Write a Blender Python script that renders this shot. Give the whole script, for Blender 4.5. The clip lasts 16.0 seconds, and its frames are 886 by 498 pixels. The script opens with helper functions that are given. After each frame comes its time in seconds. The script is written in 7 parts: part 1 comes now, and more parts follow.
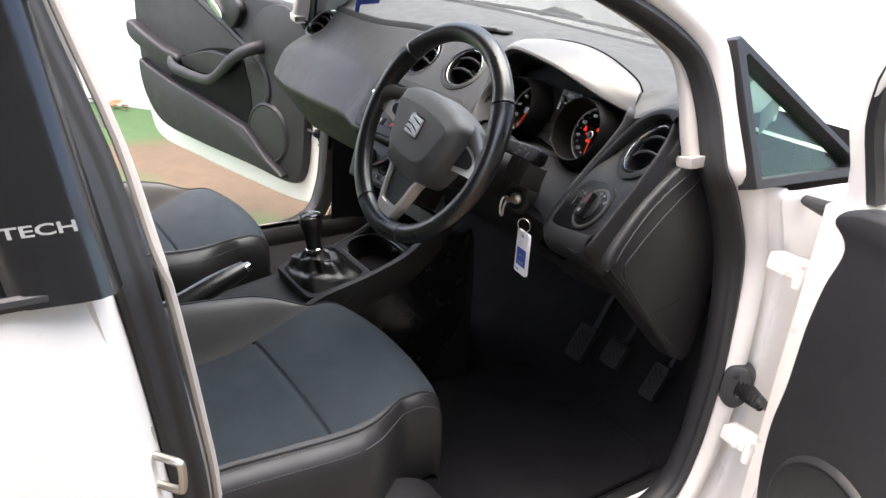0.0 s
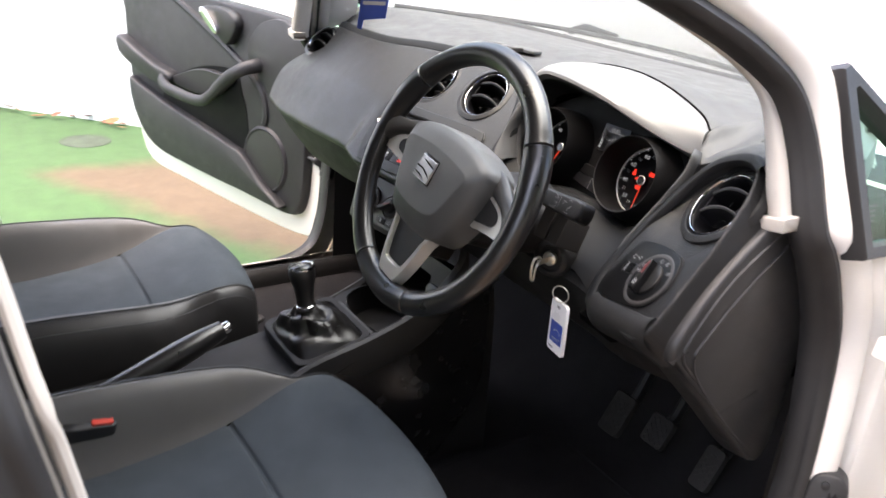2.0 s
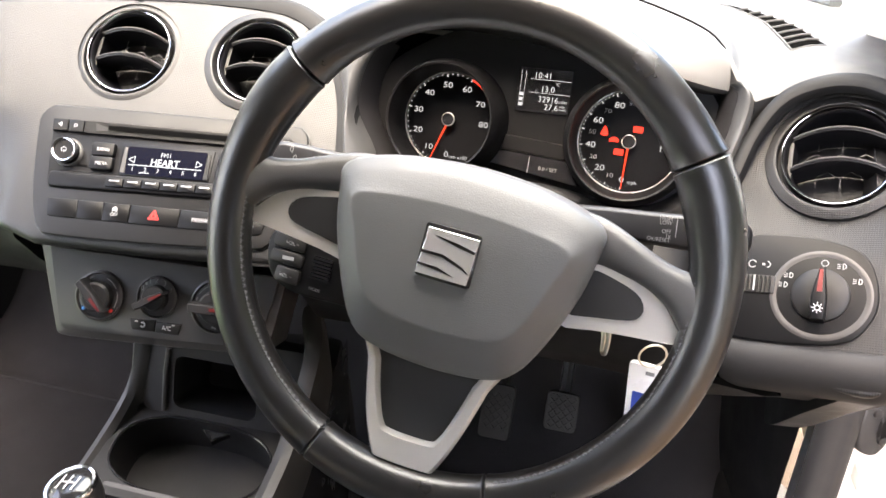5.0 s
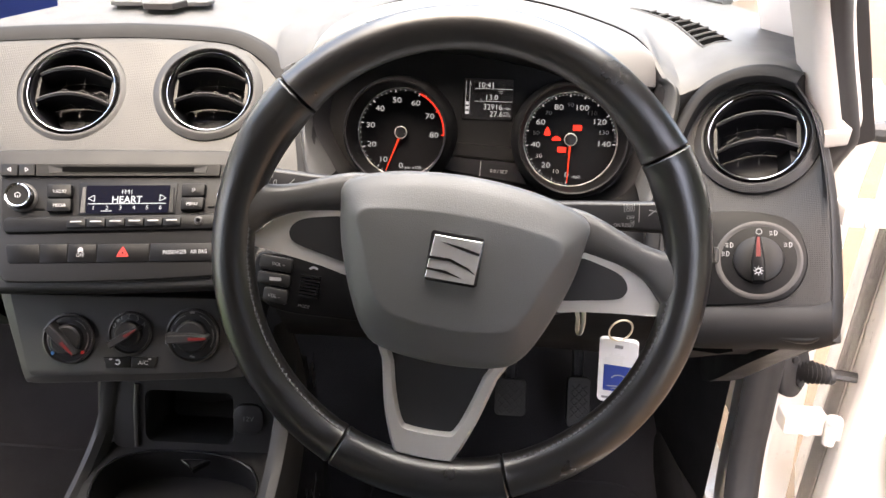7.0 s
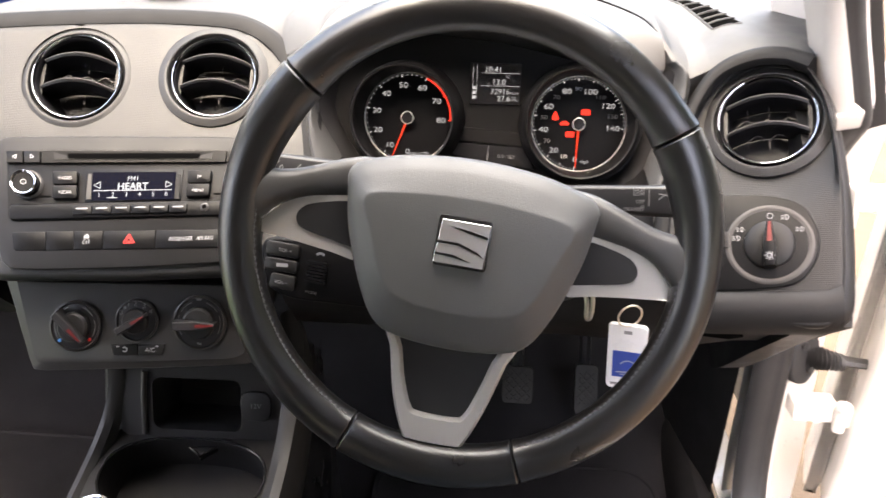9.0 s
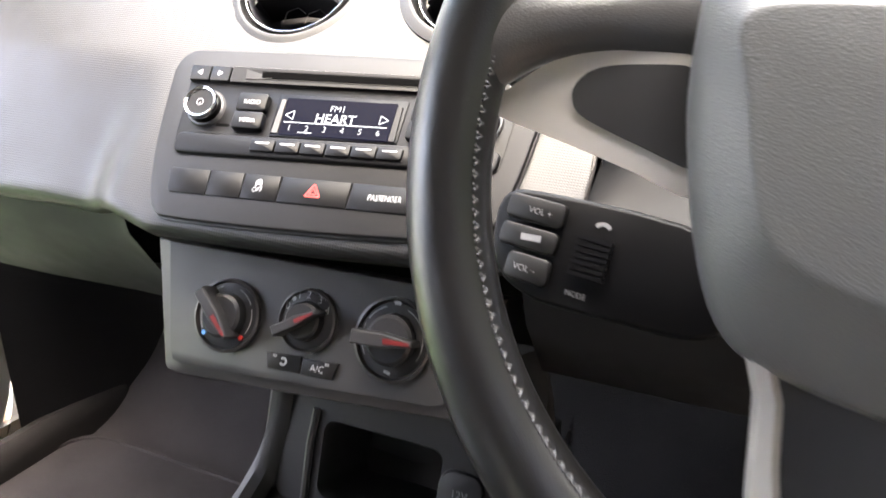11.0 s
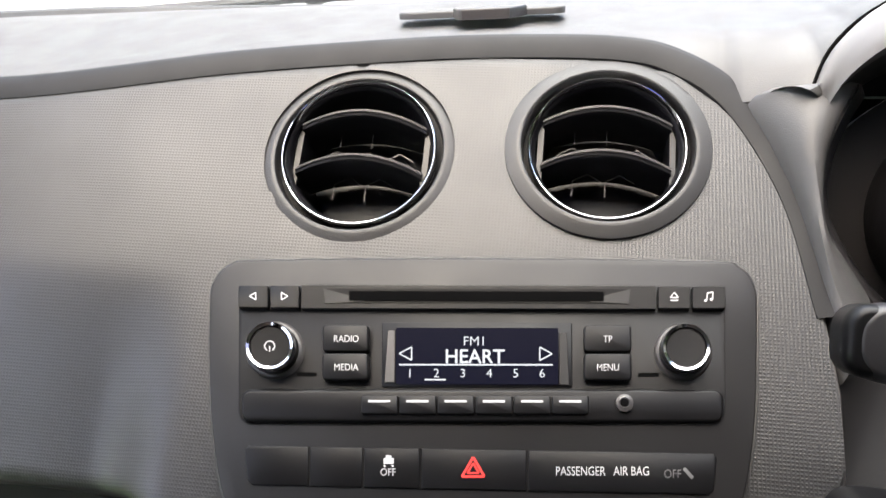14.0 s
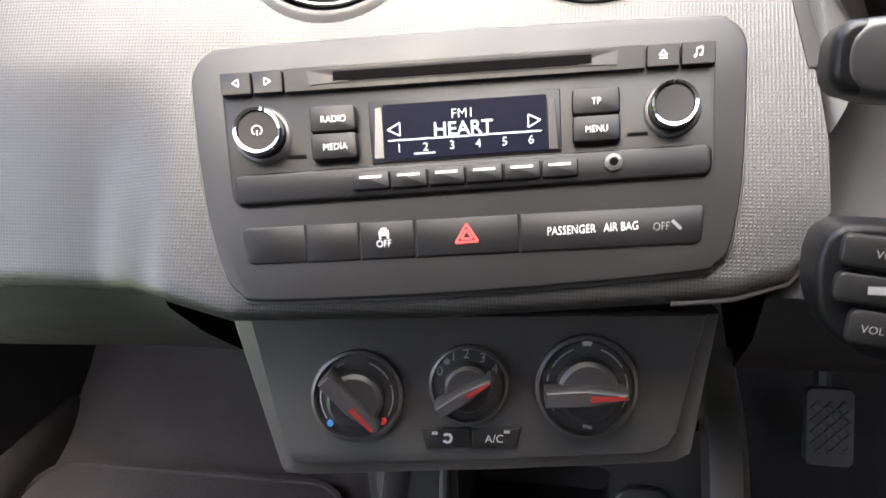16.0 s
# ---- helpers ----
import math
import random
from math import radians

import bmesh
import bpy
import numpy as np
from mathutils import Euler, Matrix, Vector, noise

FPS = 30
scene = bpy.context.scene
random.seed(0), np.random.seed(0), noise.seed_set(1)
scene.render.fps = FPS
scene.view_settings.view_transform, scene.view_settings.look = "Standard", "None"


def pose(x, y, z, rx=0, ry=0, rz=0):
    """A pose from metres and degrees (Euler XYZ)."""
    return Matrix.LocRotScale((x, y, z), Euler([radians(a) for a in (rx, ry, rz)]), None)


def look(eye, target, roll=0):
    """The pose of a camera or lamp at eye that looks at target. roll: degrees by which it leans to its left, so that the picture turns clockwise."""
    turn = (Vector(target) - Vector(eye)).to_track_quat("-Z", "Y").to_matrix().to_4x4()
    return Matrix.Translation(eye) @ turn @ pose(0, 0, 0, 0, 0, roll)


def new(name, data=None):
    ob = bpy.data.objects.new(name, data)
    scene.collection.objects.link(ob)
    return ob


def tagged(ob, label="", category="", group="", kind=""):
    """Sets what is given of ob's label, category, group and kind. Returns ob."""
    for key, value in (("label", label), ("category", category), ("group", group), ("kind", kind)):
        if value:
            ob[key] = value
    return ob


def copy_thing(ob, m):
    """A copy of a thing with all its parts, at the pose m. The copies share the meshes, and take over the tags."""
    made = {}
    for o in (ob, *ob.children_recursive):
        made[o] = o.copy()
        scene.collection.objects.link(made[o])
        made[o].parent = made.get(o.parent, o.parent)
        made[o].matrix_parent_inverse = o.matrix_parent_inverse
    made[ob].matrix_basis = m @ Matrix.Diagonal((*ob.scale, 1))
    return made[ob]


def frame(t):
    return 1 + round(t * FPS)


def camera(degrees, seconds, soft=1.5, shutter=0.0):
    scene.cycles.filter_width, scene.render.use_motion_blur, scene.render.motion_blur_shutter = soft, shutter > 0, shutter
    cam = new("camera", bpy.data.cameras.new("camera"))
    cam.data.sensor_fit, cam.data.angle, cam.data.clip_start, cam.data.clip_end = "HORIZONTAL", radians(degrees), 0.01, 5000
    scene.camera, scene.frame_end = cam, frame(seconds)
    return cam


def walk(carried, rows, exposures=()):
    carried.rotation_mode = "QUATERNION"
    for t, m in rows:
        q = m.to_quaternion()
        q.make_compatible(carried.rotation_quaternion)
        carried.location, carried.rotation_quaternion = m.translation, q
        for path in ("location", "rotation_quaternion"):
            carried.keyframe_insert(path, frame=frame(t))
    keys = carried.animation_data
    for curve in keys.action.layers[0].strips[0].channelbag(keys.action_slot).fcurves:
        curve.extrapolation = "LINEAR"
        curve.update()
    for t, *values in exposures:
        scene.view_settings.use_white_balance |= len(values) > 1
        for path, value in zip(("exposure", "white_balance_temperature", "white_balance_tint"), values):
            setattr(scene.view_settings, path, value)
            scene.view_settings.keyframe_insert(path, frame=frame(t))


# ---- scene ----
cam = camera(59.3, 16.0, shutter=0.5)
SKY, SUN = 0.14, 1.2
EXPOSURE = [(0.0, 2.73, 6700, 13), (1.5, 2.72, 6700, 13), (2.5, 3.28, 7020, 15), (3.5, 3.32, 7170, 15), (4.0, 4.07, 7220, 15), (4.5, 4.25, 7170, 14), (7.0, 3.6, 7270, 16), (8.5, 3.6, 7270, 16), (11.0, 4.5, 7020, 15), (12.0, 3.77, 6840, 14), (13.5, 3.22, 6730, 13), (14.5, 3.24, 6770, 14), (15.0, 3.72, 6840, 15), (16.0, 4.24, 6770, 14)]
PATH = [
    (0, (1.468, 0.61, 1.279), (-0.021, 1.679, 0.479), 4.9),
    (0.5, (1.466, 0.627, 1.273), (-0.033, 1.678, 0.469), 4.3),
    (1, (1.473, 0.699, 1.267), (-0.086, 1.666, 0.472), 4.2),
    (1.5, (1.417, 0.729, 1.269), (-0.147, 1.686, 0.469), 3.9),
    (2, (1.237, 0.755, 1.248), (-0.28, 1.808, 0.481), 5.2),
    (2.5, (1.081, 0.773, 1.271), (-0.292, 1.969, 0.445), 3.1),
    (3, (0.948, 0.826, 1.255), (-0.292, 2.119, 0.366), 3.5),
    (3.5, (0.814, 0.913, 1.246), (-0.32, 2.259, 0.296), 7.0),
    (4, (0.703, 0.914, 1.224), (-0.191, 2.322, 0.12), 5.6),
    (4.5, (0.572, 0.887, 1.205), (-0.023, 2.499, 0.182), 2.7),
    (4.7, (0.521, 0.875, 1.197), (0.006, 2.543, 0.221), 2.5),
    (6.8, (0.391, 0.798, 1.224), (0.271, 2.557, 0.28), 1.1),
    (7, (0.392, 0.801, 1.222), (0.271, 2.558, 0.275), 0.8),
    (7.5, (0.398, 0.797, 1.225), (0.276, 2.551, 0.273), 0.5),
    (8, (0.395, 0.802, 1.225), (0.302, 2.559, 0.275), 0.6),
    (8.5, (0.392, 0.799, 1.226), (0.291, 2.539, 0.246), 0.5),
    (8.7, (0.391, 0.797, 1.227), (0.29, 2.536, 0.245), 0.5),
    (11, (0.314, 1.062, 0.98), (-0.499, 2.751, 0.28), -0.1),
    (11.3, (0.254, 1.102, 0.998), (-0.518, 2.779, 0.228), -1.9),
    (11.6, (0.169, 1.117, 1.02), (-0.498, 2.836, 0.245), -3.4),
    (12, (0.089, 1.176, 1.061), (-0.371, 2.906, 0.168), -4.9),
    (12.5, (0.077, 1.179, 1.079), (-0.334, 2.971, 0.291), -3.2),
    (13, (0.073, 1.17, 1.075), (-0.336, 2.987, 0.345), -3.1),
    (13.5, (0.081, 1.174, 1.082), (-0.367, 2.972, 0.326), -3.6),
    (14, (0.075, 1.167, 1.076), (-0.353, 2.984, 0.358), -3.0),
    (14.5, (0.073, 1.162, 1.065), (-0.343, 2.958, 0.291), -2.8),
    (15, (0.072, 1.156, 1.05), (-0.317, 2.906, 0.165), -3.0),
    (15.5, (0.079, 1.157, 1.051), (-0.309, 2.806, -0.013), -5.1),
    (16, (0.081, 1.151, 1.039), (-0.335, 2.794, -0.024), -6.7),
]
walk(cam, [(t, look(eye, target, roll)) for t, eye, target, roll in PATH], EXPOSURE)

# ---- daylight: a bright overcast yard ----
world = bpy.data.worlds.new("overcast")
scene.world = world
world.use_nodes = True
wn = world.node_tree.nodes
sky = wn.new("ShaderNodeTexSky")
sky.sky_type, sky.sun_disc = "NISHITA", False
sky.sun_elevation, sky.sun_rotation = radians(66), radians(200)
sky.air_density, sky.dust_density, sky.ozone_density = 1.0, 4.0, 0.6
wn["Background"].inputs["Strength"].default_value = SKY
world.node_tree.links.new(sky.outputs["Color"], wn["Background"].inputs["Color"])
sun = new("sun", bpy.data.lights.new("sun", "SUN"))
sun.data.energy, sun.data.angle, sun.data.color = SUN, radians(60), (1.0, 0.96, 0.9)
sun.matrix_world = look((0, 0, 0), (-0.10, -0.36, -0.92))


# ---- materials ----
def shader(name):
    m = bpy.data.materials.new(name)
    m.use_nodes = True
    nt = m.node_tree
    return m, nt, nt.nodes["Principled BSDF"]


def noise_node(nt, coord, scale, detail=3.0, rough=0.55):
    n = nt.nodes.new("ShaderNodeTexNoise")
    n.inputs["Scale"].default_value, n.inputs["Detail"].default_value, n.inputs["Roughness"].default_value = scale, detail, rough
    nt.links.new(coord, n.inputs["Vector"])
    return n.outputs["Fac"]


def ramp(nt, fac, lo, hi, a=0.3, b=0.7):
    r = nt.nodes.new("ShaderNodeMapRange")
    r.inputs["From Min"].default_value, r.inputs["From Max"].default_value = a, b
    r.inputs["To Min"].default_value, r.inputs["To Max"].default_value = lo, hi
    nt.links.new(fac, r.inputs["Value"])
    return r.outputs["Result"]


def math_node(nt, op, a, b=None):
    n = nt.nodes.new("ShaderNodeMath")
    n.operation = op
    for i, v in enumerate((a, b)):
        if v is None:
            continue
        if isinstance(v, (int, float)):
            n.inputs[i].default_value = v
        else:
            nt.links.new(v, n.inputs[i])
    return n.outputs[0]


def bump(nt, height, strength, distance, bsdf, normal=None):
    b = nt.nodes.new("ShaderNodeBump")
    b.inputs["Strength"].default_value, b.inputs["Distance"].default_value = strength, distance
    nt.links.new(height, b.inputs["Height"])
    if normal is not None:
        nt.links.new(normal, b.inputs["Normal"])
    nt.links.new(b.outputs["Normal"], bsdf.inputs["Normal"])
    return b.outputs["Normal"]


def surface(name, col, rough=0.5, metal=0.0, grain=0.0, cell=1200.0, var=0.08, spread=9.0, coat=0.0, spec=0.5, depth=0.0004, wear=0.06, leather=False, dust=0.0):
    """A painted, moulded or woven surface: colour that drifts, fine relief, uneven gloss."""
    m, nt, b = shader(name)
    tc = nt.nodes.new("ShaderNodeTexCoord").outputs["Object"]
    big = noise_node(nt, tc, spread, 4.0)
    fine = noise_node(nt, tc, cell, 2.0)
    mix = nt.nodes.new("ShaderNodeMix")
    mix.data_type = "RGBA"
    mix.inputs["A"].default_value = (*[c * (1 - var) for c in col], 1)
    mix.inputs["B"].default_value = (*[min(1, c * (1 + var)) for c in col], 1)
    nt.links.new(ramp(nt, big, 0, 1), mix.inputs["Factor"])
    out = mix.outputs["Result"]
    if dust:
        d = nt.nodes.new("ShaderNodeMix")
        d.data_type = "RGBA"
        nt.links.new(out, d.inputs["A"])
        d.inputs["B"].default_value = (0.28, 0.26, 0.24, 1)
        spots = noise_node(nt, tc, 260.0, 6.0, 0.75)
        nt.links.new(ramp(nt, spots, 0, dust, 0.58, 0.78), d.inputs["Factor"])
        out = d.outputs["Result"]
    nt.links.new(out, b.inputs["Base Color"])
    nt.links.new(ramp(nt, noise_node(nt, tc, spread * 3.1, 5.0), max(0.02, rough - wear), min(1, rough + wear)), b.inputs["Roughness"])
    b.inputs["Metallic"].default_value, b.inputs["Coat Weight"].default_value = metal, coat
    b.inputs["Specular IOR Level"].default_value = spec
    if grain:
        if leather:
            v = nt.nodes.new("ShaderNodeTexVoronoi")
            v.feature = "F1"
            v.inputs["Scale"].default_value = cell
            nt.links.new(tc, v.inputs["Vector"])
            h = math_node(nt, "ADD", v.outputs["Distance"], math_node(nt, "MULTIPLY", noise_node(nt, tc, cell * 0.35, 3.0), 0.6))
        else:
            h = fine
        bump(nt, h, grain, depth, b)
    return m


def weave(name, col, ax_u, ax_v, pitch, rough, strength, depth, second=None, var=0.06, spec=0.5):
    """A surface with a fine square grid of moulded dots or woven threads along two directions."""
    m, nt, b = shader(name)
    tc = nt.nodes.new("ShaderNodeTexCoord").outputs["Object"]
    waves = []
    for axis in (ax_u, ax_v):
        d = nt.nodes.new("ShaderNodeVectorMath")
        d.operation = "DOT_PRODUCT"
        d.inputs[1].default_value = Vector(axis).normalized()
        nt.links.new(tc, d.inputs[0])
        waves.append(math_node(nt, "SINE", math_node(nt, "MULTIPLY", d.outputs["Value"], 2 * math.pi / pitch)))
    h = math_node(nt, "MAXIMUM", waves[0], waves[1])
    mix = nt.nodes.new("ShaderNodeMix")
    mix.data_type = "RGBA"
    mix.inputs["A"].default_value = (*[c * (1 - var) for c in (second or col)], 1)
    mix.inputs["B"].default_value = (*[c * (1 + var) for c in col], 1)
    blend = math_node(nt, "ADD", ramp(nt, h, 0, 0.7, -1, 1), math_node(nt, "MULTIPLY", ramp(nt, noise_node(nt, tc, 7.0, 5.0), 0, 1), 0.3))
    nt.links.new(blend, mix.inputs["Factor"])
    nt.links.new(mix.outputs["Result"], b.inputs["Base Color"])
    b.inputs["Specular IOR Level"].default_value = spec
    nt.links.new(ramp(nt, noise_node(nt, tc, 22.0, 4.0), rough - 0.06, rough + 0.06), b.inputs["Roughness"])
    bump(nt, h, strength, depth, b)
    return m


def glow(name, col, strength):
    m, nt, b = shader(name)
    b.inputs["Base Color"].default_value = (0.0012, 0.0012, 0.0015, 1)
    b.inputs["Specular IOR Level"].default_value = 0.03
    b.inputs["Emission Color"].default_value = (*col, 1)
    b.inputs["Emission Strength"].default_value = strength
    return m


def clear(name, tint, rough=0.0):
    """Thin sheet glass: see-through, with a mirror gloss that grows towards the edge of sight."""
    m, nt, b = shader(name)
    out = nt.nodes["Material Output"]
    thru, gloss, mix, lay = (nt.nodes.new(k) for k in ("ShaderNodeBsdfTransparent", "ShaderNodeBsdfGlossy", "ShaderNodeMixShader", "ShaderNodeLayerWeight"))
    thru.inputs["Color"].default_value = (*tint, 1)
    gloss.inputs["Roughness"].default_value = rough
    fac = math_node(nt, "ADD", math_node(nt, "MULTIPLY", math_node(nt, "POWER", lay.outputs["Facing"], 5.0), 0.9), 0.035)
    nt.links.new(fac, mix.inputs[0])
    nt.links.new(thru.outputs[0], mix.inputs[1])
    nt.links.new(gloss.outputs[0], mix.inputs[2])
    nt.links.new(mix.outputs[0], out.inputs["Surface"])
    nt.nodes.remove(b)
    return m


# ---- building tools ----
class Plane:
    """A tilted sheet on which things are laid out: right, up along the sheet, out of it. warp: a projective layout, spin: degrees."""

    def __init__(self, o, x, y, n, warp=None, spin=0.0):
        self.o, self.x, self.y, self.n = Vector(o), Vector(x).normalized(), Vector(y).normalized(), Vector(n).normalized()
        self.warp, self.c, self.s = warp, math.cos(radians(spin)), math.sin(radians(spin))

    def __call__(self, u, v, w=0.0):
        if self.warp:
            h = self.warp
            k = h[6] * u + h[7] * v + 1
            u, v = (h[0] * u + h[1] * v + h[2]) / k, (h[3] * u + h[4] * v + h[5]) / k
        u, v = u * self.c - v * self.s, u * self.s + v * self.c
        return self.o + self.x * u + self.y * v + self.n * w


def facing(o, n, right=(1, 0, 0), spin=0.0):
    n = Vector(n).normalized()
    x = (Vector(right) - n * n.dot(Vector(right))).normalized()
    return Plane(o, x, n.cross(x), n, None, spin)


def join(*geos):
    vs, fs = [], []
    for v, f in geos:
        k = len(vs)
        vs += v
        fs += [tuple(i + k for i in face) for face in f]
    return vs, fs


def grid(rows, wrap_u=False, wrap_v=False, caps=False):
    n, m = len(rows), len(rows[0])
    vs = [Vector(p) for r in rows for p in r]
    fs = []
    for i in range(n if wrap_v else n - 1):
        for j in range(m if wrap_u else m - 1):
            a, b = i * m + j, i * m + (j + 1) % m
            c, d = ((i + 1) % n) * m + (j + 1) % m, ((i + 1) % n) * m + j
            fs.append((a, b, c, d))
    if caps:
        fs += [tuple(range(m - 1, -1, -1)), tuple(range((n - 1) * m, n * m))]
    return vs, fs


def spline(pts, n, closed=False):
    """A smooth curve through points, n steps a span."""
    pts = [Vector(p) for p in pts]
    out, k = [], len(pts)
    for i in range(k if closed else k - 1):
        p1, p2 = pts[i], pts[(i + 1) % k]
        p0 = pts[i - 1] if closed or i else p1 * 2 - p2
        p3 = pts[(i + 2) % k] if closed or i + 2 < k else p2 * 2 - p1
        for s in range(n):
            t = s / n
            out.append(0.5 * (2 * p1 + (p2 - p0) * t + (2 * p0 - 5 * p1 + 4 * p2 - p3) * t * t + (3 * p1 - p0 - 3 * p2 + p3) * t ** 3))
    if not closed:
        out.append(pts[-1])
    return out


def flat_spline(pts, n, closed=True):
    return [(p[0], p[1]) for p in spline([(u, v, 0) for u, v in pts], n, closed)]


def lerp_table(table, x):
    if x <= table[0][0]:
        return table[0][1]
    for (a, p), (b, q) in zip(table, table[1:]):
        if x <= b:
            t = (x - a) / (b - a)
            return p + (q - p) * t
    return table[-1][1]


def rrect(x0, y0, x1, y1, r, n=4):
    out = []
    for cx, cy, a0 in ((x1 - r, y1 - r, 0), (x0 + r, y1 - r, 90), (x0 + r, y0 + r, 180), (x1 - r, y0 + r, 270)):
        for i in range(n + 1):
            a = radians(a0 + 90 * i / n)
            out.append((cx + r * math.cos(a), cy + r * math.sin(a)))
    return out


def disc(cu, cv, r, n=32, a0=0.0):
    return [(cu + r * math.cos(a0 + 2 * math.pi * i / n), cv + r * math.sin(a0 + 2 * math.pi * i / n)) for i in range(n)]


def inset(poly, d):
    out, k = [], len(poly)
    for i in range(k):
        (ax_, ay), (bx, by), (cx, cy) = poly[i - 1], poly[i], poly[(i + 1) % k]
        n1, n2 = Vector((-(by - ay), bx - ax_)), Vector((-(cy - by), cx - bx))
        if n1.length < 1e-9 or n2.length < 1e-9:
            out.append((bx, by))
            continue
        n1.normalize(), n2.normalize()
        b = n1 + n2
        q = d / max(0.35, 0.5 * b.length_squared) if b.length > 1e-6 else 0
        out.append((bx + b.x * q * 0.5 * 2 * 0.5, by + b.y * q * 0.5 * 2 * 0.5))
    return out


def slab(fn, poly, w0, w1, bev=0.0, segs=3, depth=None, back=False):
    """A plate with the outline poly, from w0 to w1, its front edge rounded."""
    rings = [[fn(u, v, w0) for u, v in poly]]
    if bev:
        h = depth if depth is not None else bev
        for i in range(segs + 1):
            a = math.pi / 2 * i / segs
            p = inset(poly, bev * (1 - math.cos(a)))
            rings.append([fn(u, v, w1 - h + h * math.sin(a)) for u, v in p])
    else:
        rings.append([fn(u, v, w1) for u, v in poly])
    vs, fs = grid(rings, wrap_u=True)
    m = len(poly)
    fs.append(tuple(range((len(rings) - 1) * m, len(rings) * m)))
    if back:
        fs.append(tuple(range(m - 1, -1, -1)))
    return vs, fs


def frame_plate(fn, outer, inner, w0, w1, bev=0.0, depth=None):
    """A plate with a hole: outer and inner outlines of equal count."""
    h = depth if depth is not None else bev
    rings = [[fn(u, v, w0) for u, v in outer], [fn(u, v, w1 - h) for u, v in outer], [fn(u, v, w1) for u, v in inset(outer, bev)],
             [fn(u, v, w1) for u, v in inset(inner, -bev)], [fn(u, v, w1 - h) for u, v in inner], [fn(u, v, w0) for u, v in inner]]
    return grid(rings, wrap_u=True)


def turned(fn, cu, cv, prof, n=40, cap=True, squash=1.0):
    """A body turned about the out axis at (cu, cv): prof of (radius, out)."""
    rings = [[fn(cu + r * math.cos(2 * math.pi * i / n), cv + squash * r * math.sin(2 * math.pi * i / n), w) for i in range(n)] for r, w in prof]
    vs, fs = grid(rings, wrap_u=True)
    if cap:
        fs.append(tuple(range((len(rings) - 1) * n, len(rings) * n)))
    return vs, fs


def sweep(path, radius, n=10, closed=False, flat=1.0, up=(0, 0, 1), caps=True):
    """A tube along a path; radius: a number or one for each point; flat: squash of the second direction."""
    path = [Vector(p) for p in path]
    k = len(path)
    rings = []
    for i, p in enumerate(path):
        a, b = path[i - 1] if closed or i else path[0], path[(i + 1) % k] if closed or i + 1 < k else path[-1]
        t = (b - a).normalized()
        s = t.cross(Vector(up))
        s = s.normalized() if s.length > 1e-4 else t.orthogonal().normalized()
        q = s.cross(t)
        r = radius[i] if isinstance(radius, (list, tuple)) else radius
        rings.append([p + s * (r * math.cos(2 * math.pi * j / n)) + q * (r * flat * math.sin(2 * math.pi * j / n)) for j in range(n)])
    return grid(rings, wrap_u=True, wrap_v=closed, caps=caps and not closed)


def box(x0, y0, z0, x1, y1, z1, bev=0.0):
    fn = Plane((0, 0, 0), (1, 0, 0), (0, 1, 0), (0, 0, 1))
    return slab(fn, rrect(x0, y0, x1, y1, bev, 2) if bev else [(x0, y0), (x1, y0), (x1, y1), (x0, y1)], z0, z1, bev, 2, back=True)


def thing(name, at, label, category, group="", kind=""):
    ob = new(name)
    ob.empty_display_size = 0.05
    ob.location = at
    return tagged(ob, label, category, group, kind)


def base_of(ob):
    p = Vector(ob.location)
    while ob.parent:
        ob = ob.parent
        p = p + Vector(ob.location)
    return p


def part(name, geo, material, parent, label="", sharp=38, smooth=True, fix=True):
    """One mesh from points in the world, under its thing or part."""
    vs, fs = geo
    off = base_of(parent) if parent else Vector((0, 0, 0))
    me = bpy.data.meshes.new(name)
    me.from_pydata([tuple(Vector(v) - off) for v in vs], [], fs)
    if fix:
        bm = bmesh.new()
        bm.from_mesh(me)
        bmesh.ops.remove_doubles(bm, verts=bm.verts, dist=1e-6)
        bmesh.ops.recalc_face_normals(bm, faces=bm.faces)
        bm.to_mesh(me)
        bm.free()
    if smooth and len(me.polygons):
        me.polygons.foreach_set("use_smooth", [True] * len(me.polygons))
        me.set_sharp_from_angle(angle=radians(sharp))
    me.materials.append(material)
    ob = new(name, me)
    ob.parent = parent
    if label:
        ob["label"] = label
    return ob


def words(text, size, fn, u, v, w, align="CENTER", wide=1.0, turn=0.0, bold=-0.004):
    """Flat lettering laid on a sheet."""
    cu = bpy.data.curves.new("t", "FONT")
    cu.body, cu.size, cu.align_x, cu.align_y, cu.resolution_u = text, size, align, "CENTER", 3
    cu.offset = bold * size
    ob = bpy.data.objects.new("t", cu)
    me = bpy.data.meshes.new_from_object(ob)
    c, s = math.cos(radians(turn)), math.sin(radians(turn))
    v -= 0.09 * size
    vs = [fn(u + (p.co.x * wide) * c - p.co.y * s, v + (p.co.x * wide) * s + p.co.y * c, w) for p in me.vertices]
    fs = [tuple(f.vertices) for f in me.polygons]
    bpy.data.objects.remove(ob), bpy.data.curves.remove(cu), bpy.data.meshes.remove(me)
    return vs, fs


def bar(fn, u0, v0, u1, v1, width, w):
    """A thin flat stroke on a sheet."""
    d = Vector((u1 - u0, v1 - v0))
    q = Vector((-d.y, d.x)).normalized() * (width / 2)
    p = [(u0 + q.x, v0 + q.y), (u0 - q.x, v0 - q.y), (u1 - q.x, v1 - q.y), (u1 + q.x, v1 + q.y)]
    return [fn(a, b, w) for a, b in p], [(0, 1, 2, 3)]


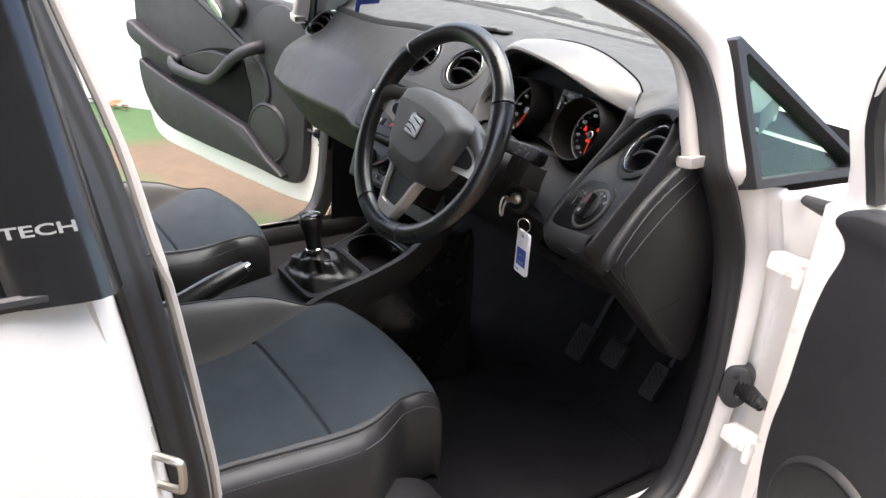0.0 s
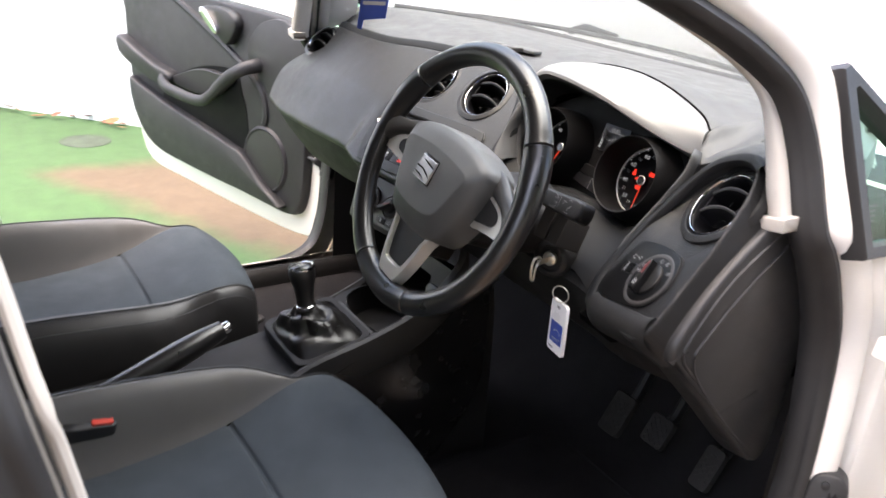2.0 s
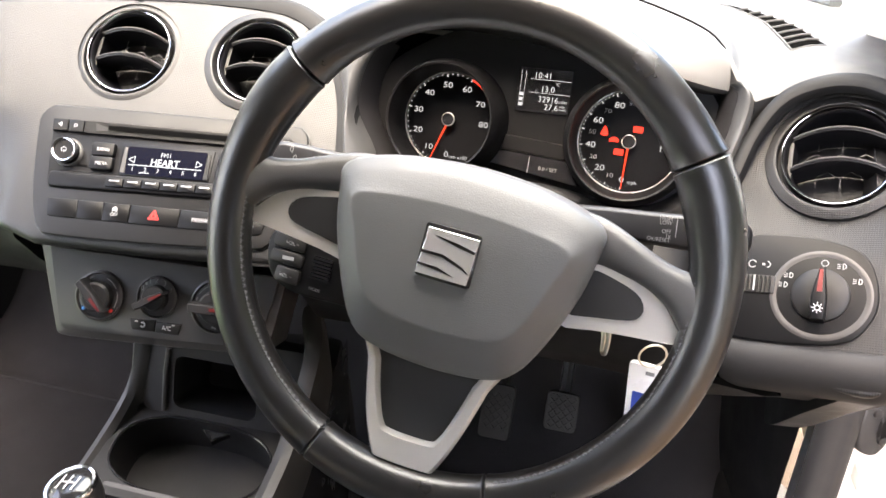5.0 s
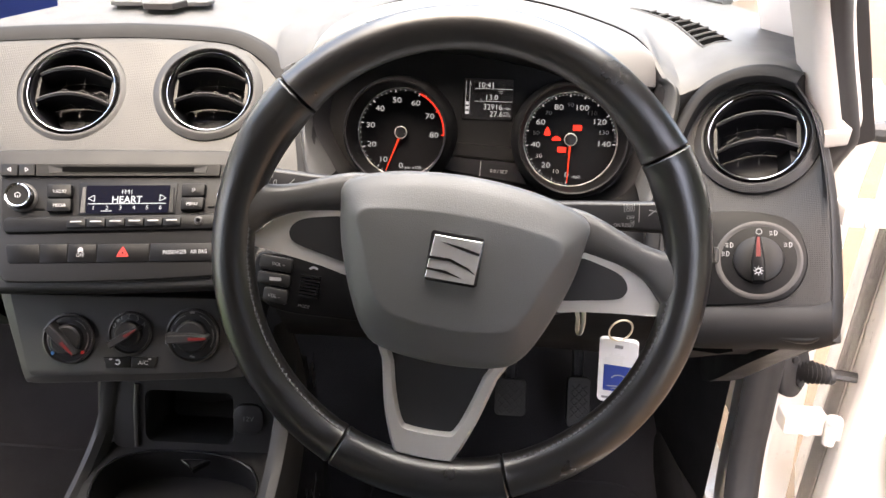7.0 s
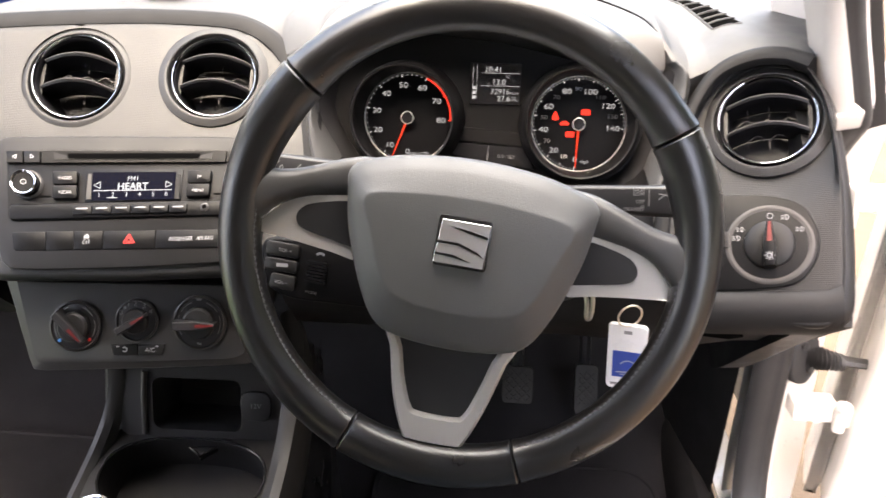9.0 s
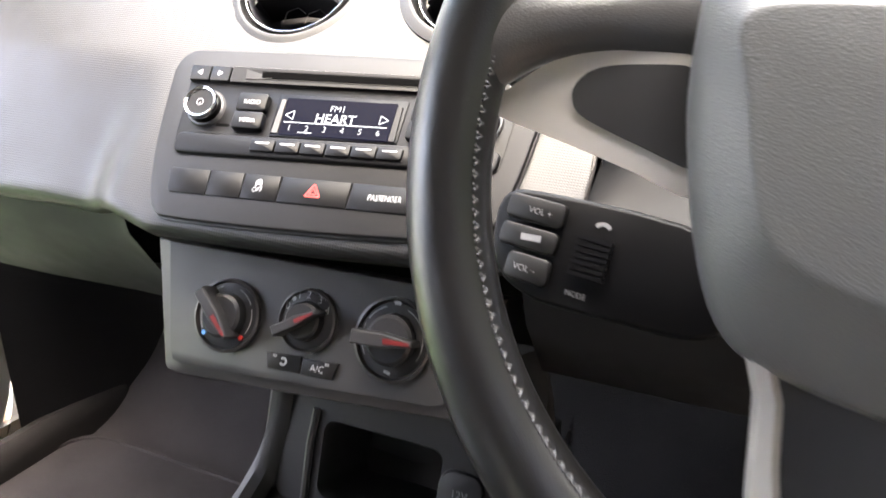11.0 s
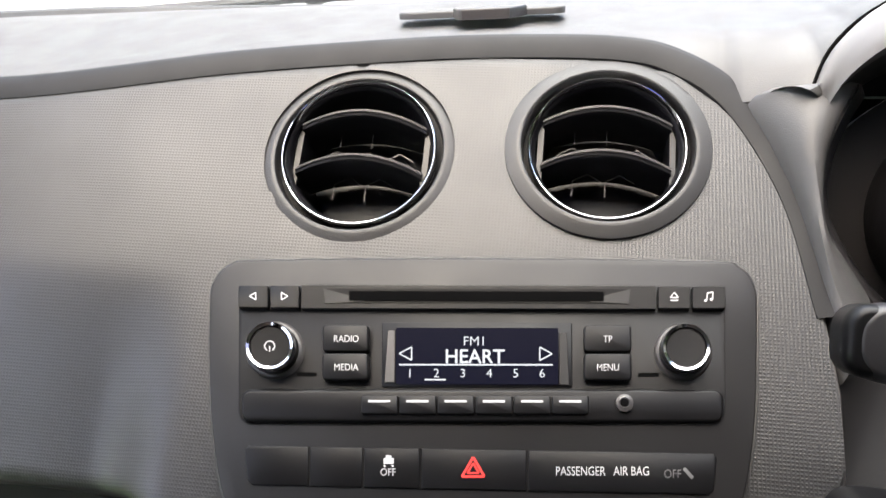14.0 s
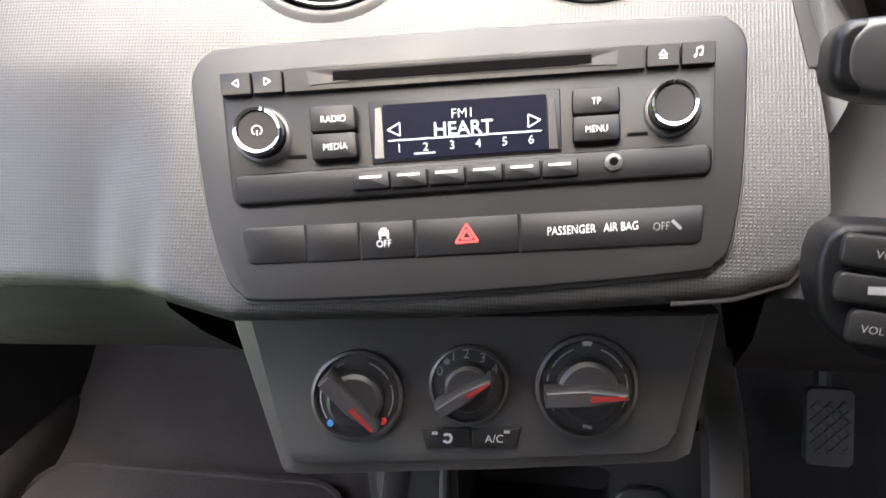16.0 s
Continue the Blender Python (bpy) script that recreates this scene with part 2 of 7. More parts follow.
def arc_bar(fn, cu, cv, r, a0, a1, width, w, n=24):
    rows = []
    for rr in (r - width / 2, r + width / 2):
        rows.append([fn(cu + rr * math.cos(radians(a0 + (a1 - a0) * i / n)), cv + rr * math.sin(radians(a0 + (a1 - a0) * i / n)), w) for i in range(n + 1)])
    return grid(rows)

# ---- the surfaces ----
PAD = surface("soft_dash_plastic", (0.042, 0.0428, 0.0425), 0.56, spec=0.5, grain=0.22, cell=1500, depth=0.0004, leather=True, dust=0.05)
FACE = weave("grid_moulded_plastic", (0.0130, 0.0132, 0.0128), (1, 0.05, -0.05), (0, 0.69, 0.73), 0.0020, 0.44, 0.17, 0.0006, (0.0085, 0.0086, 0.0084), spec=0.46)
COLLAR = surface("vent_collar_plastic", (0.032, 0.0316, 0.031), 0.46, spec=0.5, grain=0.12, cell=1800, var=0.04)
SURROUND = surface("radio_surround_plastic", (0.0090, 0.0089, 0.0088), 0.46, spec=0.25, grain=0.1, cell=2600, var=0.04)
RADIO = surface("radio_black_plastic", (0.0045, 0.0045, 0.0048), 0.4, spec=0.14, grain=0.1, cell=2600)
TUNNEL = surface("rough_black_plastic", (0.011, 0.0107, 0.0109), 0.6, spec=0.25, grain=0.3, cell=1200)
BANDM = surface("satin_band_plastic", (0.0085, 0.009, 0.0097), 0.55, spec=0.16, grain=0.08, cell=2600, var=0.04)
BEZEL = surface("satin_grey_plastic", (0.034, 0.032, 0.031), 0.4, spec=0.4, grain=0.1, cell=2500, var=0.05)
BLACK = surface("black_plastic", (0.0175, 0.0174, 0.0182), 0.42, spec=0.35, grain=0.2, cell=1600, dust=0.04)
GLOSS = surface("gloss_black_plastic", (0.012, 0.012, 0.013), 0.16, var=0.1, wear=0.05)
BUTTON = surface("button_plastic", (0.0045, 0.0045, 0.0048), 0.38, spec=0.14, grain=0.1, cell=2600)
EMBLEM = surface("bright_emblem_metal", (0.75, 0.75, 0.75), 0.22, 0.7, var=0.03)
CHROME = surface("chrome", (0.66, 0.66, 0.67), 0.07, 1.0, var=0.03, wear=0.04)
SATIN = surface("satin_silver_paint", (0.68, 0.66, 0.62), 0.3, 0.6, grain=0.02, cell=3000, var=0.015, wear=0.015)
LEATHER = surface("black_leather", (0.0062, 0.0060, 0.0060), 0.3, spec=0.85, grain=0.12, cell=1300, depth=0.0004, leather=True, wear=0.03)
# one seat leatherette in two tones: lit bolsters, then shaded outer sides
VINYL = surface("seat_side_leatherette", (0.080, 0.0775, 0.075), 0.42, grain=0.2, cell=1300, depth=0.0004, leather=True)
VINYL_SHADED = surface("seat_shaded_leatherette", (0.017, 0.0167, 0.0167), 0.4, spec=0.45, grain=0.2, cell=1300, depth=0.0004, leather=True)
CLOTH = weave("blue_grey_seat_cloth", (0.040, 0.052, 0.061), (1, 1, 0), (1, -1, 0.1), 0.0024, 0.8, 0.5, 0.0007, (0.020, 0.027, 0.033))
LINING = surface("grey_roof_lining", (0.30, 0.293, 0.28), 0.9, grain=0.4, cell=900)
CARPET = surface("black_carpet", (0.0165, 0.0158, 0.0165), 0.95, grain=0.9, cell=700, depth=0.002, var=0.2, dust=0.05, spec=0.1)
TRIM = surface("door_trim_plastic", (0.019, 0.019, 0.021), 0.48, spec=0.35, grain=0.3, cell=1300, leather=True, dust=0.05)
PAINT = surface("white_car_paint", (0.72, 0.70, 0.665), 0.3, coat=0.8, var=0.015, wear=0.03)
CREAM = surface("cream_pillar_trim", (0.43, 0.405, 0.37), 0.6, grain=0.1, cell=900, var=0.03)
RUBBER = surface("black_rubber", (0.016, 0.016, 0.017), 0.55, grain=0.2, cell=700)
STITCH = surface("grey_thread", (0.085, 0.088, 0.093), 0.7)
WHITE_INK = surface("white_print", (0.38, 0.38, 0.38), 0.5)
GREY_INK = surface("grey_print", (0.22, 0.22, 0.22), 0.5)
RED_INK = surface("red_print", (0.55, 0.03, 0.025), 0.4)
DULL_RED = surface("dull_red_pointer", (0.11, 0.008, 0.008), 0.35)
BLUE_INK = surface("blue_print", (0.05, 0.2, 0.5), 0.4)
TAG_WHITE = surface("clear_white_tag", (0.75, 0.75, 0.74), 0.3)
TAG_BLUE = surface("blue_card", (0.03, 0.06, 0.28), 0.35)
RED_PLASTIC = surface("red_plastic", (0.55, 0.05, 0.03), 0.4)
LCD_BLUE = glow("radio_lcd", (0.006, 0.008, 0.045), 0.045)
LCD_WHITE = glow("radio_lcd_text", (0.8, 0.85, 0.9), 0.14)
LCD_DARK = surface("cluster_lcd", (0.010, 0.010, 0.011), 0.25, spec=0.5)
LAMP_RED = glow("red_warning_lamp", (1.0, 0.05, 0.03), 0.14)
NEEDLE = glow("red_needle", (1.0, 0.07, 0.03), 0.10)
DIAL_INK = glow("dial_print", (0.8, 0.82, 0.85), 0.065)
GLASS = clear("clear_glass", (0.97, 1.0, 0.98))
GREEN_GLASS = clear("green_tinted_glass", (0.75, 0.93, 0.83))
PRIVACY = surface("dark_privacy_glass", (0.01, 0.01, 0.011), 0.03, spec=0.25, coat=0.0, var=0.02, wear=0.01)
STEEL = surface("zinc_steel", (0.6, 0.57, 0.5), 0.35, 0.9, grain=0.1, cell=900)
SLOTM = surface("slot_plastic", (0.002, 0.002, 0.002), 0.5, spec=0.1)
GLOSSIDE = surface("glossy_console_side", (0.014, 0.0135, 0.014), 0.24, grain=0.06, cell=1500)
BOOT = surface("gear_boot_leather", (0.008, 0.0078, 0.0078), 0.32, spec=0.45, grain=0.15, cell=1200, leather=True)
VOID = surface("dark_opening", (0.003, 0.003, 0.003), 0.9, spec=0.0)
BUTTON2 = surface("faint_print", (0.07, 0.07, 0.07), 0.5)
VENTRIM = surface("fine_grained_vent_collar", (0.0105, 0.0106, 0.0104), 0.46, spec=0.4, grain=0.25, cell=1900, depth=0.0003, var=0.05, leather=True)
# near black, so the shade inside the vents is in the colour
VENTM = surface("vent_shade_black", (0.0045, 0.0045, 0.0055), 0.38, spec=0.3, grain=0.1, cell=2000)
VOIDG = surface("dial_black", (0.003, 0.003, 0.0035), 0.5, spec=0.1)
RUBM = surface("worn_pedal_rubber", (0.018, 0.0168, 0.0155), 0.75, grain=0.4, cell=500, var=0.25)
DIALM = surface("dial_cowl_plastic", (0.0055, 0.0054, 0.0056), 0.5, spec=0.14, grain=0.15, cell=1500, var=0.06)
HEATM = surface("heater_face_plastic", (0.023, 0.0225, 0.0222), 0.46, spec=0.4, grain=0.1, cell=2400, var=0.05)
HOODM = surface("satin_grey_hood", (0.135, 0.135, 0.133), 0.36, 0.0, grain=0.04, cell=2500, var=0.03)

# ---- the yard ----
def yard_ground():
    m, nt, b = shader("painted_concrete_ground")
    tc = nt.nodes.new("ShaderNodeTexCoord").outputs["Object"]
    sep = nt.nodes.new("ShaderNodeSeparateXYZ")
    nt.links.new(tc, sep.inputs[0])
    mix = nt.nodes.new("ShaderNodeMix")
    mix.data_type = "RGBA"
    mix.inputs["A"].default_value, mix.inputs["B"].default_value = (0.040, 0.092, 0.026, 1), (0.098, 0.066, 0.038, 1)
    # bare red-brown concrete where the green paint has worn away beside the car
    drift = math_node(nt, "MULTIPLY", math_node(nt, "SUBTRACT", noise_node(nt, tc, 1.6, 6.0), 0.5), 0.7)
    far = ramp(nt, math_node(nt, "ADD", sep.outputs["X"], drift), 0, 1, -2.88, -2.62)
    slant = math_node(nt, "ADD", math_node(nt, "SUBTRACT", sep.outputs["Y"], math_node(nt, "MULTIPLY", sep.outputs["X"], 0.5)), drift)
    fac = math_node(nt, "MULTIPLY", far, ramp(nt, slant, 0, 1, 2.38, 2.62))
    fac = math_node(nt, "MAXIMUM", fac, ramp(nt, math_node(nt, "ADD", sep.outputs["X"], drift), 0, 1, -1.3, -0.9))
    nt.links.new(fac, mix.inputs["Factor"])
    dirt = nt.nodes.new("ShaderNodeMix")
    dirt.data_type = "RGBA"
    dirt.blend_type = "MULTIPLY"
    dirt.inputs["Factor"].default_value = 0.6
    nt.links.new(mix.outputs["Result"], dirt.inputs["A"])
    r = ramp(nt, noise_node(nt, tc, 9.0, 8.0, 0.7), 0.55, 1.1)
    comb = nt.nodes.new("ShaderNodeCombineColor")
    for i in range(3):
        nt.links.new(r, comb.inputs[i])
    nt.links.new(comb.outputs[0], dirt.inputs["B"])
    nt.links.new(dirt.outputs["Result"], b.inputs["Base Color"])
    b.inputs["Roughness"].default_value = 0.8
    bump(nt, noise_node(nt, tc, 120.0, 6.0), 0.5, 0.003, b)
    n = 24
    rows = [[(-400 + 800 * i / n, -400 + 800 * j / n, 0) for i in range(n + 1)] for j in range(n + 1)]
    ob = part("ground", grid(rows), m, None)
    tagged(ob, "worn green-painted concrete yard with bare brown patches", "ground", kind="structure")


yard_ground()


def yard_wall():
    m = surface("white_render_wall", (0.82, 0.82, 0.8), 0.85, grain=0.5, cell=60, depth=0.004, var=0.04)
    a, d = Vector((-3.78, 1.47, 0)), Vector((0.70, 0.71, 0)).normalized()
    q = Vector((-d.y, d.x, 0))
    poly = [(-9, 0), (9, 0), (9, 0.35), (-9, 0.35)]
    fn = Plane(a, d, q, (0, 0, 1))
    geo = slab(fn, poly, 0, 2.6, 0.02, 2)
    tagged(part("wall_yard", geo, m, None), "plain white rendered yard wall with leaves at its foot", "wall", kind="structure")
    leaf_m = [surface("dry_leaf", c, 0.7, var=0.3, spread=60) for c in ((0.22, 0.065, 0.03), (0.27, 0.11, 0.045), (0.17, 0.07, 0.04))]
    rnd = random.Random(4)
    for k in range(46):
        s = -1.6 + 3.6 * rnd.random()
        p = a + d * s - q * (0.01 + 0.12 * rnd.random() ** 2)
        r, yaw, tilt = 0.024 + 0.030 * rnd.random(), rnd.random() * 6.28, rnd.random() * 0.9
        ln = [(1, 0), (0.45, 0.42), (-0.2, 0.48), (-0.8, 0.3), (-1, 0), (-0.8, -0.3), (-0.2, -0.48), (0.45, -0.42)]
        e, f = Vector((math.cos(yaw), math.sin(yaw), 0.25 * tilt)), Vector((-math.sin(yaw), math.cos(yaw), tilt * 0.6))
        vs = [p + Vector((0, 0, 0.004 + r * tilt * 0.7)) + e * (x * r) + f * (y * r) + Vector((0, 0, 0.3 * r * (abs(y) + x * x * 0.5))) for x, y in ln]
        vs.append(p + Vector((0, 0, 0.004 + r * tilt * 0.7)))
        ob = part("fallen_leaf", (vs, [(i, (i + 1) % 8, 8) for i in range(8)]), leaf_m[k % 3], None)
        tagged(ob, "dry curled brown leaf on the concrete", "leaf", "leaves along the wall")
    cover = surface("old_iron_cover", (0.042, 0.058, 0.036), 0.75, grain=0.6, cell=90, depth=0.003, var=0.3)
    fn = Plane((-3.24, 1.44, 0), (1, 0, 0), (0, 1, 0), (0, 0, 1))
    ob = thing("manhole_cover", (-3.24, 1.44, 0), "round drain cover painted over in green", "manhole cover")
    part("rim", turned(fn, 0, 0, [(0.130, 0.0), (0.127, 0.004), (0.117, 0.004)], 40, cap=False), cover, ob)
    part("lid", turned(fn, 0, 0, [(0.116, 0.001), (0.114, 0.003), (0.07, 0.0035)], 40), cover, ob)


yard_wall()

# ---- the layout sheets of the dashboard ----
CEN = Plane((0.007, 1.536, 0.869), (0.997, 0.053, -0.05), (0, 0.686, 0.728), (0.073, -0.726, 0.684))
RAD = Plane(CEN.o, CEN.x, CEN.y, CEN.n, (0.3064, -0.0287, 0.0003, 0.0241, 0.3107, 0.0, 0.0942, -0.2613))
HEA = Plane((-0.015, 1.476, 0.72), (0.991, 0.12, -0.053), (0, 0.404, 0.915), (0.131, -0.907, 0.4), (0.3304, 0.0059, 0.0213, 0.0041, 0.3439, 0.0093, 0.0593, 0.1177))
CLU = Plane((0.381, 1.642, 0.917), (0.9996, -0.0282, 0.0103), (0, 0.342, 0.9397), (-0.03, -0.9393, 0.3419))
WHE = Plane((0.3655, 1.345, 0.92), (1, 0, 0), (0, 0.3907, 0.9205), (0, -0.9205, 0.3907), None, -7.2)
DRV = Plane((0.655, 1.498, 0.881), (0.939, -0.255, 0.229), (0, 0.667, 0.745), (-0.343, -0.7, 0.627))


def smooth_step(t):
    t = max(0.0, min(1.0, t))
    return t * t * (3 - 2 * t)


def dash_z(x, y):
    """The height of the soft top of the dashboard."""
    return 1.022 + 0.012 * math.exp(-((y - 1.85) / 0.12) ** 2) - 0.02 * max(0.0, (y - 2.0) / 0.16) ** 2 - 0.05 * max(0.0, abs(x) - 0.5) ** 1.5


def dash_back(x):
    return 2.16 - 0.36 * x * x - 4.0 * max(0.0, abs(x) - 0.5) ** 2


TOP_EDGE = [(-0.765, 0.06), (-0.75, 0.115), (-0.70, 0.148), (-0.62, 0.150), (-0.55, 0.150), (-0.341, 0.156), (-0.185, 0.179), (-0.09, 0.190), (-0.018, 0.196), (0.063, 0.197), (0.101, 0.188), (0.134, 0.161), (0.163, 0.103), (0.178, 0.034), (0.186, -0.03)]
LOW_EDGE = [(-0.76, -0.045), (-0.74, -0.085), (-0.60, -0.10), (-0.40, -0.098), (-0.265, -0.092), (-0.196, -0.093), (-0.161, -0.102), (-0.128, -0.110), (0, -0.102), (0.136, -0.088), (0.163, -0.079), (0.179, -0.06), (0.186, -0.04)]


def dash_sheet(u, v, w=0.0):
    """The face of the dashboard: flat in the middle, falling away towards the passenger's door."""
    p = CEN(u, v, w)
    k = max(0.0, -u - 0.22) / 0.5
    low = max(0.0, min(1.0, (0.085 - v) / 0.10))
    p.y += (0.105 - 0.055 * low * low * (3 - 2 * low)) * k * k
    p.z -= 0.035 * k * k
    # left of the radio the lower half turns under, over the glovebox
    a, d = max(0.0, min(1.0, (-u - 0.165) / 0.06)), max(0.0, 0.04 - v)
    return p - CEN.n * (0.26 * a * a * (3 - 2 * a) * (d - 0.012 * (1 - math.exp(-d / 0.012))))


dashboard = thing("dashboard", (0, 1.75, 0.24), "dark grey moulded dashboard with a fine grid-textured face", "dashboard")


VENT_L, VENT_M = Vector((-0.081, 1.615, 0.962)), Vector((0.069, 1.632, 0.961))
VENTS = [(VENT_L, 0.060), (VENT_M, 0.057), (Vector((-0.692, 1.652, 0.938)), 0.045)]


def dash_face():
    us = [-0.757, -0.752, -0.745, -0.735, -0.725, -0.71] + [-0.70 + 0.0065 * i for i in range(128)] + [0.137, 0.143, 0.150, 0.157, 0.163, 0.168, 0.173, 0.178, 0.183]
    rows = []
    for u in us:
        lo, hi = lerp_table(LOW_EDGE, u), lerp_table(TOP_EDGE, u)
        col = [dash_sheet(u, lo + 0.012, -0.04), dash_sheet(u, lo + 0.002, -0.02), dash_sheet(u, lo, -0.008), dash_sheet(u, lo + 0.0025, -0.002)]
        col += [dash_sheet(u, lo + 0.006 + (hi - lo - 0.010) * k / 44, 0) for k in range(45)]
        col += [dash_sheet(u, hi, -0.003), dash_sheet(u, hi + 0.001, -0.012)]
        rows.append(col)
    vs, fs = grid(rows)
    # round off the openings of the vents
    for p, r in VENTS:
        for i, v in enumerate(vs):
            d = v - p
            d -= CEN.n * d.dot(CEN.n)
            if abs(d.length - r) < 0.0042:
                vs[i] = v + d.normalized() * (r - d.length)
    keep = []
    for f in fs:
        c = sum((vs[i] for i in f), Vector()) / 4
        if all((c - p).length > r - 0.0012 for p, r in VENTS):
            keep.append(f)
    bead = [dash_sheet(u, lerp_table(TOP_EDGE, u) + 0.001, -0.004) for u in us if u > -0.62] + [dash_sheet(u, lerp_table(LOW_EDGE, u), -0.006) for u in us[::-1] if u > 0.10]
    part("panel_edge", sweep(bead, 0.0018, 6), BEZEL, dashboard, "dark bead round the face")
    # the smooth dark band that frames the face along its top and right side
    edge = [Vector((p.x, p.y)) for p in spline([(a, b, 0.0) for a, b in TOP_EDGE[2:-1]], 12)]
    rows = []
    for i, e in enumerate(edge):
        d = edge[min(i + 4, len(edge) - 1)] - edge[max(i - 4, 0)]
        o = Vector((-d.y, d.x)).normalized()
        if o.y < 0 and e.x < 0.1:
            o = -o
        rows.append([dash_sheet(e.x + o.x * s, e.y + o.y * s, w) for s, w in ((-0.0045, -0.0015), (-0.0035, 0.0006), (0.0, 0.0014), (0.006, 0.0018), (0.011, 0.0016), (0.0145, 0.0004), (0.017, -0.003), (0.019, -0.010), (0.020, -0.020))])
    part("rolled_band", grid(rows), BANDM, dashboard, "smooth satin band above the face")
    part("face_panel", (vs, keep), FACE, dashboard, "grid-textured grey face round the radio and vents")


HOOD_LOW = [(0.188, 1.636, 0.986), (0.197, 1.628, 1.007), (0.218, 1.619, 1.027), (0.255, 1.611, 1.041), (0.30, 1.606, 1.042), (0.35, 1.602, 1.038), (0.40, 1.602, 1.031), (0.45, 1.606, 1.018), (0.50, 1.616, 1.002), (0.54, 1.630, 0.990), (0.562, 1.642, 0.984)]
HOOD_TOP = [(0.182, 1.642, 0.990), (0.192, 1.653, 1.012), (0.214, 1.662, 1.032), (0.253, 1.669, 1.049), (0.30, 1.676, 1.060), (0.35, 1.680, 1.0635), (0.40, 1.680, 1.062), (0.45, 1.678, 1.054), (0.50, 1.672, 1.041), (0.535, 1.667, 1.028), (0.553, 1.661, 1.014)]


def dash_top():
    # from the edge of the face over a dark rolled band to the windscreen
    xs = sorted([-0.74 + 1.48 * i / 110 for i in range(111)] + [0.10 + 0.004 * i for i in range(30)] + [0.545 + 0.004 * i for i in range(30)])
    part("top_pad", grid([pad_column(x) for x in xs]), PAD, dashboard, "soft grained dark grey dashboard top")
    dial_hood()


def pad_column(x):
    """The soft top from front to back at one place across the car."""
    edge_y = [(0.555, 1.657), (0.568, 1.632), (0.585, 1.618), (0.604, 1.622), (0.637, 1.624), (0.665, 1.616), (0.697, 1.601), (0.72, 1.598), (0.74, 1.60)]
    edge_z = [(0.555, 1.012), (0.568, 0.993), (0.585, 0.982), (0.604, 0.990), (0.637, 1.009), (0.665, 1.016), (0.697, 1.014), (0.72, 0.995), (0.74, 0.965)]
    top_y, top_z = [(p[0], p[1]) for p in HOOD_TOP], [(p[0], p[2]) for p in HOOD_TOP]
    if x < 0.1436:
        u = x - 0.007
        hi = lerp_table(TOP_EDGE, u)
        a, b, c = dash_sheet(u, hi - 0.004, -0.006), dash_sheet(u, hi + 0.012, -0.009), dash_sheet(u, hi + 0.028, -0.018)
        k = max(0.0, min(1.0, (x - 0.03) / 0.10))
        k = k * k * (3 - 2 * k)
        r = max(0.0, dash_z(x, a.y + 0.04) - a.z)
        b, c = b.lerp(a + Vector((0, 0.012, 0.35 * r + 0.002)), k), c.lerp(a + Vector((0, 0.04, 0.8 * r)), k)
    elif x < 0.553:
        if x < 0.182:
            k = (x - 0.1436) / 0.0384
            a = Vector((x, 1.656 - 0.014 * k, 0.982 + 0.008 * k))
        else:
            a = Vector((x, lerp_table(top_y, x), lerp_table(top_z, x) - 0.004))
        r = max(0.0, dash_z(x, a.y + 0.04) - a.z)
        b, c = a + Vector((0, 0.012, 0.35 * r + 0.002)), a + Vector((0, 0.04, 0.8 * r))
    else:
        a = Vector((x, lerp_table(edge_y, x), lerp_table(edge_z, x) - 0.003))
        r = max(0.002, min(0.02, dash_z(x, a.y + 0.05) - a.z))
        b, c = a + Vector((0, 0.008, 0.004 + 0.15 * r)), a + Vector((0, 0.030, 0.004 + 0.5 * r))
    col = [a - Vector((0, -0.01, 0.03)), a, b, c]
    y1 = dash_back(x)
    for k in range(1, 11):
        y = c.y + (y1 - c.y) * k / 10
        t = min(1.0, k / 3.5)
        col.append(Vector((x, y, c.z + (dash_z(x, y) - c.z) * t * t * (3 - 2 * t))))
    col.append(Vector((x, y1 + 0.01, col[-1].z - 0.04)))
    return col


def pad_height(x, y):
    col = pad_column(x)
    for p, q in zip(col[1:], col[2:]):
        if p.y <= y <= q.y:
            return p.z + (q.z - p.z) * (y - p.y) / max(1e-6, q.y - p.y)
    return col[-2].z


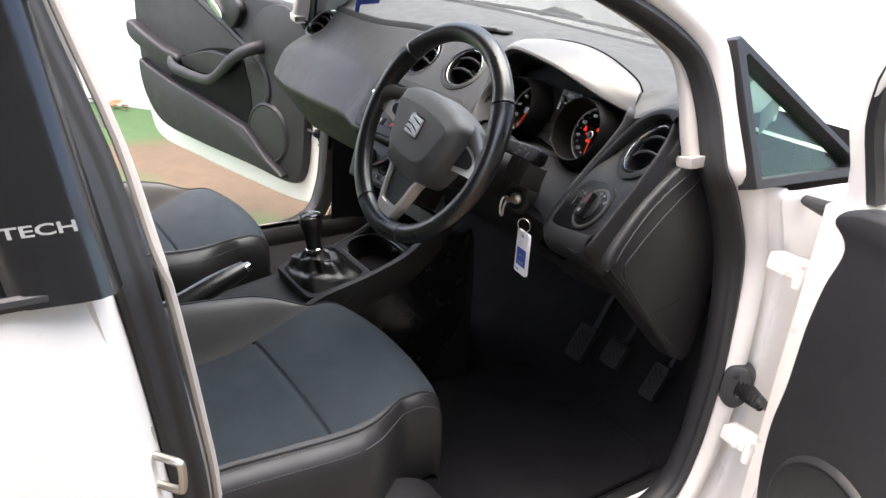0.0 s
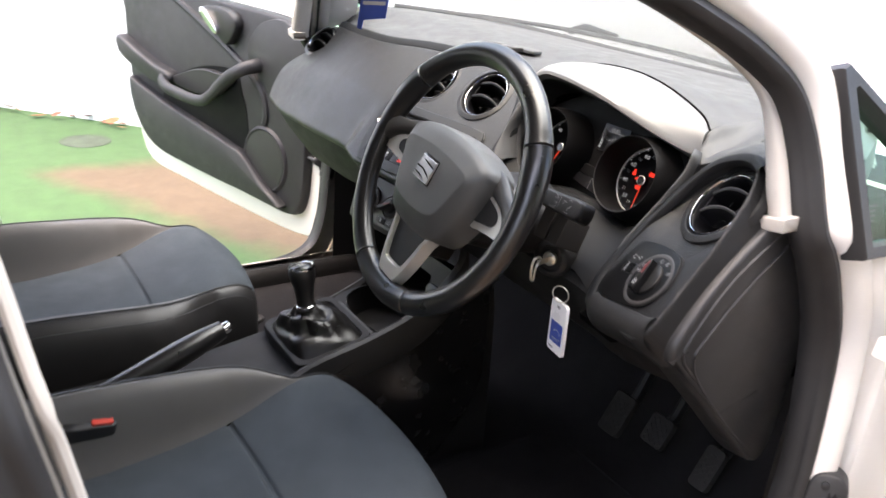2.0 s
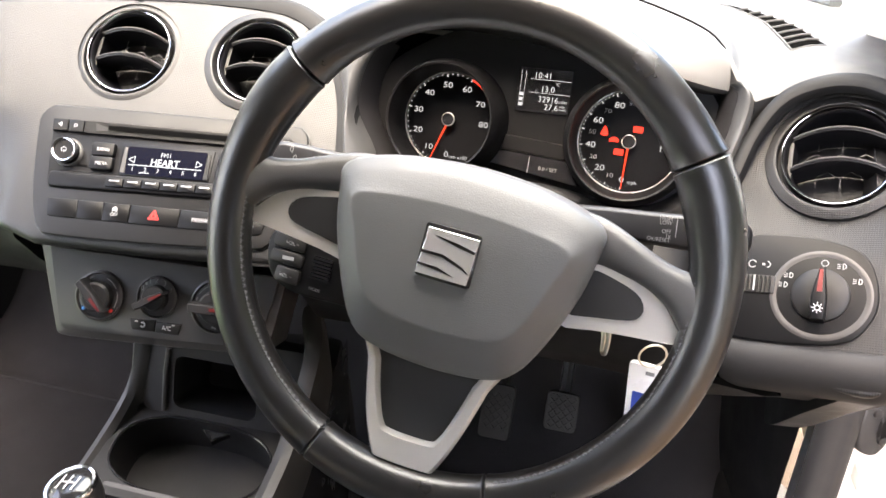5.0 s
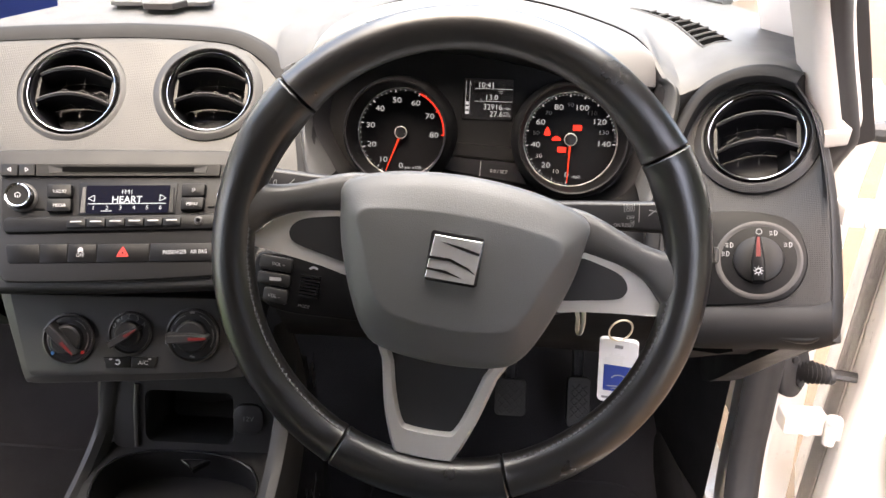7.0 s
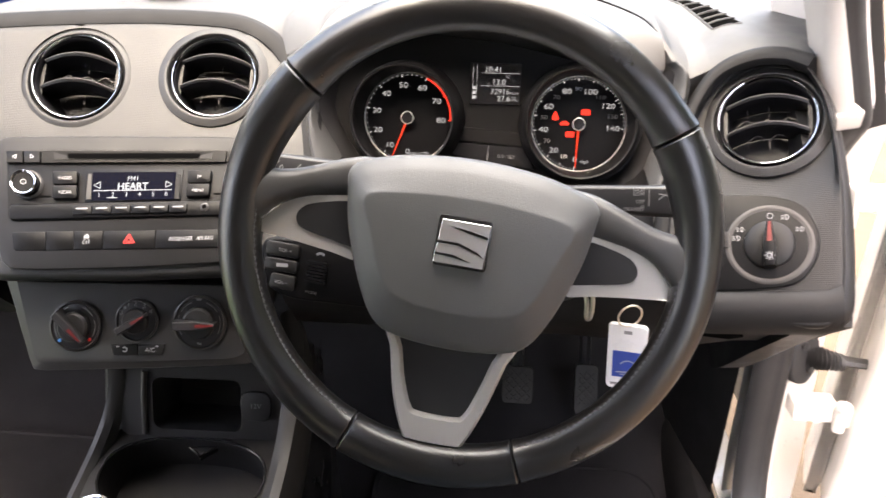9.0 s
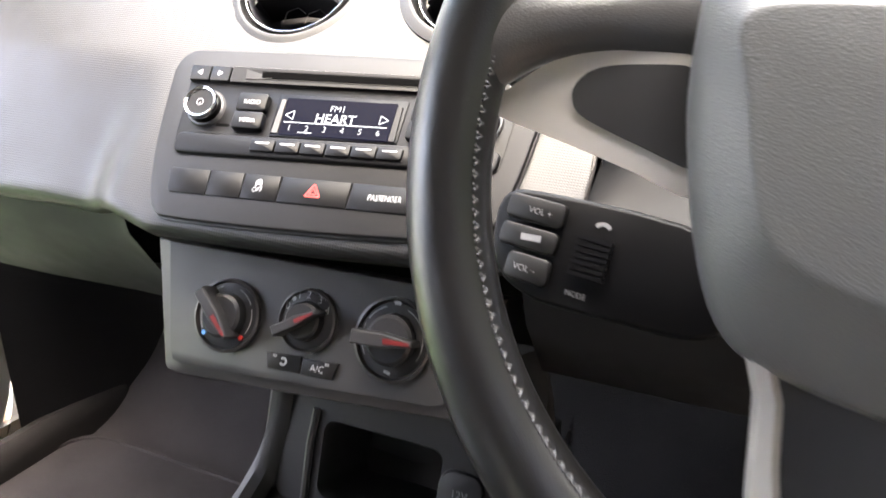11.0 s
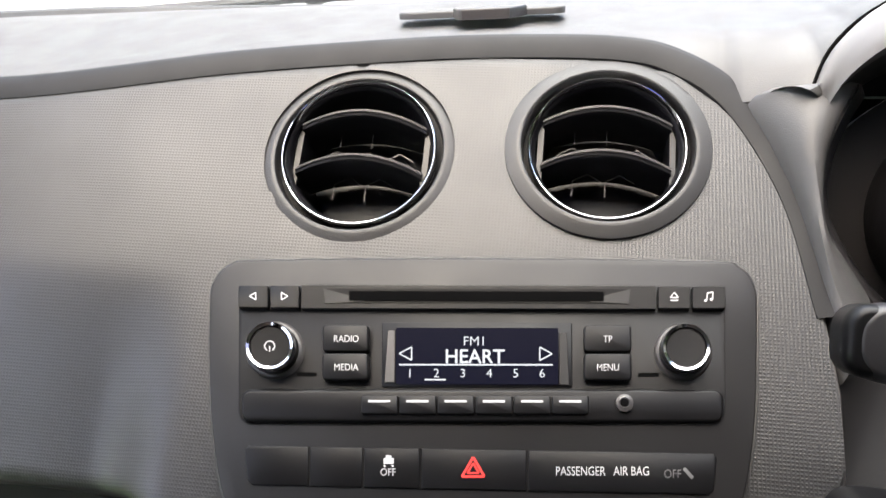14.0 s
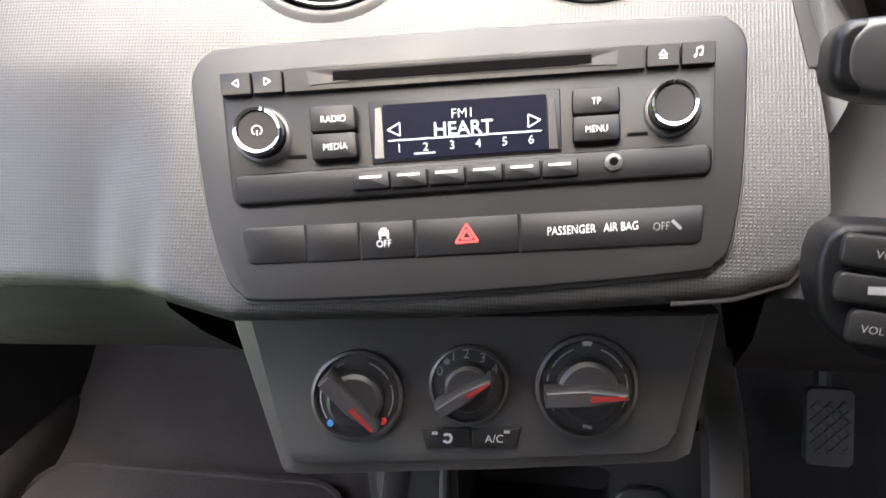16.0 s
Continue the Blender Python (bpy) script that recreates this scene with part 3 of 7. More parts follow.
def dial_hood():
    # the hood over the dials, smooth silver-grey, with a dark lip
    lo, hi = spline(HOOD_LOW, 4), spline(HOOD_TOP, 4)
    rows = []
    for a, b in zip(lo, hi):
        n = Vector((0.05, -0.45, 0.9))
        rows.append([a + Vector((0, 0.012, -0.012)), a + Vector((0, -0.001, -0.004)), a + n * 0.001] + [a.lerp(b, t) + n * (0.010 * math.sin(math.pi * t) ** 0.8) for t in (0.1, 0.25, 0.4, 0.55, 0.7, 0.85)] + [b, b + Vector((0, 0.01, -0.006))])
    m = len(rows[-1])
    rows.insert(0, [lo[0].lerp(hi[0], i / (m - 1)) + Vector((0.001, 0.004, -0.012)) for i in range(m)])
    rows.append([lo[-1].lerp(hi[-1], i / (m - 1)) + Vector((-0.001, 0.0, -0.010)) for i in range(m)])
    part("dial_hood", grid(rows), HOODM, dashboard, "smooth satin grey hood over the dials")
    part("hood_seam", sweep([p + Vector((0, 0.003, 0.0)) for p in hi], 0.0016, 6), VOID, dashboard, "dark seam behind the hood")
    ring_in = [a + Vector((0, 0.012, -0.012)) for a in spline(HOOD_LOW, 2)]
    ring_out = [a.lerp(b, 0.3) + Vector((0, 0.004, -0.006)) for a, b in zip(spline(HOOD_LOW, 2), spline(HOOD_TOP, 2))]
    pairs = list(zip(ring_out, ring_in))
    for o, i in ((Vector((0.583, 1.616, 0.979)), CLU(0.188, 0.058, 0.030)), (DRV(-0.080, 0.124, -0.006), CLU(0.188, 0.040, 0.030)), (DRV(-0.095, 0.075, -0.006), CLU(0.184, 0.010, 0.030)), (DRV(-0.114, -0.01, -0.006), CLU(0.165, -0.045, 0.030)), (DRV(-0.114, -0.07, -0.008), CLU(0.135, -0.068, 0.03)),
                 (Vector((0.50, 1.50, 0.805)), CLU(0.095, -0.077, 0.03)), (Vector((0.42, 1.50, 0.805)), CLU(0.045, -0.064, 0.03)), (Vector((0.34, 1.50, 0.805)), CLU(-0.045, -0.060, 0.03)), (Vector((0.26, 1.50, 0.805)), CLU(-0.10, -0.072, 0.03)),
                 (CEN(0.186, -0.055, -0.012), CLU(-0.14, -0.064, 0.03)), (CEN(0.186, 0.0, -0.010), CLU(-0.165, -0.045, 0.03)), (CEN(0.180, 0.04, -0.009), CLU(-0.190, -0.002, 0.03)), (CEN(0.166, 0.10, -0.008), CLU(-0.190, 0.03, 0.03)), (CEN(0.150, 0.14, -0.008), CLU(-0.182, 0.055, 0.03)), (CEN(0.137, 0.165, -0.008), CLU(-0.172, 0.075, 0.022))):
        pairs.append((o, i))
    outer = spline([p[0] for p in pairs], 3, True)
    inner = spline([p[1] for p in pairs], 3, True)
    rows = [outer] + [[a.lerp(b, t) + Vector((0, -0.002 * math.sin(math.pi * t), 0.001 * math.sin(math.pi * t))) for a, b in zip(outer, inner)] for t in (0.25, 0.5, 0.75, 0.93)] + [inner]
    part("dial_surround", grid(rows, wrap_u=True), DIALM, dashboard, "soft dark surround of the dials")
    # the grained pad runs down between the face and the dials
    first = len(ring_in)
    for side in ([(Vector((0.160, 1.662, 0.988)), Vector((0.186, 1.640, 0.986)))] + pairs[:-6:-1], [(Vector((0.573, 1.630, 0.991)), Vector((0.561, 1.643, 0.985)))] + pairs[first:first + 4]):
        rows = []
        for a, b in zip(spline([p[0] for p in side], 6), spline([p[1] for p in side], 6)):
            rows.append([a + Vector((0, 0.004, -0.002))] + [a.lerp(b, t) + Vector((0, -0.016, 0.008)) * math.sin(math.pi * t) ** 0.7 for t in (0.04, 0.12, 0.25, 0.4, 0.55, 0.7, 0.85, 0.94)] + [b + Vector((0, 0.003, 0))])
        part("pad_cheek", grid(rows), PAD, dashboard, "grained pad beside the dials")
    mid = sum(inner, Vector()) / len(inner)
    rows = [inner, [p.lerp(mid, 0.012) + Vector((0, 0.004, 0)) for p in inner], [p.lerp(mid, 0.06) - CLU.n * max(0.0, (p - CLU.o).dot(CLU.n) + 0.004) for p in inner]]
    part("dial_tunnel", grid(rows, wrap_u=True), BLACK, dashboard, "black dial recess")


dash_face()
dash_top()


BAND_IN = [(-0.060, -0.082), (-0.084, -0.076), (-0.096, -0.045), (-0.096, -0.015), (-0.089, 0.042), (-0.077, 0.086), (-0.065, 0.122), (-0.045, 0.151), (-0.014, 0.163), (0.014, 0.161), (0.036, 0.150)]
BAND_OUT = [(-0.060, -0.098), (-0.098, -0.089), (-0.116, -0.050), (-0.114, -0.012), (-0.105, 0.035), (-0.094, 0.080), (-0.080, 0.124), (-0.054, 0.163), (-0.018, 0.179), (0.016, 0.178), (0.046, 0.165)]


def driver_panel():
    out = flat_spline([(-0.028, 0.172), (0.006, 0.176), (0.034, 0.158), (0.050, 0.128), (0.058, 0.09), (0.062, 0.03), (0.060, -0.05), (0.055, -0.09), (0.040, -0.107), (0.0, -0.104), (-0.05, -0.10), (-0.09, -0.093), (-0.110, -0.072), (-0.114, -0.03), (-0.096, 0.06), (-0.070, 0.125)][::-1], 5)
    # round the vent the panel sinks; the outline is drawn in towards a circle
    cu, cv, r = -0.002, 0.106, 0.060
    hole = []
    for u, v in out:
        d = Vector((u - cu, v - cv)).normalized()
        hole.append((cu + d.x * r, cv + d.y * r))
    rings = [[DRV(u, v, -0.06) for u, v in out]]
    for i in range(5):
        a = math.pi / 2 * i / 4
        edge = inset(out, 0.006 * (1 - math.cos(a)))
        rings.append([DRV(u, v, -0.006 + 0.006 * math.sin(a)) for u, v in edge])
    for t in (0.15, 0.3, 0.45, 0.6, 0.75, 0.9, 1.0):
        rings.append([DRV(u + (hu - u) * t, v + (hv - v) * t, -0.017 * math.exp(-((math.hypot(u + (hu - u) * t - cu, v + (hv - v) * t - cv) - r) / 0.03) ** 2)) for (u, v), (hu, hv) in zip(edge, hole)])
    rings.append([DRV(u, v, -0.03) for u, v in hole])
    part("driver_panel", grid(rings, wrap_u=True), FACE_R, dashboard, "grid-textured panel round the light switch")
    # the panel turns under below the switch in a smooth black roll
    rows = []
    for i in range(25):
        u = -0.080 + 0.137 * i / 24
        e = 0.006 * max(0.0, (abs(u + 0.012) - 0.05) / 0.02) ** 2
        rows.append([DRV(u, v + (e if k else 0.0), w) for k, (v, w) in enumerate(((-0.0725, 0.0002), (-0.0735, 0.0022), (-0.077, 0.0046), (-0.084, 0.0066), (-0.092, 0.0064), (-0.100, 0.0030), (-0.1065, -0.004), (-0.110, -0.014), (-0.110, -0.03)))])
    part("lower_roll", grid(rows), TUNNEL, dashboard, "smooth black roll under the light switch")
    lo, hi = flat_spline(BAND_IN, 6, False), flat_spline(BAND_OUT, 6, False)
    rows = []
    for (a, b), (c, d) in zip(lo, hi):
        rows.append([DRV(a + (c - a) * t, b + (d - b) * t, w) for t, w in ((-0.05, -0.008), (0.0, -0.001), (0.12, 0.0018), (0.4, 0.0030), (0.7, 0.0026), (0.9, 0.0006), (1.0, -0.003), (1.06, -0.012))])
    part("rolled_band", grid(rows), BANDM, dashboard, "smooth satin band round the panel")


FACE_R = weave("grid_moulded_plastic_side", (0.0125, 0.0125, 0.0128), DRV.x, DRV.y, 0.0020, 0.42, 0.25, 0.0006, (0.0085, 0.0085, 0.0088), spec=0.26)
driver_panel()


def dash_end():
    # the panel that closes the dashboard beside the driver's door
    fn = Plane((0.722, 0, 0), (0, -1, 0), (0, 0, 1), (1, 0, 0.1))
    out = flat_spline([(-1.60, 0.955), (-1.52, 0.90), (-1.46, 0.83), (-1.449, 0.795), (-1.47, 0.77), (-1.56, 0.68), (-1.66, 0.58), (-1.70, 0.565), (-1.72, 0.62), (-1.725, 0.75), (-1.70, 0.87), (-1.65, 0.94)], 5)
    part("end_cover", slab(fn, out[::-1], -0.03, 0.012, 0.014, 4, back=True), BLACK, dashboard, "black cover closing the side of the dashboard")
    ridge = [fn(u, v, 0.012) for u, v in flat_spline([(-1.62, 0.945), (-1.53, 0.885), (-1.475, 0.82), (-1.468, 0.79), (-1.50, 0.755)], 6, False)]
    part("ridge", sweep(ridge, 0.0022, 8), BLACK, dashboard)
    ridge = [fn(u, v, 0.013) for u, v in flat_spline([(-1.64, 0.928), (-1.56, 0.868), (-1.50, 0.81), (-1.487, 0.785), (-1.51, 0.745), (-1.60, 0.65), (-1.66, 0.595)], 6, False)]
    part("ridge", sweep(ridge, 0.002, 8), BLACK, dashboard)
    # knee panel under the wheel
    rows = []
    for i in range(17):
        x = 0.16 + (0.735 - 0.16) * i / 16
        y0 = 1.49 - 0.045 * max(0, (x - 0.5) / 0.23)
        zt, e = 0.80, smooth_step((x - 0.56) / 0.15)
        rows.append([Vector((x, y0 + 0.03, zt + 0.002)), Vector((x, y0 + 0.014, zt + 0.001)), Vector((x, y0 + 0.005, zt - 0.01)), Vector((x, y0 + 0.02 + 0.030 * e, zt - 0.05)), Vector((x, y0 + 0.06 + 0.048 * e, zt - 0.105)), Vector((x, y0 + 0.09 + 0.034 * e, zt - 0.115)), Vector((x, y0 + 0.20, zt - 0.10))])
    part("knee_panel", grid(rows), TUNNEL, dashboard, "black lower panel above the pedals")
    slot = facing((0.60, 1.462, 0.770), (-0.1, -0.93, -0.35))
    part("card_slot", slab(slot, [(-0.040, 0.004), (0.026, 0.007), (0.038, 0.001), (0.026, -0.006), (-0.040, -0.006)], -0.01, 0.003), VOID, dashboard, "dark narrow slot")
    # glovebox and the underside on the passenger's side
    rows = []
    for i in range(21):
        x = -0.735 + (0.55) * i / 20
        u = x - 0.007
        a = dash_sheet(u, lerp_table(LOW_EDGE, u) + 0.006, -0.03)
        rows.append([a, a + Vector((0, 0.004, -0.02)), a + Vector((0, 0.03, -0.06)), a + Vector((0, 0.07, -0.11)), a + Vector((0, 0.2, -0.15)), a + Vector((0, 0.45, -0.15))])
    part("glovebox_lid", grid(rows), TUNNEL, dashboard, "dark glovebox under the dashboard")


dash_end()

# ---- the car's body round the cabin ----
body = thing("car_body", (0, 1.0, 0.0), "white hatchback body shell with black seals and open front doors", "car", kind="structure")


def pillar_x(z, base=0.757):
    return base - 0.36 * max(0.0, z - 0.93)


def mirrored(geo):
    vs, fs = geo
    return [Vector((-v[0], v[1], v[2])) for v in vs], [tuple(reversed(f)) for f in fs]


# the line of the door opening: sill, front post, screen pillar, roof rail, rear post
OPENING = [(0.70, 0.30), (0.85, 0.285), (1.2, 0.285), (1.53, 0.288), (1.66, 0.318), (1.700, 0.40), (1.712, 0.50), (1.716, 0.62), (1.703, 0.77), (1.652, 0.875), (1.612, 0.93), (1.603, 0.97), (1.600, 1.02), (1.590, 1.066), (1.568, 1.104), (1.508, 1.142), (1.43, 1.175), (1.35, 1.203), (1.2, 1.249), (1.0, 1.288), (0.8, 1.30), (0.715, 1.285), (0.715, 1.20), (0.757, 1.045), (0.774, 0.95), (0.790, 0.86), (0.808, 0.74), (0.822, 0.62), (0.82, 0.45)]


def ring(dx, off, lift=0.0):
    out = []
    pts = spline([(0, y, z) for y, z in OPENING], 4, True)
    k = len(pts)
    for i, p in enumerate(pts):
        a, b = pts[i - 1], pts[(i + 1) % k]
        t = (b - a).normalized()
        n = Vector((0, t.z, -t.y))
        q = p + n * off
        out.append(Vector((pillar_x(q.z) + dx, q.y, q.z)))
    return out


def mixed_ring(ahead, behind, flare=1.0):
    """One line round the opening, its offsets changing from the rear post to the front one; the foot of the front post flares out."""
    out = []
    for p, q in zip(ring(*ahead), ring(*behind)):
        k = max(0.0, min(1.0, (p.y - 1.0) / 0.45))
        low = smooth_step((0.80 - p.z) / 0.25) * smooth_step((p.y - 1.4) / 0.2)
        out.append(q.lerp(p, k * k * (3 - 2 * k)) + Vector((0.022 * low, -0.028 * low * flare, 0)))
    return out


def body_side(side):
    flip = mirrored if side < 0 else (lambda g: g)
    # rubber seal round the opening, and a light trim edge inside it
    ahead = ((-0.022, 0.004), (-0.014, -0.001), (-0.004, -0.001), (0.005, 0.001), (0.010, 0.004), (0.0135, 0.0045), (0.0175, 0.006), (0.0245, 0.011), (0.028, 0.016), (0.026, 0.024), (0.016, 0.030))
    behind = ((-0.022, 0.004), (-0.014, -0.001), (-0.004, -0.001), (0.004, 0.004), (0.007, 0.011), (0.006, 0.016), (0.0075, 0.021), (0.0125, 0.026), (0.0145, 0.032), (0.012, 0.038), (0.004, 0.042))
    seal = grid([mixed_ring(a, b, 0.3 + 0.07 * i) for i, (a, b) in enumerate(zip(ahead, behind))], wrap_u=True)
    part("door_seal", flip(seal), RUBBER, body, "black rubber seal round the door opening")
    # painted frame outside the seal
    ahead = ((0.010, 0.022), (0.020, 0.025), (0.031, 0.031), (0.040, 0.040), (0.044, 0.050), (0.042, 0.062), (0.004, 0.085))
    behind = ((0.0, 0.036), (0.008, 0.041), (0.020, 0.046), (0.032, 0.054), (0.038, 0.062), (0.036, 0.070), (0.004, 0.085))
    frame_rows = [mixed_ring(a, b) for a, b in zip(ahead, behind)]
    part("door_frame", flip(grid(frame_rows, wrap_u=True)), PAINT, body, "white painted door frame")


for side in (1, -1):
    body_side(side)


def screen_pillar(side):
    flip = mirrored if side < 0 else (lambda g: g)
    line = spline([(0.7405, 1.590, 0.950), (0.7245, 1.589, 0.996), (0.708, 1.586, 1.042), (0.688, 1.574, 1.092), (0.671, 1.535, 1.129), (0.659, 1.469, 1.163), (0.64, 1.35, 1.21), (0.6, 1.15, 1.27)], 5)
    rows = []
    for i, p in enumerate(line):
        t = (line[min(i + 1, len(line) - 1)] - line[max(i - 1, 0)]).normalized()
        s = Vector((1, 0, 0.36)).normalized()
        q = t.cross(s).normalized()
        q = q if q.y > 0 else -q
        wf = 1.0 - 0.5 * max(0.0, min(1.0, (p.z - 1.0) / 0.11))
        row = [p + s * (0.006 + u * wf) + q * (v * wf) for u, v in ((-0.002, 0.012), (0.0, 0.009), (0.0006, 0.003), (0.0004, -0.004), (-0.0008, -0.0085), (-0.004, -0.0112), (-0.009, -0.012), (-0.016, -0.011), (-0.022, -0.006), (-0.025, 0.004))]
        rows.append([p + s * 0.002 + q * 0.02] + row + [p - s * 0.02 + q * 0.03])
    part("pillar_trim", flip(grid(rows)), CREAM, body, "cream plastic pillar trim")
    f = Plane((0.743, 1.592, 0.953), (0, 1, 0), (0, -0.1, 1), (1, 0, 0.2))
    part("trim_foot", flip(slab(f, rrect(-0.0165, -0.0095, 0.0175, 0.0095, 0.003), -0.03, 0.0065, 0.002, 2)), CREAM, body)


for side in (1, -1):
    screen_pillar(side)


def quarter_light(side):
    flip = mirrored if side < 0 else (lambda g: g)
    # the small fixed window ahead of the door
    o = Vector((0.804, 1.656, 0.92))
    n = Vector((1, 0, 0.36)).normalized()
    fn = Plane(o, (0, 1, 0), Vector((-0.36, 0, 1)), n)
    tri = [(0.0, 0.0), (0.300, -0.012), (0.305, 0.012), (-0.012, 0.232), (-0.026, 0.226)]
    inn = [(0.017, 0.016), (0.280, 0.006), (0.282, 0.011), (0.003, 0.203), (-0.002, 0.201)]
    part("quarter_light_frame", flip(frame_plate(fn, tri, inn, -0.02, 0.012, 0.004)), BLACK, body, "black frame of the small front side window")
    pane = part("quarter_light_pane", flip(slab(fn, inset(inn, -0.004), -0.012, -0.008, back=True)), GREEN_GLASS, body, "greenish glass with rain drops")
    pane.visible_shadow = False
    marks = [bar(fn, 0.045, 0.060 - 0.006 * k, 0.045 + 0.018 - 0.003 * k, 0.060 - 0.006 * k, 0.002, -0.007) for k in range(4)]
    part("glass_mark", flip(join(*marks)), BLACK, pane)
    # front wing below and ahead of it
    rows = []
    for p in [p for p in ring(0.034, 0.066) if p.y > 1.05 and p.z > 0.95]:
        rows.append([p, p + Vector((-0.006, 0.012, 0.004)), p + Vector((-0.03, 0.045, 0.012)), p + Vector((-0.07, 0.08, 0.02))])
    part("screen_pillar", flip(grid(rows)), PAINT, body, "white painted windscreen pillar")


for side in (1, -1):
    quarter_light(side)


def jamb(side):
    flip = mirrored if side < 0 else (lambda g: g)
    # the hollow white post that carries the hinges
    rows = []
    POST = ((0.13, 1.67, 1.72, 1.76), (0.24, 1.69, 1.735, 1.77), (0.34, 1.725, 1.76, 1.79), (0.5, 1.735, 1.775, 1.81), (0.64, 1.74, 1.78, 1.815), (0.76, 1.735, 1.775, 1.815), (0.84, 1.705, 1.745, 1.80), (0.895, 1.668, 1.72, 1.80), (0.915, 1.655, 1.73, 1.85))
    for z, y0, y1, y2 in POST:
        rows.append([Vector((0.758, y0 + 0.004, z)), Vector((0.779, y0 + 0.020, z)), Vector((0.81, y1 + 0.008, z)), Vector((0.825, y1 + 0.012, z)), Vector((0.838, y2 + 0.03, z)), Vector((0.865, y2 + 0.05, z)), Vector((0.885, y2 + 0.08, z)), Vector((0.94, y2 + 0.10, z))])
    fine = [spline(r, 4) for r in rows]
    cols = [spline([fine[i][j] for i in range(len(fine))], 4) for j in range(len(fine[0]))]
    part("hinge_post", flip(grid(cols)), PAINT, body, "white painted hinge post of the door opening")
    wing = [[Vector((0.875 - 0.3 * max(0, z - 0.75) ** 1.5, y, z)) for z in (0.22, 0.4, 0.55, 0.7, 0.8, 0.86, 0.9)] for y in (1.88, 2.0, 2.2, 2.5, 2.8)]
    part("front_wing", flip(grid(wing)), PAINT, body, "white front wing")
    for z in (0.805, 0.468) if side > 0 else ():
        f = facing((0.882, 1.715, z), (0, -1, 0.15))
        pin = Plane((0.893, 1.702, z - 0.022), (1, 0, 0), (0, 1, 0), (0, 0, 1))
        h = part("hinge", flip(join(slab(f, rrect(-0.052, -0.016, 0.012, 0.013, 0.005), -0.03, 0.004, 0.003, 3), slab(f, rrect(0.004, -0.020, 0.034, 0.010, 0.004), -0.012, 0.010, 0.003, 3))), PAINT, body, "white painted door hinge")
        part("hinge_pin", flip(turned(pin, 0, 0, [(0.0085, 0), (0.0088, 0.002), (0.0088, 0.036), (0.0075, 0.038)], 16)), PAINT, h)
        part("pin_head", flip(turned(pin, 0, 0, [(0.0115, 0.038), (0.0118, 0.041), (0.0105, 0.046), (0.006, 0.048)], 6)), PAINT, h)
        part("hinge_bolt", flip(turned(f, -0.02, -0.008, [(0.007, 0.005), (0.007, 0.008), (0.003, 0.009)], 12)), PAINT, h)
    # check strap with its rubber gaiter
    f = facing((0.821, 1.740, 0.556), (0.45, -0.85, 0.2))
    g = part("check_strap", flip(slab(f, flat_spline([(-0.02, -0.035), (0.006, -0.045), (0.024, -0.02), (0.022, 0.018), (0.004, 0.034), (-0.022, 0.026), (-0.028, 0.0)], 4), -0.02, 0.022, 0.008, 3)), RUBBER, body, "black door check strap with a rubber boot")
    part("strap_arm", flip(sweep([(0.826, 1.735, 0.552), (0.87, 1.728, 0.552), (0.925, 1.720, 0.550)], 0.010, 8, flat=0.6)), RUBBER, g)
    part("gaiter", flip(join(*[turned(Plane((0.832 + 0.006 * k, 1.734 - 0.0012 * k, 0.552 - 0.0003 * k), (0, 1, 0.0), (0, 0, 1), (1, -0.2, 0)), 0, 0, [(0.012, -0.003), (0.021 - 0.001 * k, 0.0), (0.012, 0.003)], 16, cap=False) for k in range(9)])), RUBBER, g, "ribbed rubber gaiter")
    part("bolt", flip(join(*[turned(f, u, v, [(0.006, 0.02), (0.006, 0.026), (0.003, 0.027)], 10) for u, v in ((-0.008, 0.016), (0.008, -0.022))])), BLACK, g)


for side in (1, -1):
    jamb(side)


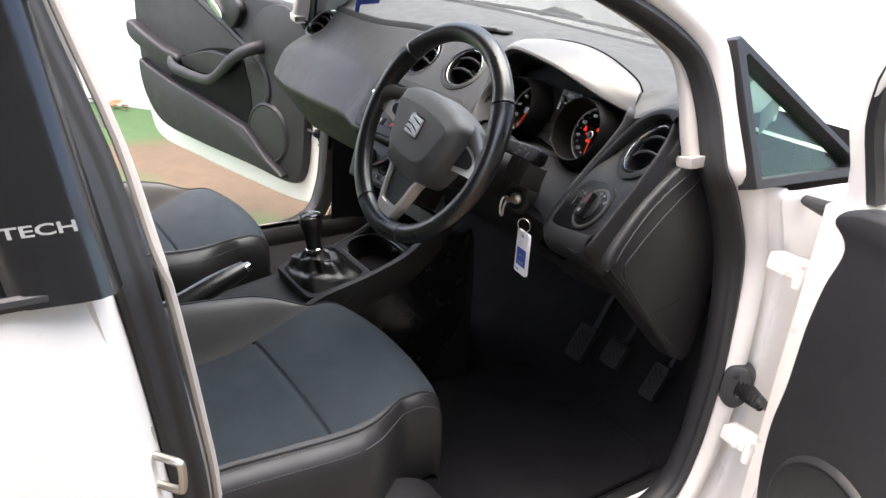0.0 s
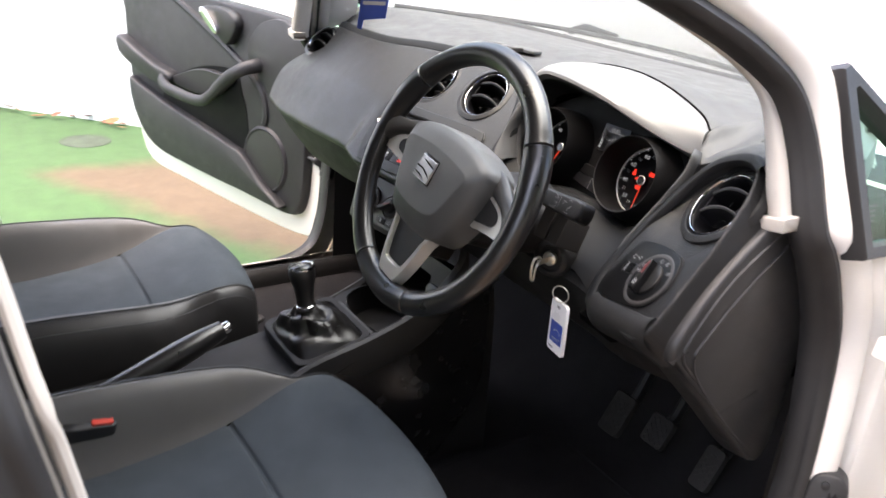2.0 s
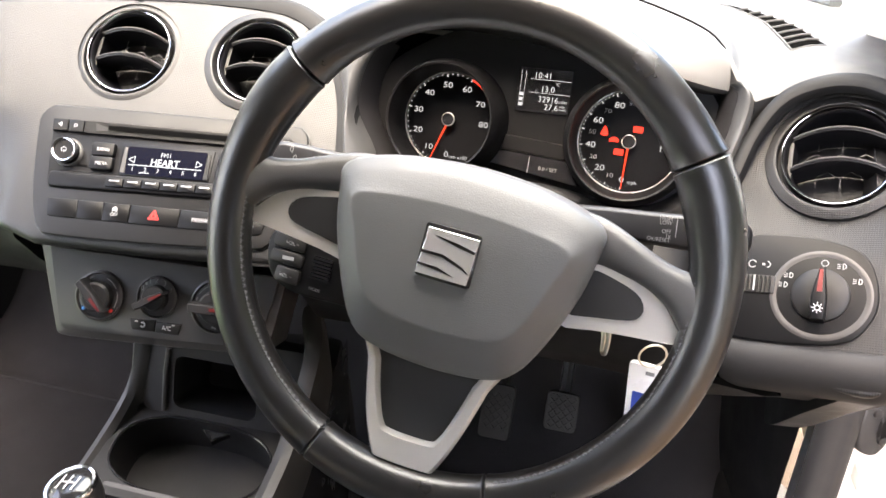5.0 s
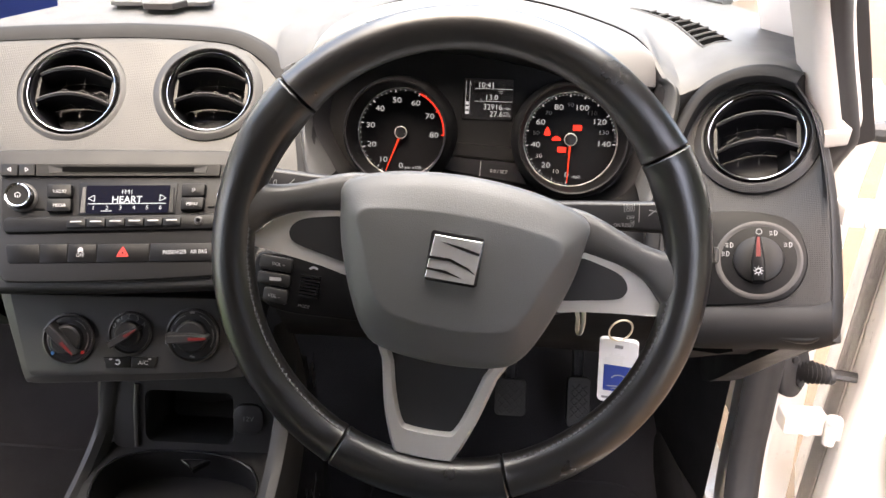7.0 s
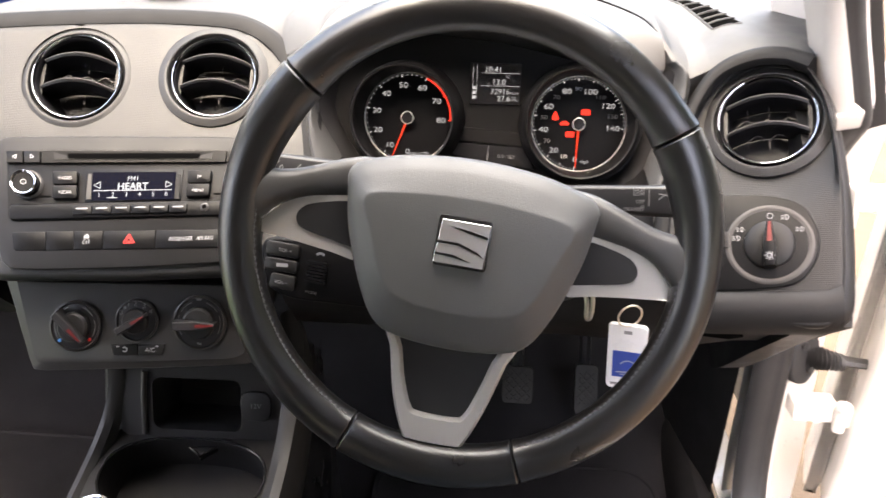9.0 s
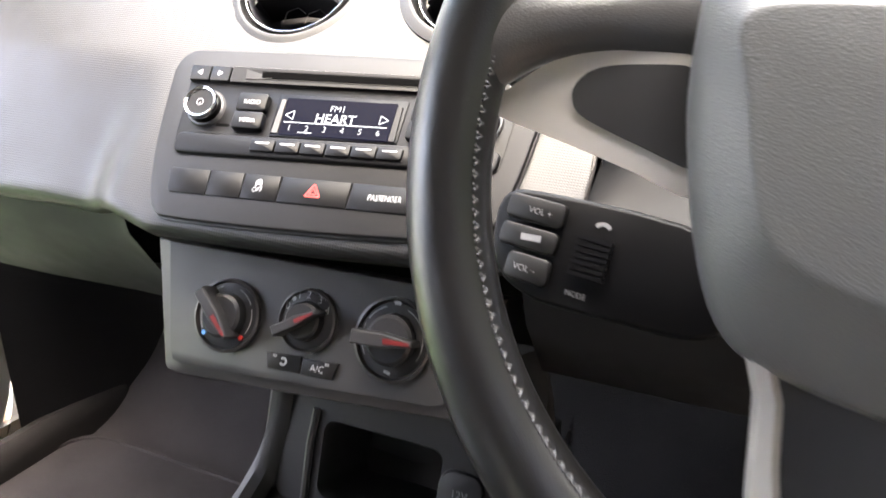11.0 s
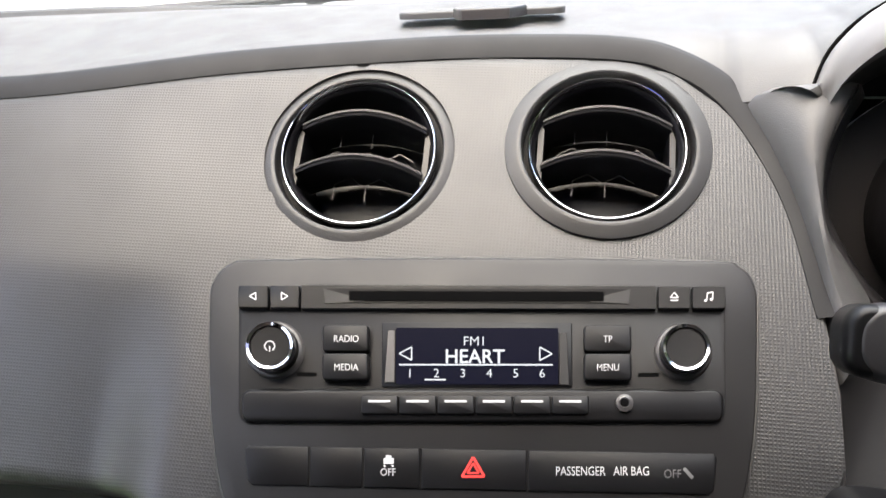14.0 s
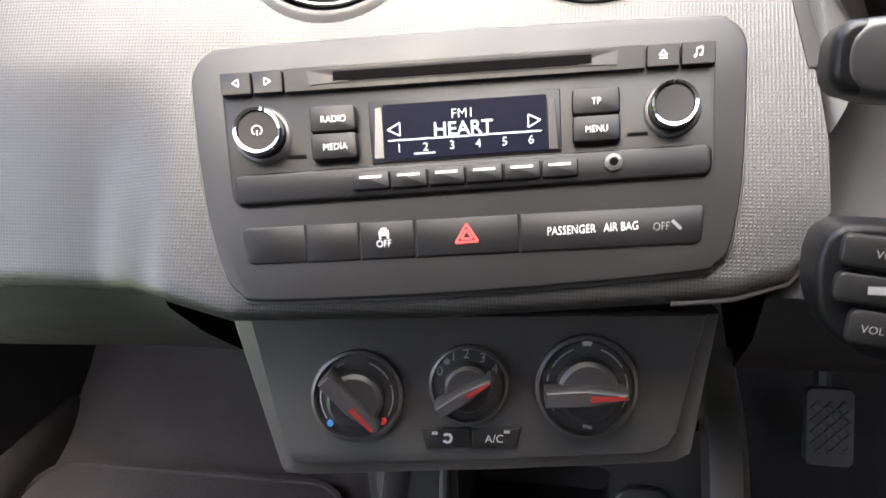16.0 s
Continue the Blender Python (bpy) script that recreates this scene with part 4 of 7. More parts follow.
def shell():
    # sill covers, floor, roof, screen, tail: what closes the cabin
    for s in (1, -1):
        flip = mirrored if s < 0 else (lambda g: g)
        rows = [[Vector((0.690, y, 0.23)), Vector((0.699, y, 0.262)), Vector((0.709, y, 0.284)), Vector((0.722, y, 0.292)), Vector((0.738, y, 0.290)), Vector((0.752, y, 0.280))] for y in (0.5, 0.9, 1.2, 1.45, 1.6, 1.75, 1.9)]
        part("sill_cover", flip(grid(rows)), TUNNEL, body, "black plastic sill cover")
        rows = [[Vector((0.75, y, 0.30)), Vector((0.78, y, 0.29)), Vector((0.81, y, 0.27)), Vector((0.83, y, 0.20)), Vector((0.81, y, 0.14))] for y in (-0.4, 0.4, 0.9, 1.4, 1.75, 1.9)]
        part("sill", flip(grid(rows)), PAINT, body, "white painted sill")
        kick = [[Vector((x, y, z)) for z in (0.24, 0.4, 0.55, 0.7, 0.8)] for x, y in ((0.744, 1.722), (0.737, 1.75), (0.722, 1.80), (0.70, 1.95), (0.69, 2.12))]
        part("kick_panel", flip(grid(kick)), BLACK, body, "black footwell side panel")
    rows = [[Vector((x * (1 - 0.1 * max(0, y - 0.9) / 0.4), y, 1.40 - (0.12 - 0.06 * max(0, y - 0.9) / 0.4) * (abs(x) / 0.62) ** 3 - 0.05 * max(0, (y - 0.7) / 0.45) ** 2 - 0.1 * max(0, (0.1 - y) / 0.9) ** 2)) for x in [-0.62 + 1.24 * i / 14 for i in range(15)]] for y in [-0.9 + 2.22 * j / 14 for j in range(15)]]
    roof = join(grid(rows), grid([[p + Vector((0, 0, 0.03)) for p in r] for r in rows]))
    part("roof", roof, LINING, body, "roof with a grey lining")
    rows = [[Vector((x * (0.60 + 0.10 * k), 1.31 + (dash_back(x * 0.7) + 0.02 - 1.31) * k, 1.315 + (0.985 - 1.315) * k - 0.03 * (1 - k) * x * x)) for x in [-1 + 2 * i / 12 for i in range(13)]] for k in [j / 8 for j in range(9)]]
    pane = part("windscreen", join(grid(rows), grid([[p + Vector((0, 0.002, 0.005)) for p in r] for r in rows])), GLASS, body, "clear windscreen")
    pane.visible_shadow = False
    strip = [Vector((x, dash_back(x) - 0.012, dash_z(x, dash_back(x)) + 0.004)) for x in [-0.68 + 1.36 * i / 20 for i in range(21)]]
    part("screen_strip", sweep(strip, 0.010, 8, flat=0.7), RUBBER, body, "black strip along the foot of the windscreen")
    # rear side: closed back doors, tail and rear post
    for s in (1, -1):
        flip = mirrored if s < 0 else (lambda g: g)
        rows = [[Vector((xx, y, z)) for xx, z in ((0.80, 0.28), (0.835, 0.45), (0.845, 0.6), (0.835, 0.75), (0.815, 0.88), (0.80, 0.945))] for y in (-0.75, -0.3, 0.2, 0.5, 0.65, 0.70, 0.728)]
        for r, dx in zip(rows[-2:], (0.006, 0.028)):
            for p in r:
                p.x -= dx
                p.y += 0.10 * max(0.0, 0.95 - p.z)
        part("rear_door_skin", flip(grid([spline(r, 3) for r in rows])), PAINT, body, "white closed rear door")
        rows = [[Vector((0.80 - 0.36 * (z - 0.945), y - 0.155 * (z - 0.945), z)) for z in (0.945, 1.0, 1.1, 1.2, 1.285)] for y in (-0.7, 0.0, 0.5, 0.735)]
        part("rear_door_glass", flip(grid(rows)), PRIVACY, body, "dark tinted rear door glass and gloss black post")
        rows = [[Vector((0.80 - 0.36 * (z - 0.945) + dx, y - 0.155 * (z - 0.945), z)) for z in (0.945, 1.0, 1.1, 1.2, 1.285)] for y, dx in ((0.65, 0.004), (0.662, 0.012), (0.70, 0.016), (0.718, 0.016), (0.733, 0.010), (0.741, -0.004))]
        part("post_cover", flip(grid(rows)), GLOSS, body, "gloss black post cover")
        f = Plane((0.799, 0.662, 1.008), (0, 1, 0), (-0.36, -0.155, 1), (1, 0, 0.36))
        if s > 0:
            part("lettering", words("TECH", 0.0135, f, 0.046, 0.003, 0.0135, "RIGHT", wide=1.72, bold=0.02), EMBLEM, body, "chrome lettering on the dark post")
        lip = [Vector((0.806, y, 0.95)) for y in (-0.7, 0.2, 0.6, 0.70)]
        part("waist_strip", flip(sweep(lip, 0.006, 8, flat=1.2)), RUBBER, body)
        line = [p for p in ring(-0.016, -0.012) if p.y < 0.84 and 0.36 < p.z < 1.27]
        part("post_edge", flip(sweep(sorted(line, key=lambda p: p.z), 0.006, 8)), CREAM, body, "thin cream edge of the middle post")
        inner = [[Vector((0.725 - 0.36 * max(0, z - 0.93), y + 0.745 - 0.19 * (z - 1.05), z)) for z in (0.3, 0.5, 0.7, 0.9, 1.05, 1.2, 1.285)] for y in (0.012, -0.02, -0.12)]
        part("post_trim", flip(grid(inner)), CREAM, body, "cream lining of the middle post")
    part("tail", grid([[Vector((x, y, z)) for x in (-0.8, -0.4, 0, 0.4, 0.8)] for y, z in ((-0.75, 0.2), (-0.85, 0.6), (-0.86, 0.95), (-0.7, 1.3), (-0.5, 1.36))]), PAINT, body, "closed white tailgate")
    nose = [[Vector((x, y, z)) for x in (-0.86, -0.6, -0.3, 0, 0.3, 0.6, 0.86)] for y, z in ((2.08, 0.90), (2.3, 0.93), (2.6, 0.88), (2.85, 0.75), (2.95, 0.5), (2.9, 0.2))]
    part("bonnet", grid([spline(r, 3) for r in nose]), PAINT, body, "white bonnet")
    # added black box, keeps daylight out of the gaps under the dashboard
    part("dash_leak_block", box(-0.66, 1.72, 0.62, 0.66, 2.0, 0.92, 0.01), VOID, body, "added black block that stops light leaking behind the dashboard")
    part("bulkhead", grid([[Vector((x, 2.10, z)) for x in (-0.84, 0, 0.84)] for z in (0.15, 0.5, 0.95)]), BLACK, body)
    rows = [[Vector((x, y, z)) for y, z in ((0.0, 0.26), (0.9, 0.235), (1.5, 0.225), (1.78, 0.235), (1.9, 0.27), (2.0, 0.36), (2.06, 0.50), (2.08, 0.8))] for x in (-0.76, -0.5, -0.2, 0.2, 0.5, 0.76)]
    part("floor_carpet", grid([spline(r, 5) for r in rows]), CARPET, body, "black carpet on the floor and toe board")


shell()


def striker():
    ob = thing("door_striker", (0.772, 0.761, 0.722), "steel door latch loop on the middle post", "latch")
    f = facing((0.778, 0.752, 0.722), (0.75, 0.6, 0), (-0.6, 0.75, 0))
    part("plate", slab(f, rrect(-0.014, -0.046, 0.012, 0.046, 0.005), -0.004, 0.003, 0.0015, 2), STEEL, ob)
    loop = spline([f(0, 0.018, 0), f(0, 0.018, 0.034), f(0, 0.013, 0.041), f(0, -0.013, 0.041), f(0, -0.018, 0.034), f(0, -0.018, 0)], 4)
    part("loop", sweep(loop, 0.0045, 8, up=(0.6, -0.75, 0.1)), STEEL, ob)


striker()


def open_door(side):
    """A front door swung wide open: shell, inner trim with armrest, pocket, speaker, handle."""
    flip = mirrored if side < 0 else (lambda g: g)
    h = Vector((0.915, 1.735, 0.0)) if side < 0 else Vector((0.90, 1.688, 0.0))
    thick = 0.10 if side < 0 else 0.15
    along = Vector((0.958, -0.286, 0)) if side < 0 else Vector((0.95, -0.31, 0))
    along.normalize()
    n = Vector((along.y, -along.x, 0))
    ob = thing("front_door_" + ("left" if side < 0 else "right"), (h.x * side, h.y, 0.25), f"open white car door with black inner trim", "car door")
    fn = Plane(h, along, (0, 0, 1), n)
    skin = flat_spline([(-0.04, 0.31), (0.06, 0.268), (0.3, 0.265), (0.7, 0.28), (0.95, 0.30), (1.03, 0.40), (1.06, 0.6), (1.06, 0.8), (1.05, 0.95), (0.5, 0.955), (-0.05, 0.93), (-0.075, 0.8), (-0.072, 0.5)], 5)
    if side > 0:
        skin = [(max(u, 0.004), v) for u, v in skin]
        part("door_edge", slab(fn, rrect(-0.022, 0.262, 0.004, 0.925, 0.02), -thick + 0.004, -0.075, 0.008, 3, back=True), PAINT, ob, "white leading edge of the door")
    part("door_shell", flip(slab(fn, skin, -thick, 0.0, 0.02, 4, back=True)), PAINT, ob, "white painted door shell")
    trim = flat_spline([(0.035, 0.375), (0.10, 0.335), (0.3, 0.345), (0.6, 0.375), (0.86, 0.42), (0.99, 0.53), (1.035, 0.70), (1.045, 0.86), (1.045, 0.955), (0.70, 0.975), (0.40, 0.965), (0.10, 0.95), (0.022, 0.90), (0.012, 0.70), (0.012, 0.5)], 5)
    if side > 0:
        trim = flat_spline([(0.085, 0.40), (0.14, 0.34), (0.3, 0.345), (0.6, 0.375), (0.86, 0.42), (0.99, 0.53), (1.035, 0.70), (1.045, 0.86), (1.045, 0.955), (0.70, 0.975), (0.40, 0.968), (0.16, 0.962), (0.095, 0.954), (0.062, 0.938), (0.061, 0.918), (0.088, 0.895), (0.073, 0.835), (0.063, 0.76), (0.060, 0.66), (0.052, 0.575), (0.060, 0.48)], 5)
    part("trim_panel", flip(slab(fn, trim, -0.01, 0.030, 0.022, 4)), TRIM, ob, "black grained door trim")
    # shade under the armrest as a flat black sheet, map pocket, speaker, armrest with its loop, handle cup
    du, dv = (0.0, 0.0) if side < 0 else (0.09, -0.05)
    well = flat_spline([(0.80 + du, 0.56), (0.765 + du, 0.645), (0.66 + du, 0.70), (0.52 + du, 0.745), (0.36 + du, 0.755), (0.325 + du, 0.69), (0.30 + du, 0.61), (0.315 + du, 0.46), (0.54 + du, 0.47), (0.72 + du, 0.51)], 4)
    part("recess", flip(slab(fn, well, 0.02, 0.0325)), VOIDG, ob, "flat black sheet for the shade under the armrest")
    lower = flat_spline([(0.10, 0.36), (0.3, 0.365), (0.6, 0.375), (0.84, 0.40), (0.955, 0.50), (0.985, 0.625), (0.92, 0.613), (0.756, 0.577), (0.572, 0.547), (0.44, 0.525), (0.365, 0.510), (0.30, 0.494), (0.2, 0.42)], 5)
    part("map_pocket", flip(slab(fn, lower, 0.02, 0.062, 0.016, 4)), TRIM, ob, "moulded door pocket")
    spk = part("speaker", flip(turned(fn, 0.205, 0.495, [(0.112, 0.028), (0.108, 0.036), (0.102, 0.039), (0.098, 0.036), (0.05, 0.0365)], 40, squash=1.0)), TRIM, ob)
    part("grille", flip(turned(fn, 0.205, 0.495, [(0.096, 0.037), (0.05, 0.0405), (0.01, 0.041)], 40, squash=1.0)), BLACK, spk, "black speaker cloth")
    # the pull handle: a bar along the tray that turns up towards the front
    bar_line = spline([fn(u + du, v + dv, w) for u, v, w in ((0.78, 0.675, 0.03), (0.725, 0.660, 0.075), (0.66, 0.650, 0.098), (0.60, 0.645, 0.10), (0.533, 0.641, 0.10), (0.46, 0.645, 0.10), (0.41, 0.668, 0.10), (0.36, 0.708, 0.10), (0.313, 0.746, 0.098), (0.262, 0.778, 0.085), (0.235, 0.792, 0.06), (0.225, 0.796, 0.02))], 4)
    k = len(bar_line)
    part("armrest", flip(sweep(bar_line, [0.024 - 0.005 * math.sin(math.pi * i / (k - 1)) for i in range(k)], 12, flat=0.72, up=n)), TRIM, ob, "black pull handle on the armrest")
    tray = flat_spline([(u + du, v + dv) for u, v in ((0.71, 0.668), (0.61, 0.712), (0.519, 0.736), (0.434, 0.738), (0.352, 0.731), (0.40, 0.690), (0.46, 0.655), (0.60, 0.648))], 4)
    part("armrest_tray", flip(slab(fn, tray, 0.02, 0.055, 0.006, 2)), BLACK, ob)
    ledge = flat_spline([(1.035, 0.775), (0.92, 0.740), (0.80, 0.708), (0.70, 0.690), (0.70, 0.652), (0.80, 0.64), (0.93, 0.672), (1.03, 0.712)], 4)
    part("armrest_ledge", flip(slab(fn, ledge, 0.02, 0.072, 0.018, 4)), TRIM, ob)
    if side < 0:
        upper = flat_spline([(-0.005, 0.66), (0.12, 0.668), (0.20, 0.735), (0.29, 0.825), (0.246, 0.905), (0.17, 0.942), (0.086, 0.940), (0.0, 0.87)], 5)
        part("front_insert", flip(slab(fn, upper, 0.02, 0.037, 0.008, 3)), TRIM, ob)
        crest = spline([fn(u, v, 0.028) for u, v in ((0.70, 0.945), (0.588, 0.903), (0.431, 0.836), (0.336, 0.791), (0.28, 0.762), (0.222, 0.715), (0.20, 0.652), (0.21, 0.61))], 5)
        part("trim_ridge", flip(sweep(crest, 0.014, 8, up=n)), TRIM, ob)
    hr = part("handle_cup", flip(slab(fn, flat_spline([(0.36, 0.842), (0.40, 0.850), (0.49, 0.915), (0.48, 0.945), (0.36, 0.945), (0.315, 0.905)], 4), 0.03, 0.060, 0.01, 3)), BLACK, ob)
    part("inner_handle", flip(slab(fn, flat_spline([(0.405, 0.868), (0.43, 0.872), (0.49, 0.918), (0.492, 0.94), (0.465, 0.93), (0.415, 0.89)], 4), 0.055, 0.070, 0.004, 3)), CHROME, hr, "chrome door handle")
    # window frame and glass above
    def lean(u, v, w=0.0):
        return fn(u, v, w + 0.36 * max(0.0, v - 0.95))
    top = [lean(u, v, -0.05) for u, v in ((0.046, 0.95), (0.05, 1.09), (0.14, 1.19), (0.5, 1.30), (0.8, 1.33), (1.0, 1.32), (1.05, 1.2), (1.06, 0.95))]
    line = spline(top, 5)
    part("window_frame", flip(sweep(line, 0.022, 8, up=n)), PAINT, ob, "white window frame with black seal")
    part("window_seal", flip(sweep([p + n * 0.014 + (lean(0.5, 1.05, -0.05) - p) * 0.035 for p in line], 0.016, 8, up=n)), RUBBER, ob)
    gl = part("window_glass", flip(slab(lean, [((p - h).dot(along), p.z) for p in line], -0.052, -0.048, back=True)), GLASS, ob, "clear door glass")
    gl.visible_shadow = False
    # mirror on the outside
    if side > 0:
        part("sail_panel", slab(lean, flat_spline([(0.028, 0.88), (0.060, 0.88), (0.062, 1.0), (0.070, 1.09), (0.14, 1.17), (0.11, 1.175), (0.032, 1.10), (0.027, 1.0)], 3), -0.06, -0.020, 0.008, 3, back=True), PAINT, ob, "white front end of the window frame")
        part("mirror_foot", sweep([fn(-0.108, 0.899, -0.06), fn(-0.085, 0.897, -0.06), fn(-0.05, 0.898, -0.062), fn(-0.012, 0.905, -0.066), fn(0.02, 0.925, -0.09)], [0.007, 0.013, 0.018, 0.025, 0.03], 10, flat=0.7), BLACK, ob, "black mirror foot")
        shellg = []
        for k, (du, r) in enumerate(((-0.02, 0.02), (0.0, 0.065), (0.05, 0.085), (0.11, 0.085), (0.17, 0.07), (0.195, 0.02))):
            c = fn(0.06 + du, 1.0, -0.22)
            shellg.append([c + Vector((0, 0, 1)) * (r * math.sin(a)) + n * (0.75 * r * math.cos(a)) for a in [2 * math.pi * i / 18 for i in range(18)]])
        part("mirror_housing", flip(grid(shellg, wrap_u=True, caps=True)), PAINT, ob, "white door mirror housing")
    return ob


open_door(-1)
open_door(1)


# ---- trees beyond the yard, on the driver's side ----
def yard_tree(at, height, seed):
    rnd = random.Random(seed)
    ob = thing("tree", at, "leafy tree at the edge of the yard", "tree", "trees beside the yard")
    a = Vector(at)
    bark = TREE_BARK
    trunk = spline([a, a + Vector((0.1, 0.05, height * 0.2)), a + Vector((-0.05, 0.1, height * 0.45)), a + Vector((0.1, 0.0, height * 0.8))], 4)
    part("trunk", sweep(trunk, [0.22 * (1 - 0.065 * i) for i in range(len(trunk))], 9), bark, ob)
    for k in range(6):
        t = a + Vector((0, 0, height * (0.28 + 0.08 * k)))
        ang = k * 2.4 + rnd.random()
        e = t + Vector((math.cos(ang), math.sin(ang), 0.55)) * (height * 0.24)
        part("limb", sweep([t, t.lerp(e, 0.5) + Vector((0, 0, 0.1)), e], [0.09, 0.06, 0.02], 6), bark, ob)
    vs, fs = [], []
    for c in range(70):
        ang, h, rr = rnd.random() * 6.283, rnd.random(), rnd.random() ** 0.5
        wid = height * 0.34 * math.sin(math.pi * (0.12 + 0.8 * h)) ** 0.7
        centre = a + Vector((math.cos(ang) * rr * wid, math.sin(ang) * rr * wid, height * (0.22 + 0.78 * h)))
        for l in range(52):
            p = centre + Vector((rnd.gauss(0, 0.28), rnd.gauss(0, 0.28), rnd.gauss(0, 0.22)))
            d, q = Vector((rnd.gauss(0, 1), rnd.gauss(0, 1), rnd.gauss(0, 0.6))).normalized(), Vector((rnd.gauss(0, 1), rnd.gauss(0, 1), rnd.gauss(0, 1))).normalized()
            s = 0.12 + 0.12 * rnd.random()
            i = len(vs)
            vs += [p + d * s, p + q * s * 0.5, p - d * s, p - q * s * 0.5]
            fs.append((i, i + 1, i + 2, i + 3))
    part("crown", (vs, fs), LEAFM, ob, "green foliage", fix=False, smooth=False)
    return ob


TREE_BARK = surface("tree_bark", (0.09, 0.07, 0.05), 0.9, grain=0.8, cell=40, depth=0.01, var=0.3)
LEAFM = surface("tree_leaf", (0.05, 0.085, 0.025), 0.6, var=0.5, spread=3.0)
first = yard_tree((7.2, 3.0, 0), 6.8, 1)
for x, y, turn in ((6.4, 0.4, 70), (5.6, 1.9, 200), (6.0, -1.0, 260), (8.2, 1.0, 120), (7.6, -3.8, 330), (7.0, -2.2, 150), (6.6, -5.2, 20)):
    copy_thing(first, pose(x, y, 0, 0, 0, turn))

# ---- seats ----
def smooth(t):
    t = max(0.0, min(1.0, t))
    return t * t * (3 - 2 * t)


SEAT_Z = [(0.5, 0.430), (0.9, 0.437), (1.0, 0.449), (1.05, 0.458), (1.092, 0.469), (1.13, 0.483), (1.17, 0.500), (1.205, 0.513), (1.235, 0.521), (1.265, 0.522), (1.288, 0.515), (1.303, 0.503)]
BOLSTER_Z = [(0.5, 0.12), (0.9, 0.112), (1.0, 0.094), (1.05, 0.082), (1.092, 0.068), (1.13, 0.052), (1.17, 0.031), (1.205, 0.011), (1.235, 0.0)]
CREST = [(0.5, 0.25), (1.05, 0.25), (1.10, 0.246), (1.14, 0.235), (1.17, 0.220), (1.20, 0.200), (1.225, 0.184), (1.245, 0.182), (1.303, 0.180)]


def car_seat(cx, dy, label):
    ob = thing("front_seat", (cx, 1.0, 0.24), label, "car seat", "front seats")
    half = 0.179

    def pt(x, y, z):
        return Vector((cx + x, y + dy - 0.55 * x * x * smooth((y - 1.08) / 0.2), z))

    ys = sorted([0.62 + 0.683 * j / 60 for j in range(61)] + [1.092 + d for d in (-0.007, -0.004, -0.002, 0.002, 0.004, 0.007)])
    centre, inner, outer, crest = [], ([], []), ([], []), ([], [])
    for y in ys:
        z, h, c = lerp_table(SEAT_Z, y), lerp_table(BOLSTER_Z, y), lerp_table(CREST, y)
        dip = 0.006 * math.exp(-((y - 1.092) / 0.0035) ** 2)
        row = []
        for i in range(25):
            x = -half + 2 * half * i / 24
            edge = max(0.0, 1 - min(i, 24 - i) / 1.5)
            row.append(pt(x, y, z - dip - 0.003 * edge + 0.007 * (1 - (x / half) ** 2)))
        centre.append(row)
        for k, q in enumerate((-1, 1)):
            inner[k].append([pt(q * (half + (c - half) * t), y, z - 0.003 + h * smooth(t) ** 0.8 + 0.012 * (h / 0.1) * math.sin(math.pi * t)) for t in [i / 8 for i in range(9)]])
            crest[k].append(inner[k][-1][-1])
            wide = 0.030 + 0.014 * smooth((1.25 - y) / 0.2)
            outer[k].append([pt(q * (c + wide * a), y, max(0.35, z + h - 0.003 - d)) for a, d in ((0, 0), (0.12, 0.001), (0.35, 0.007), (0.6, 0.018), (0.82, 0.036), (0.97, 0.062), (1.05, 0.10), (1.0, 0.15), (0.85, 0.2))])
    # the front of the cushion rolls down
    def roll(strip):
        last = strip[-1]
        return strip + [[Vector((p.x + (cx - p.x) * 0.02 * i, p.y + a, max(0.33, p.z - d))) for p in last] for i, (a, d) in enumerate(((0.005, 0.006), (0.010, 0.017), (0.013, 0.035), (0.012, 0.065), (0.004, 0.11), (-0.012, 0.16)))]
    part("seat_cushion", grid(roll(centre)), CLOTH, ob, "blue-grey woven cloth centre")
    for k in (0, 1):
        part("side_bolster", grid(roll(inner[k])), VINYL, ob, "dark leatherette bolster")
        part("side_panel", grid(roll(outer[k])), VINYL_SHADED, ob, "leatherette side of the cushion in the darker, shaded tone")
        part("piping", sweep([p + Vector((0, 0, 0.0005)) for p in crest[k]], 0.0022, 6), VINYL_SHADED, ob, "stitched seam along the bolster")
        st = []
        for col in (1, 3):
            line = [r[col] for r in outer[k]]
            for i in range(0, len(line) - 1):
                if (line[i + 1] - line[i]).length < 0.004:
                    continue
                for f in (0.05, 0.55):
                    c = line[i].lerp(line[i + 1], f) + Vector((0, 0, 0.0008))
                    st.append(sweep([c, c + (line[i + 1] - line[i]) * 0.3], 0.0008, 5))
        part("stitching", join(*st), STITCH, ob, "pale stitching")
    part("seat_base", box(cx - 0.2, 0.72, 0.25, cx + 0.2, 1.20, 0.40, 0.03), BLACK, ob, "black plastic seat base")
    f = Plane((cx + 0.285, 1.10, 0.365), (0, -1, 0), (0, 0, 1), (1, 0, 0))
    lev = part("side_cover", slab(f, flat_spline([(-0.14, -0.05), (0.2, -0.06), (0.4, -0.03), (0.4, 0.04), (0.1, 0.045), (-0.10, 0.03)], 5), -0.05, 0.012, 0.012, 3), BLACK, ob, "black side cover")
    part("height_lever", slab(f, flat_spline([(-0.12, 0.0), (0.0, -0.012), (0.12, -0.005), (0.13, 0.02), (0.0, 0.022), (-0.11, 0.024)], 4), 0.012, 0.032, 0.006, 3), BLACK, lev, "long black height lever")
    back = []
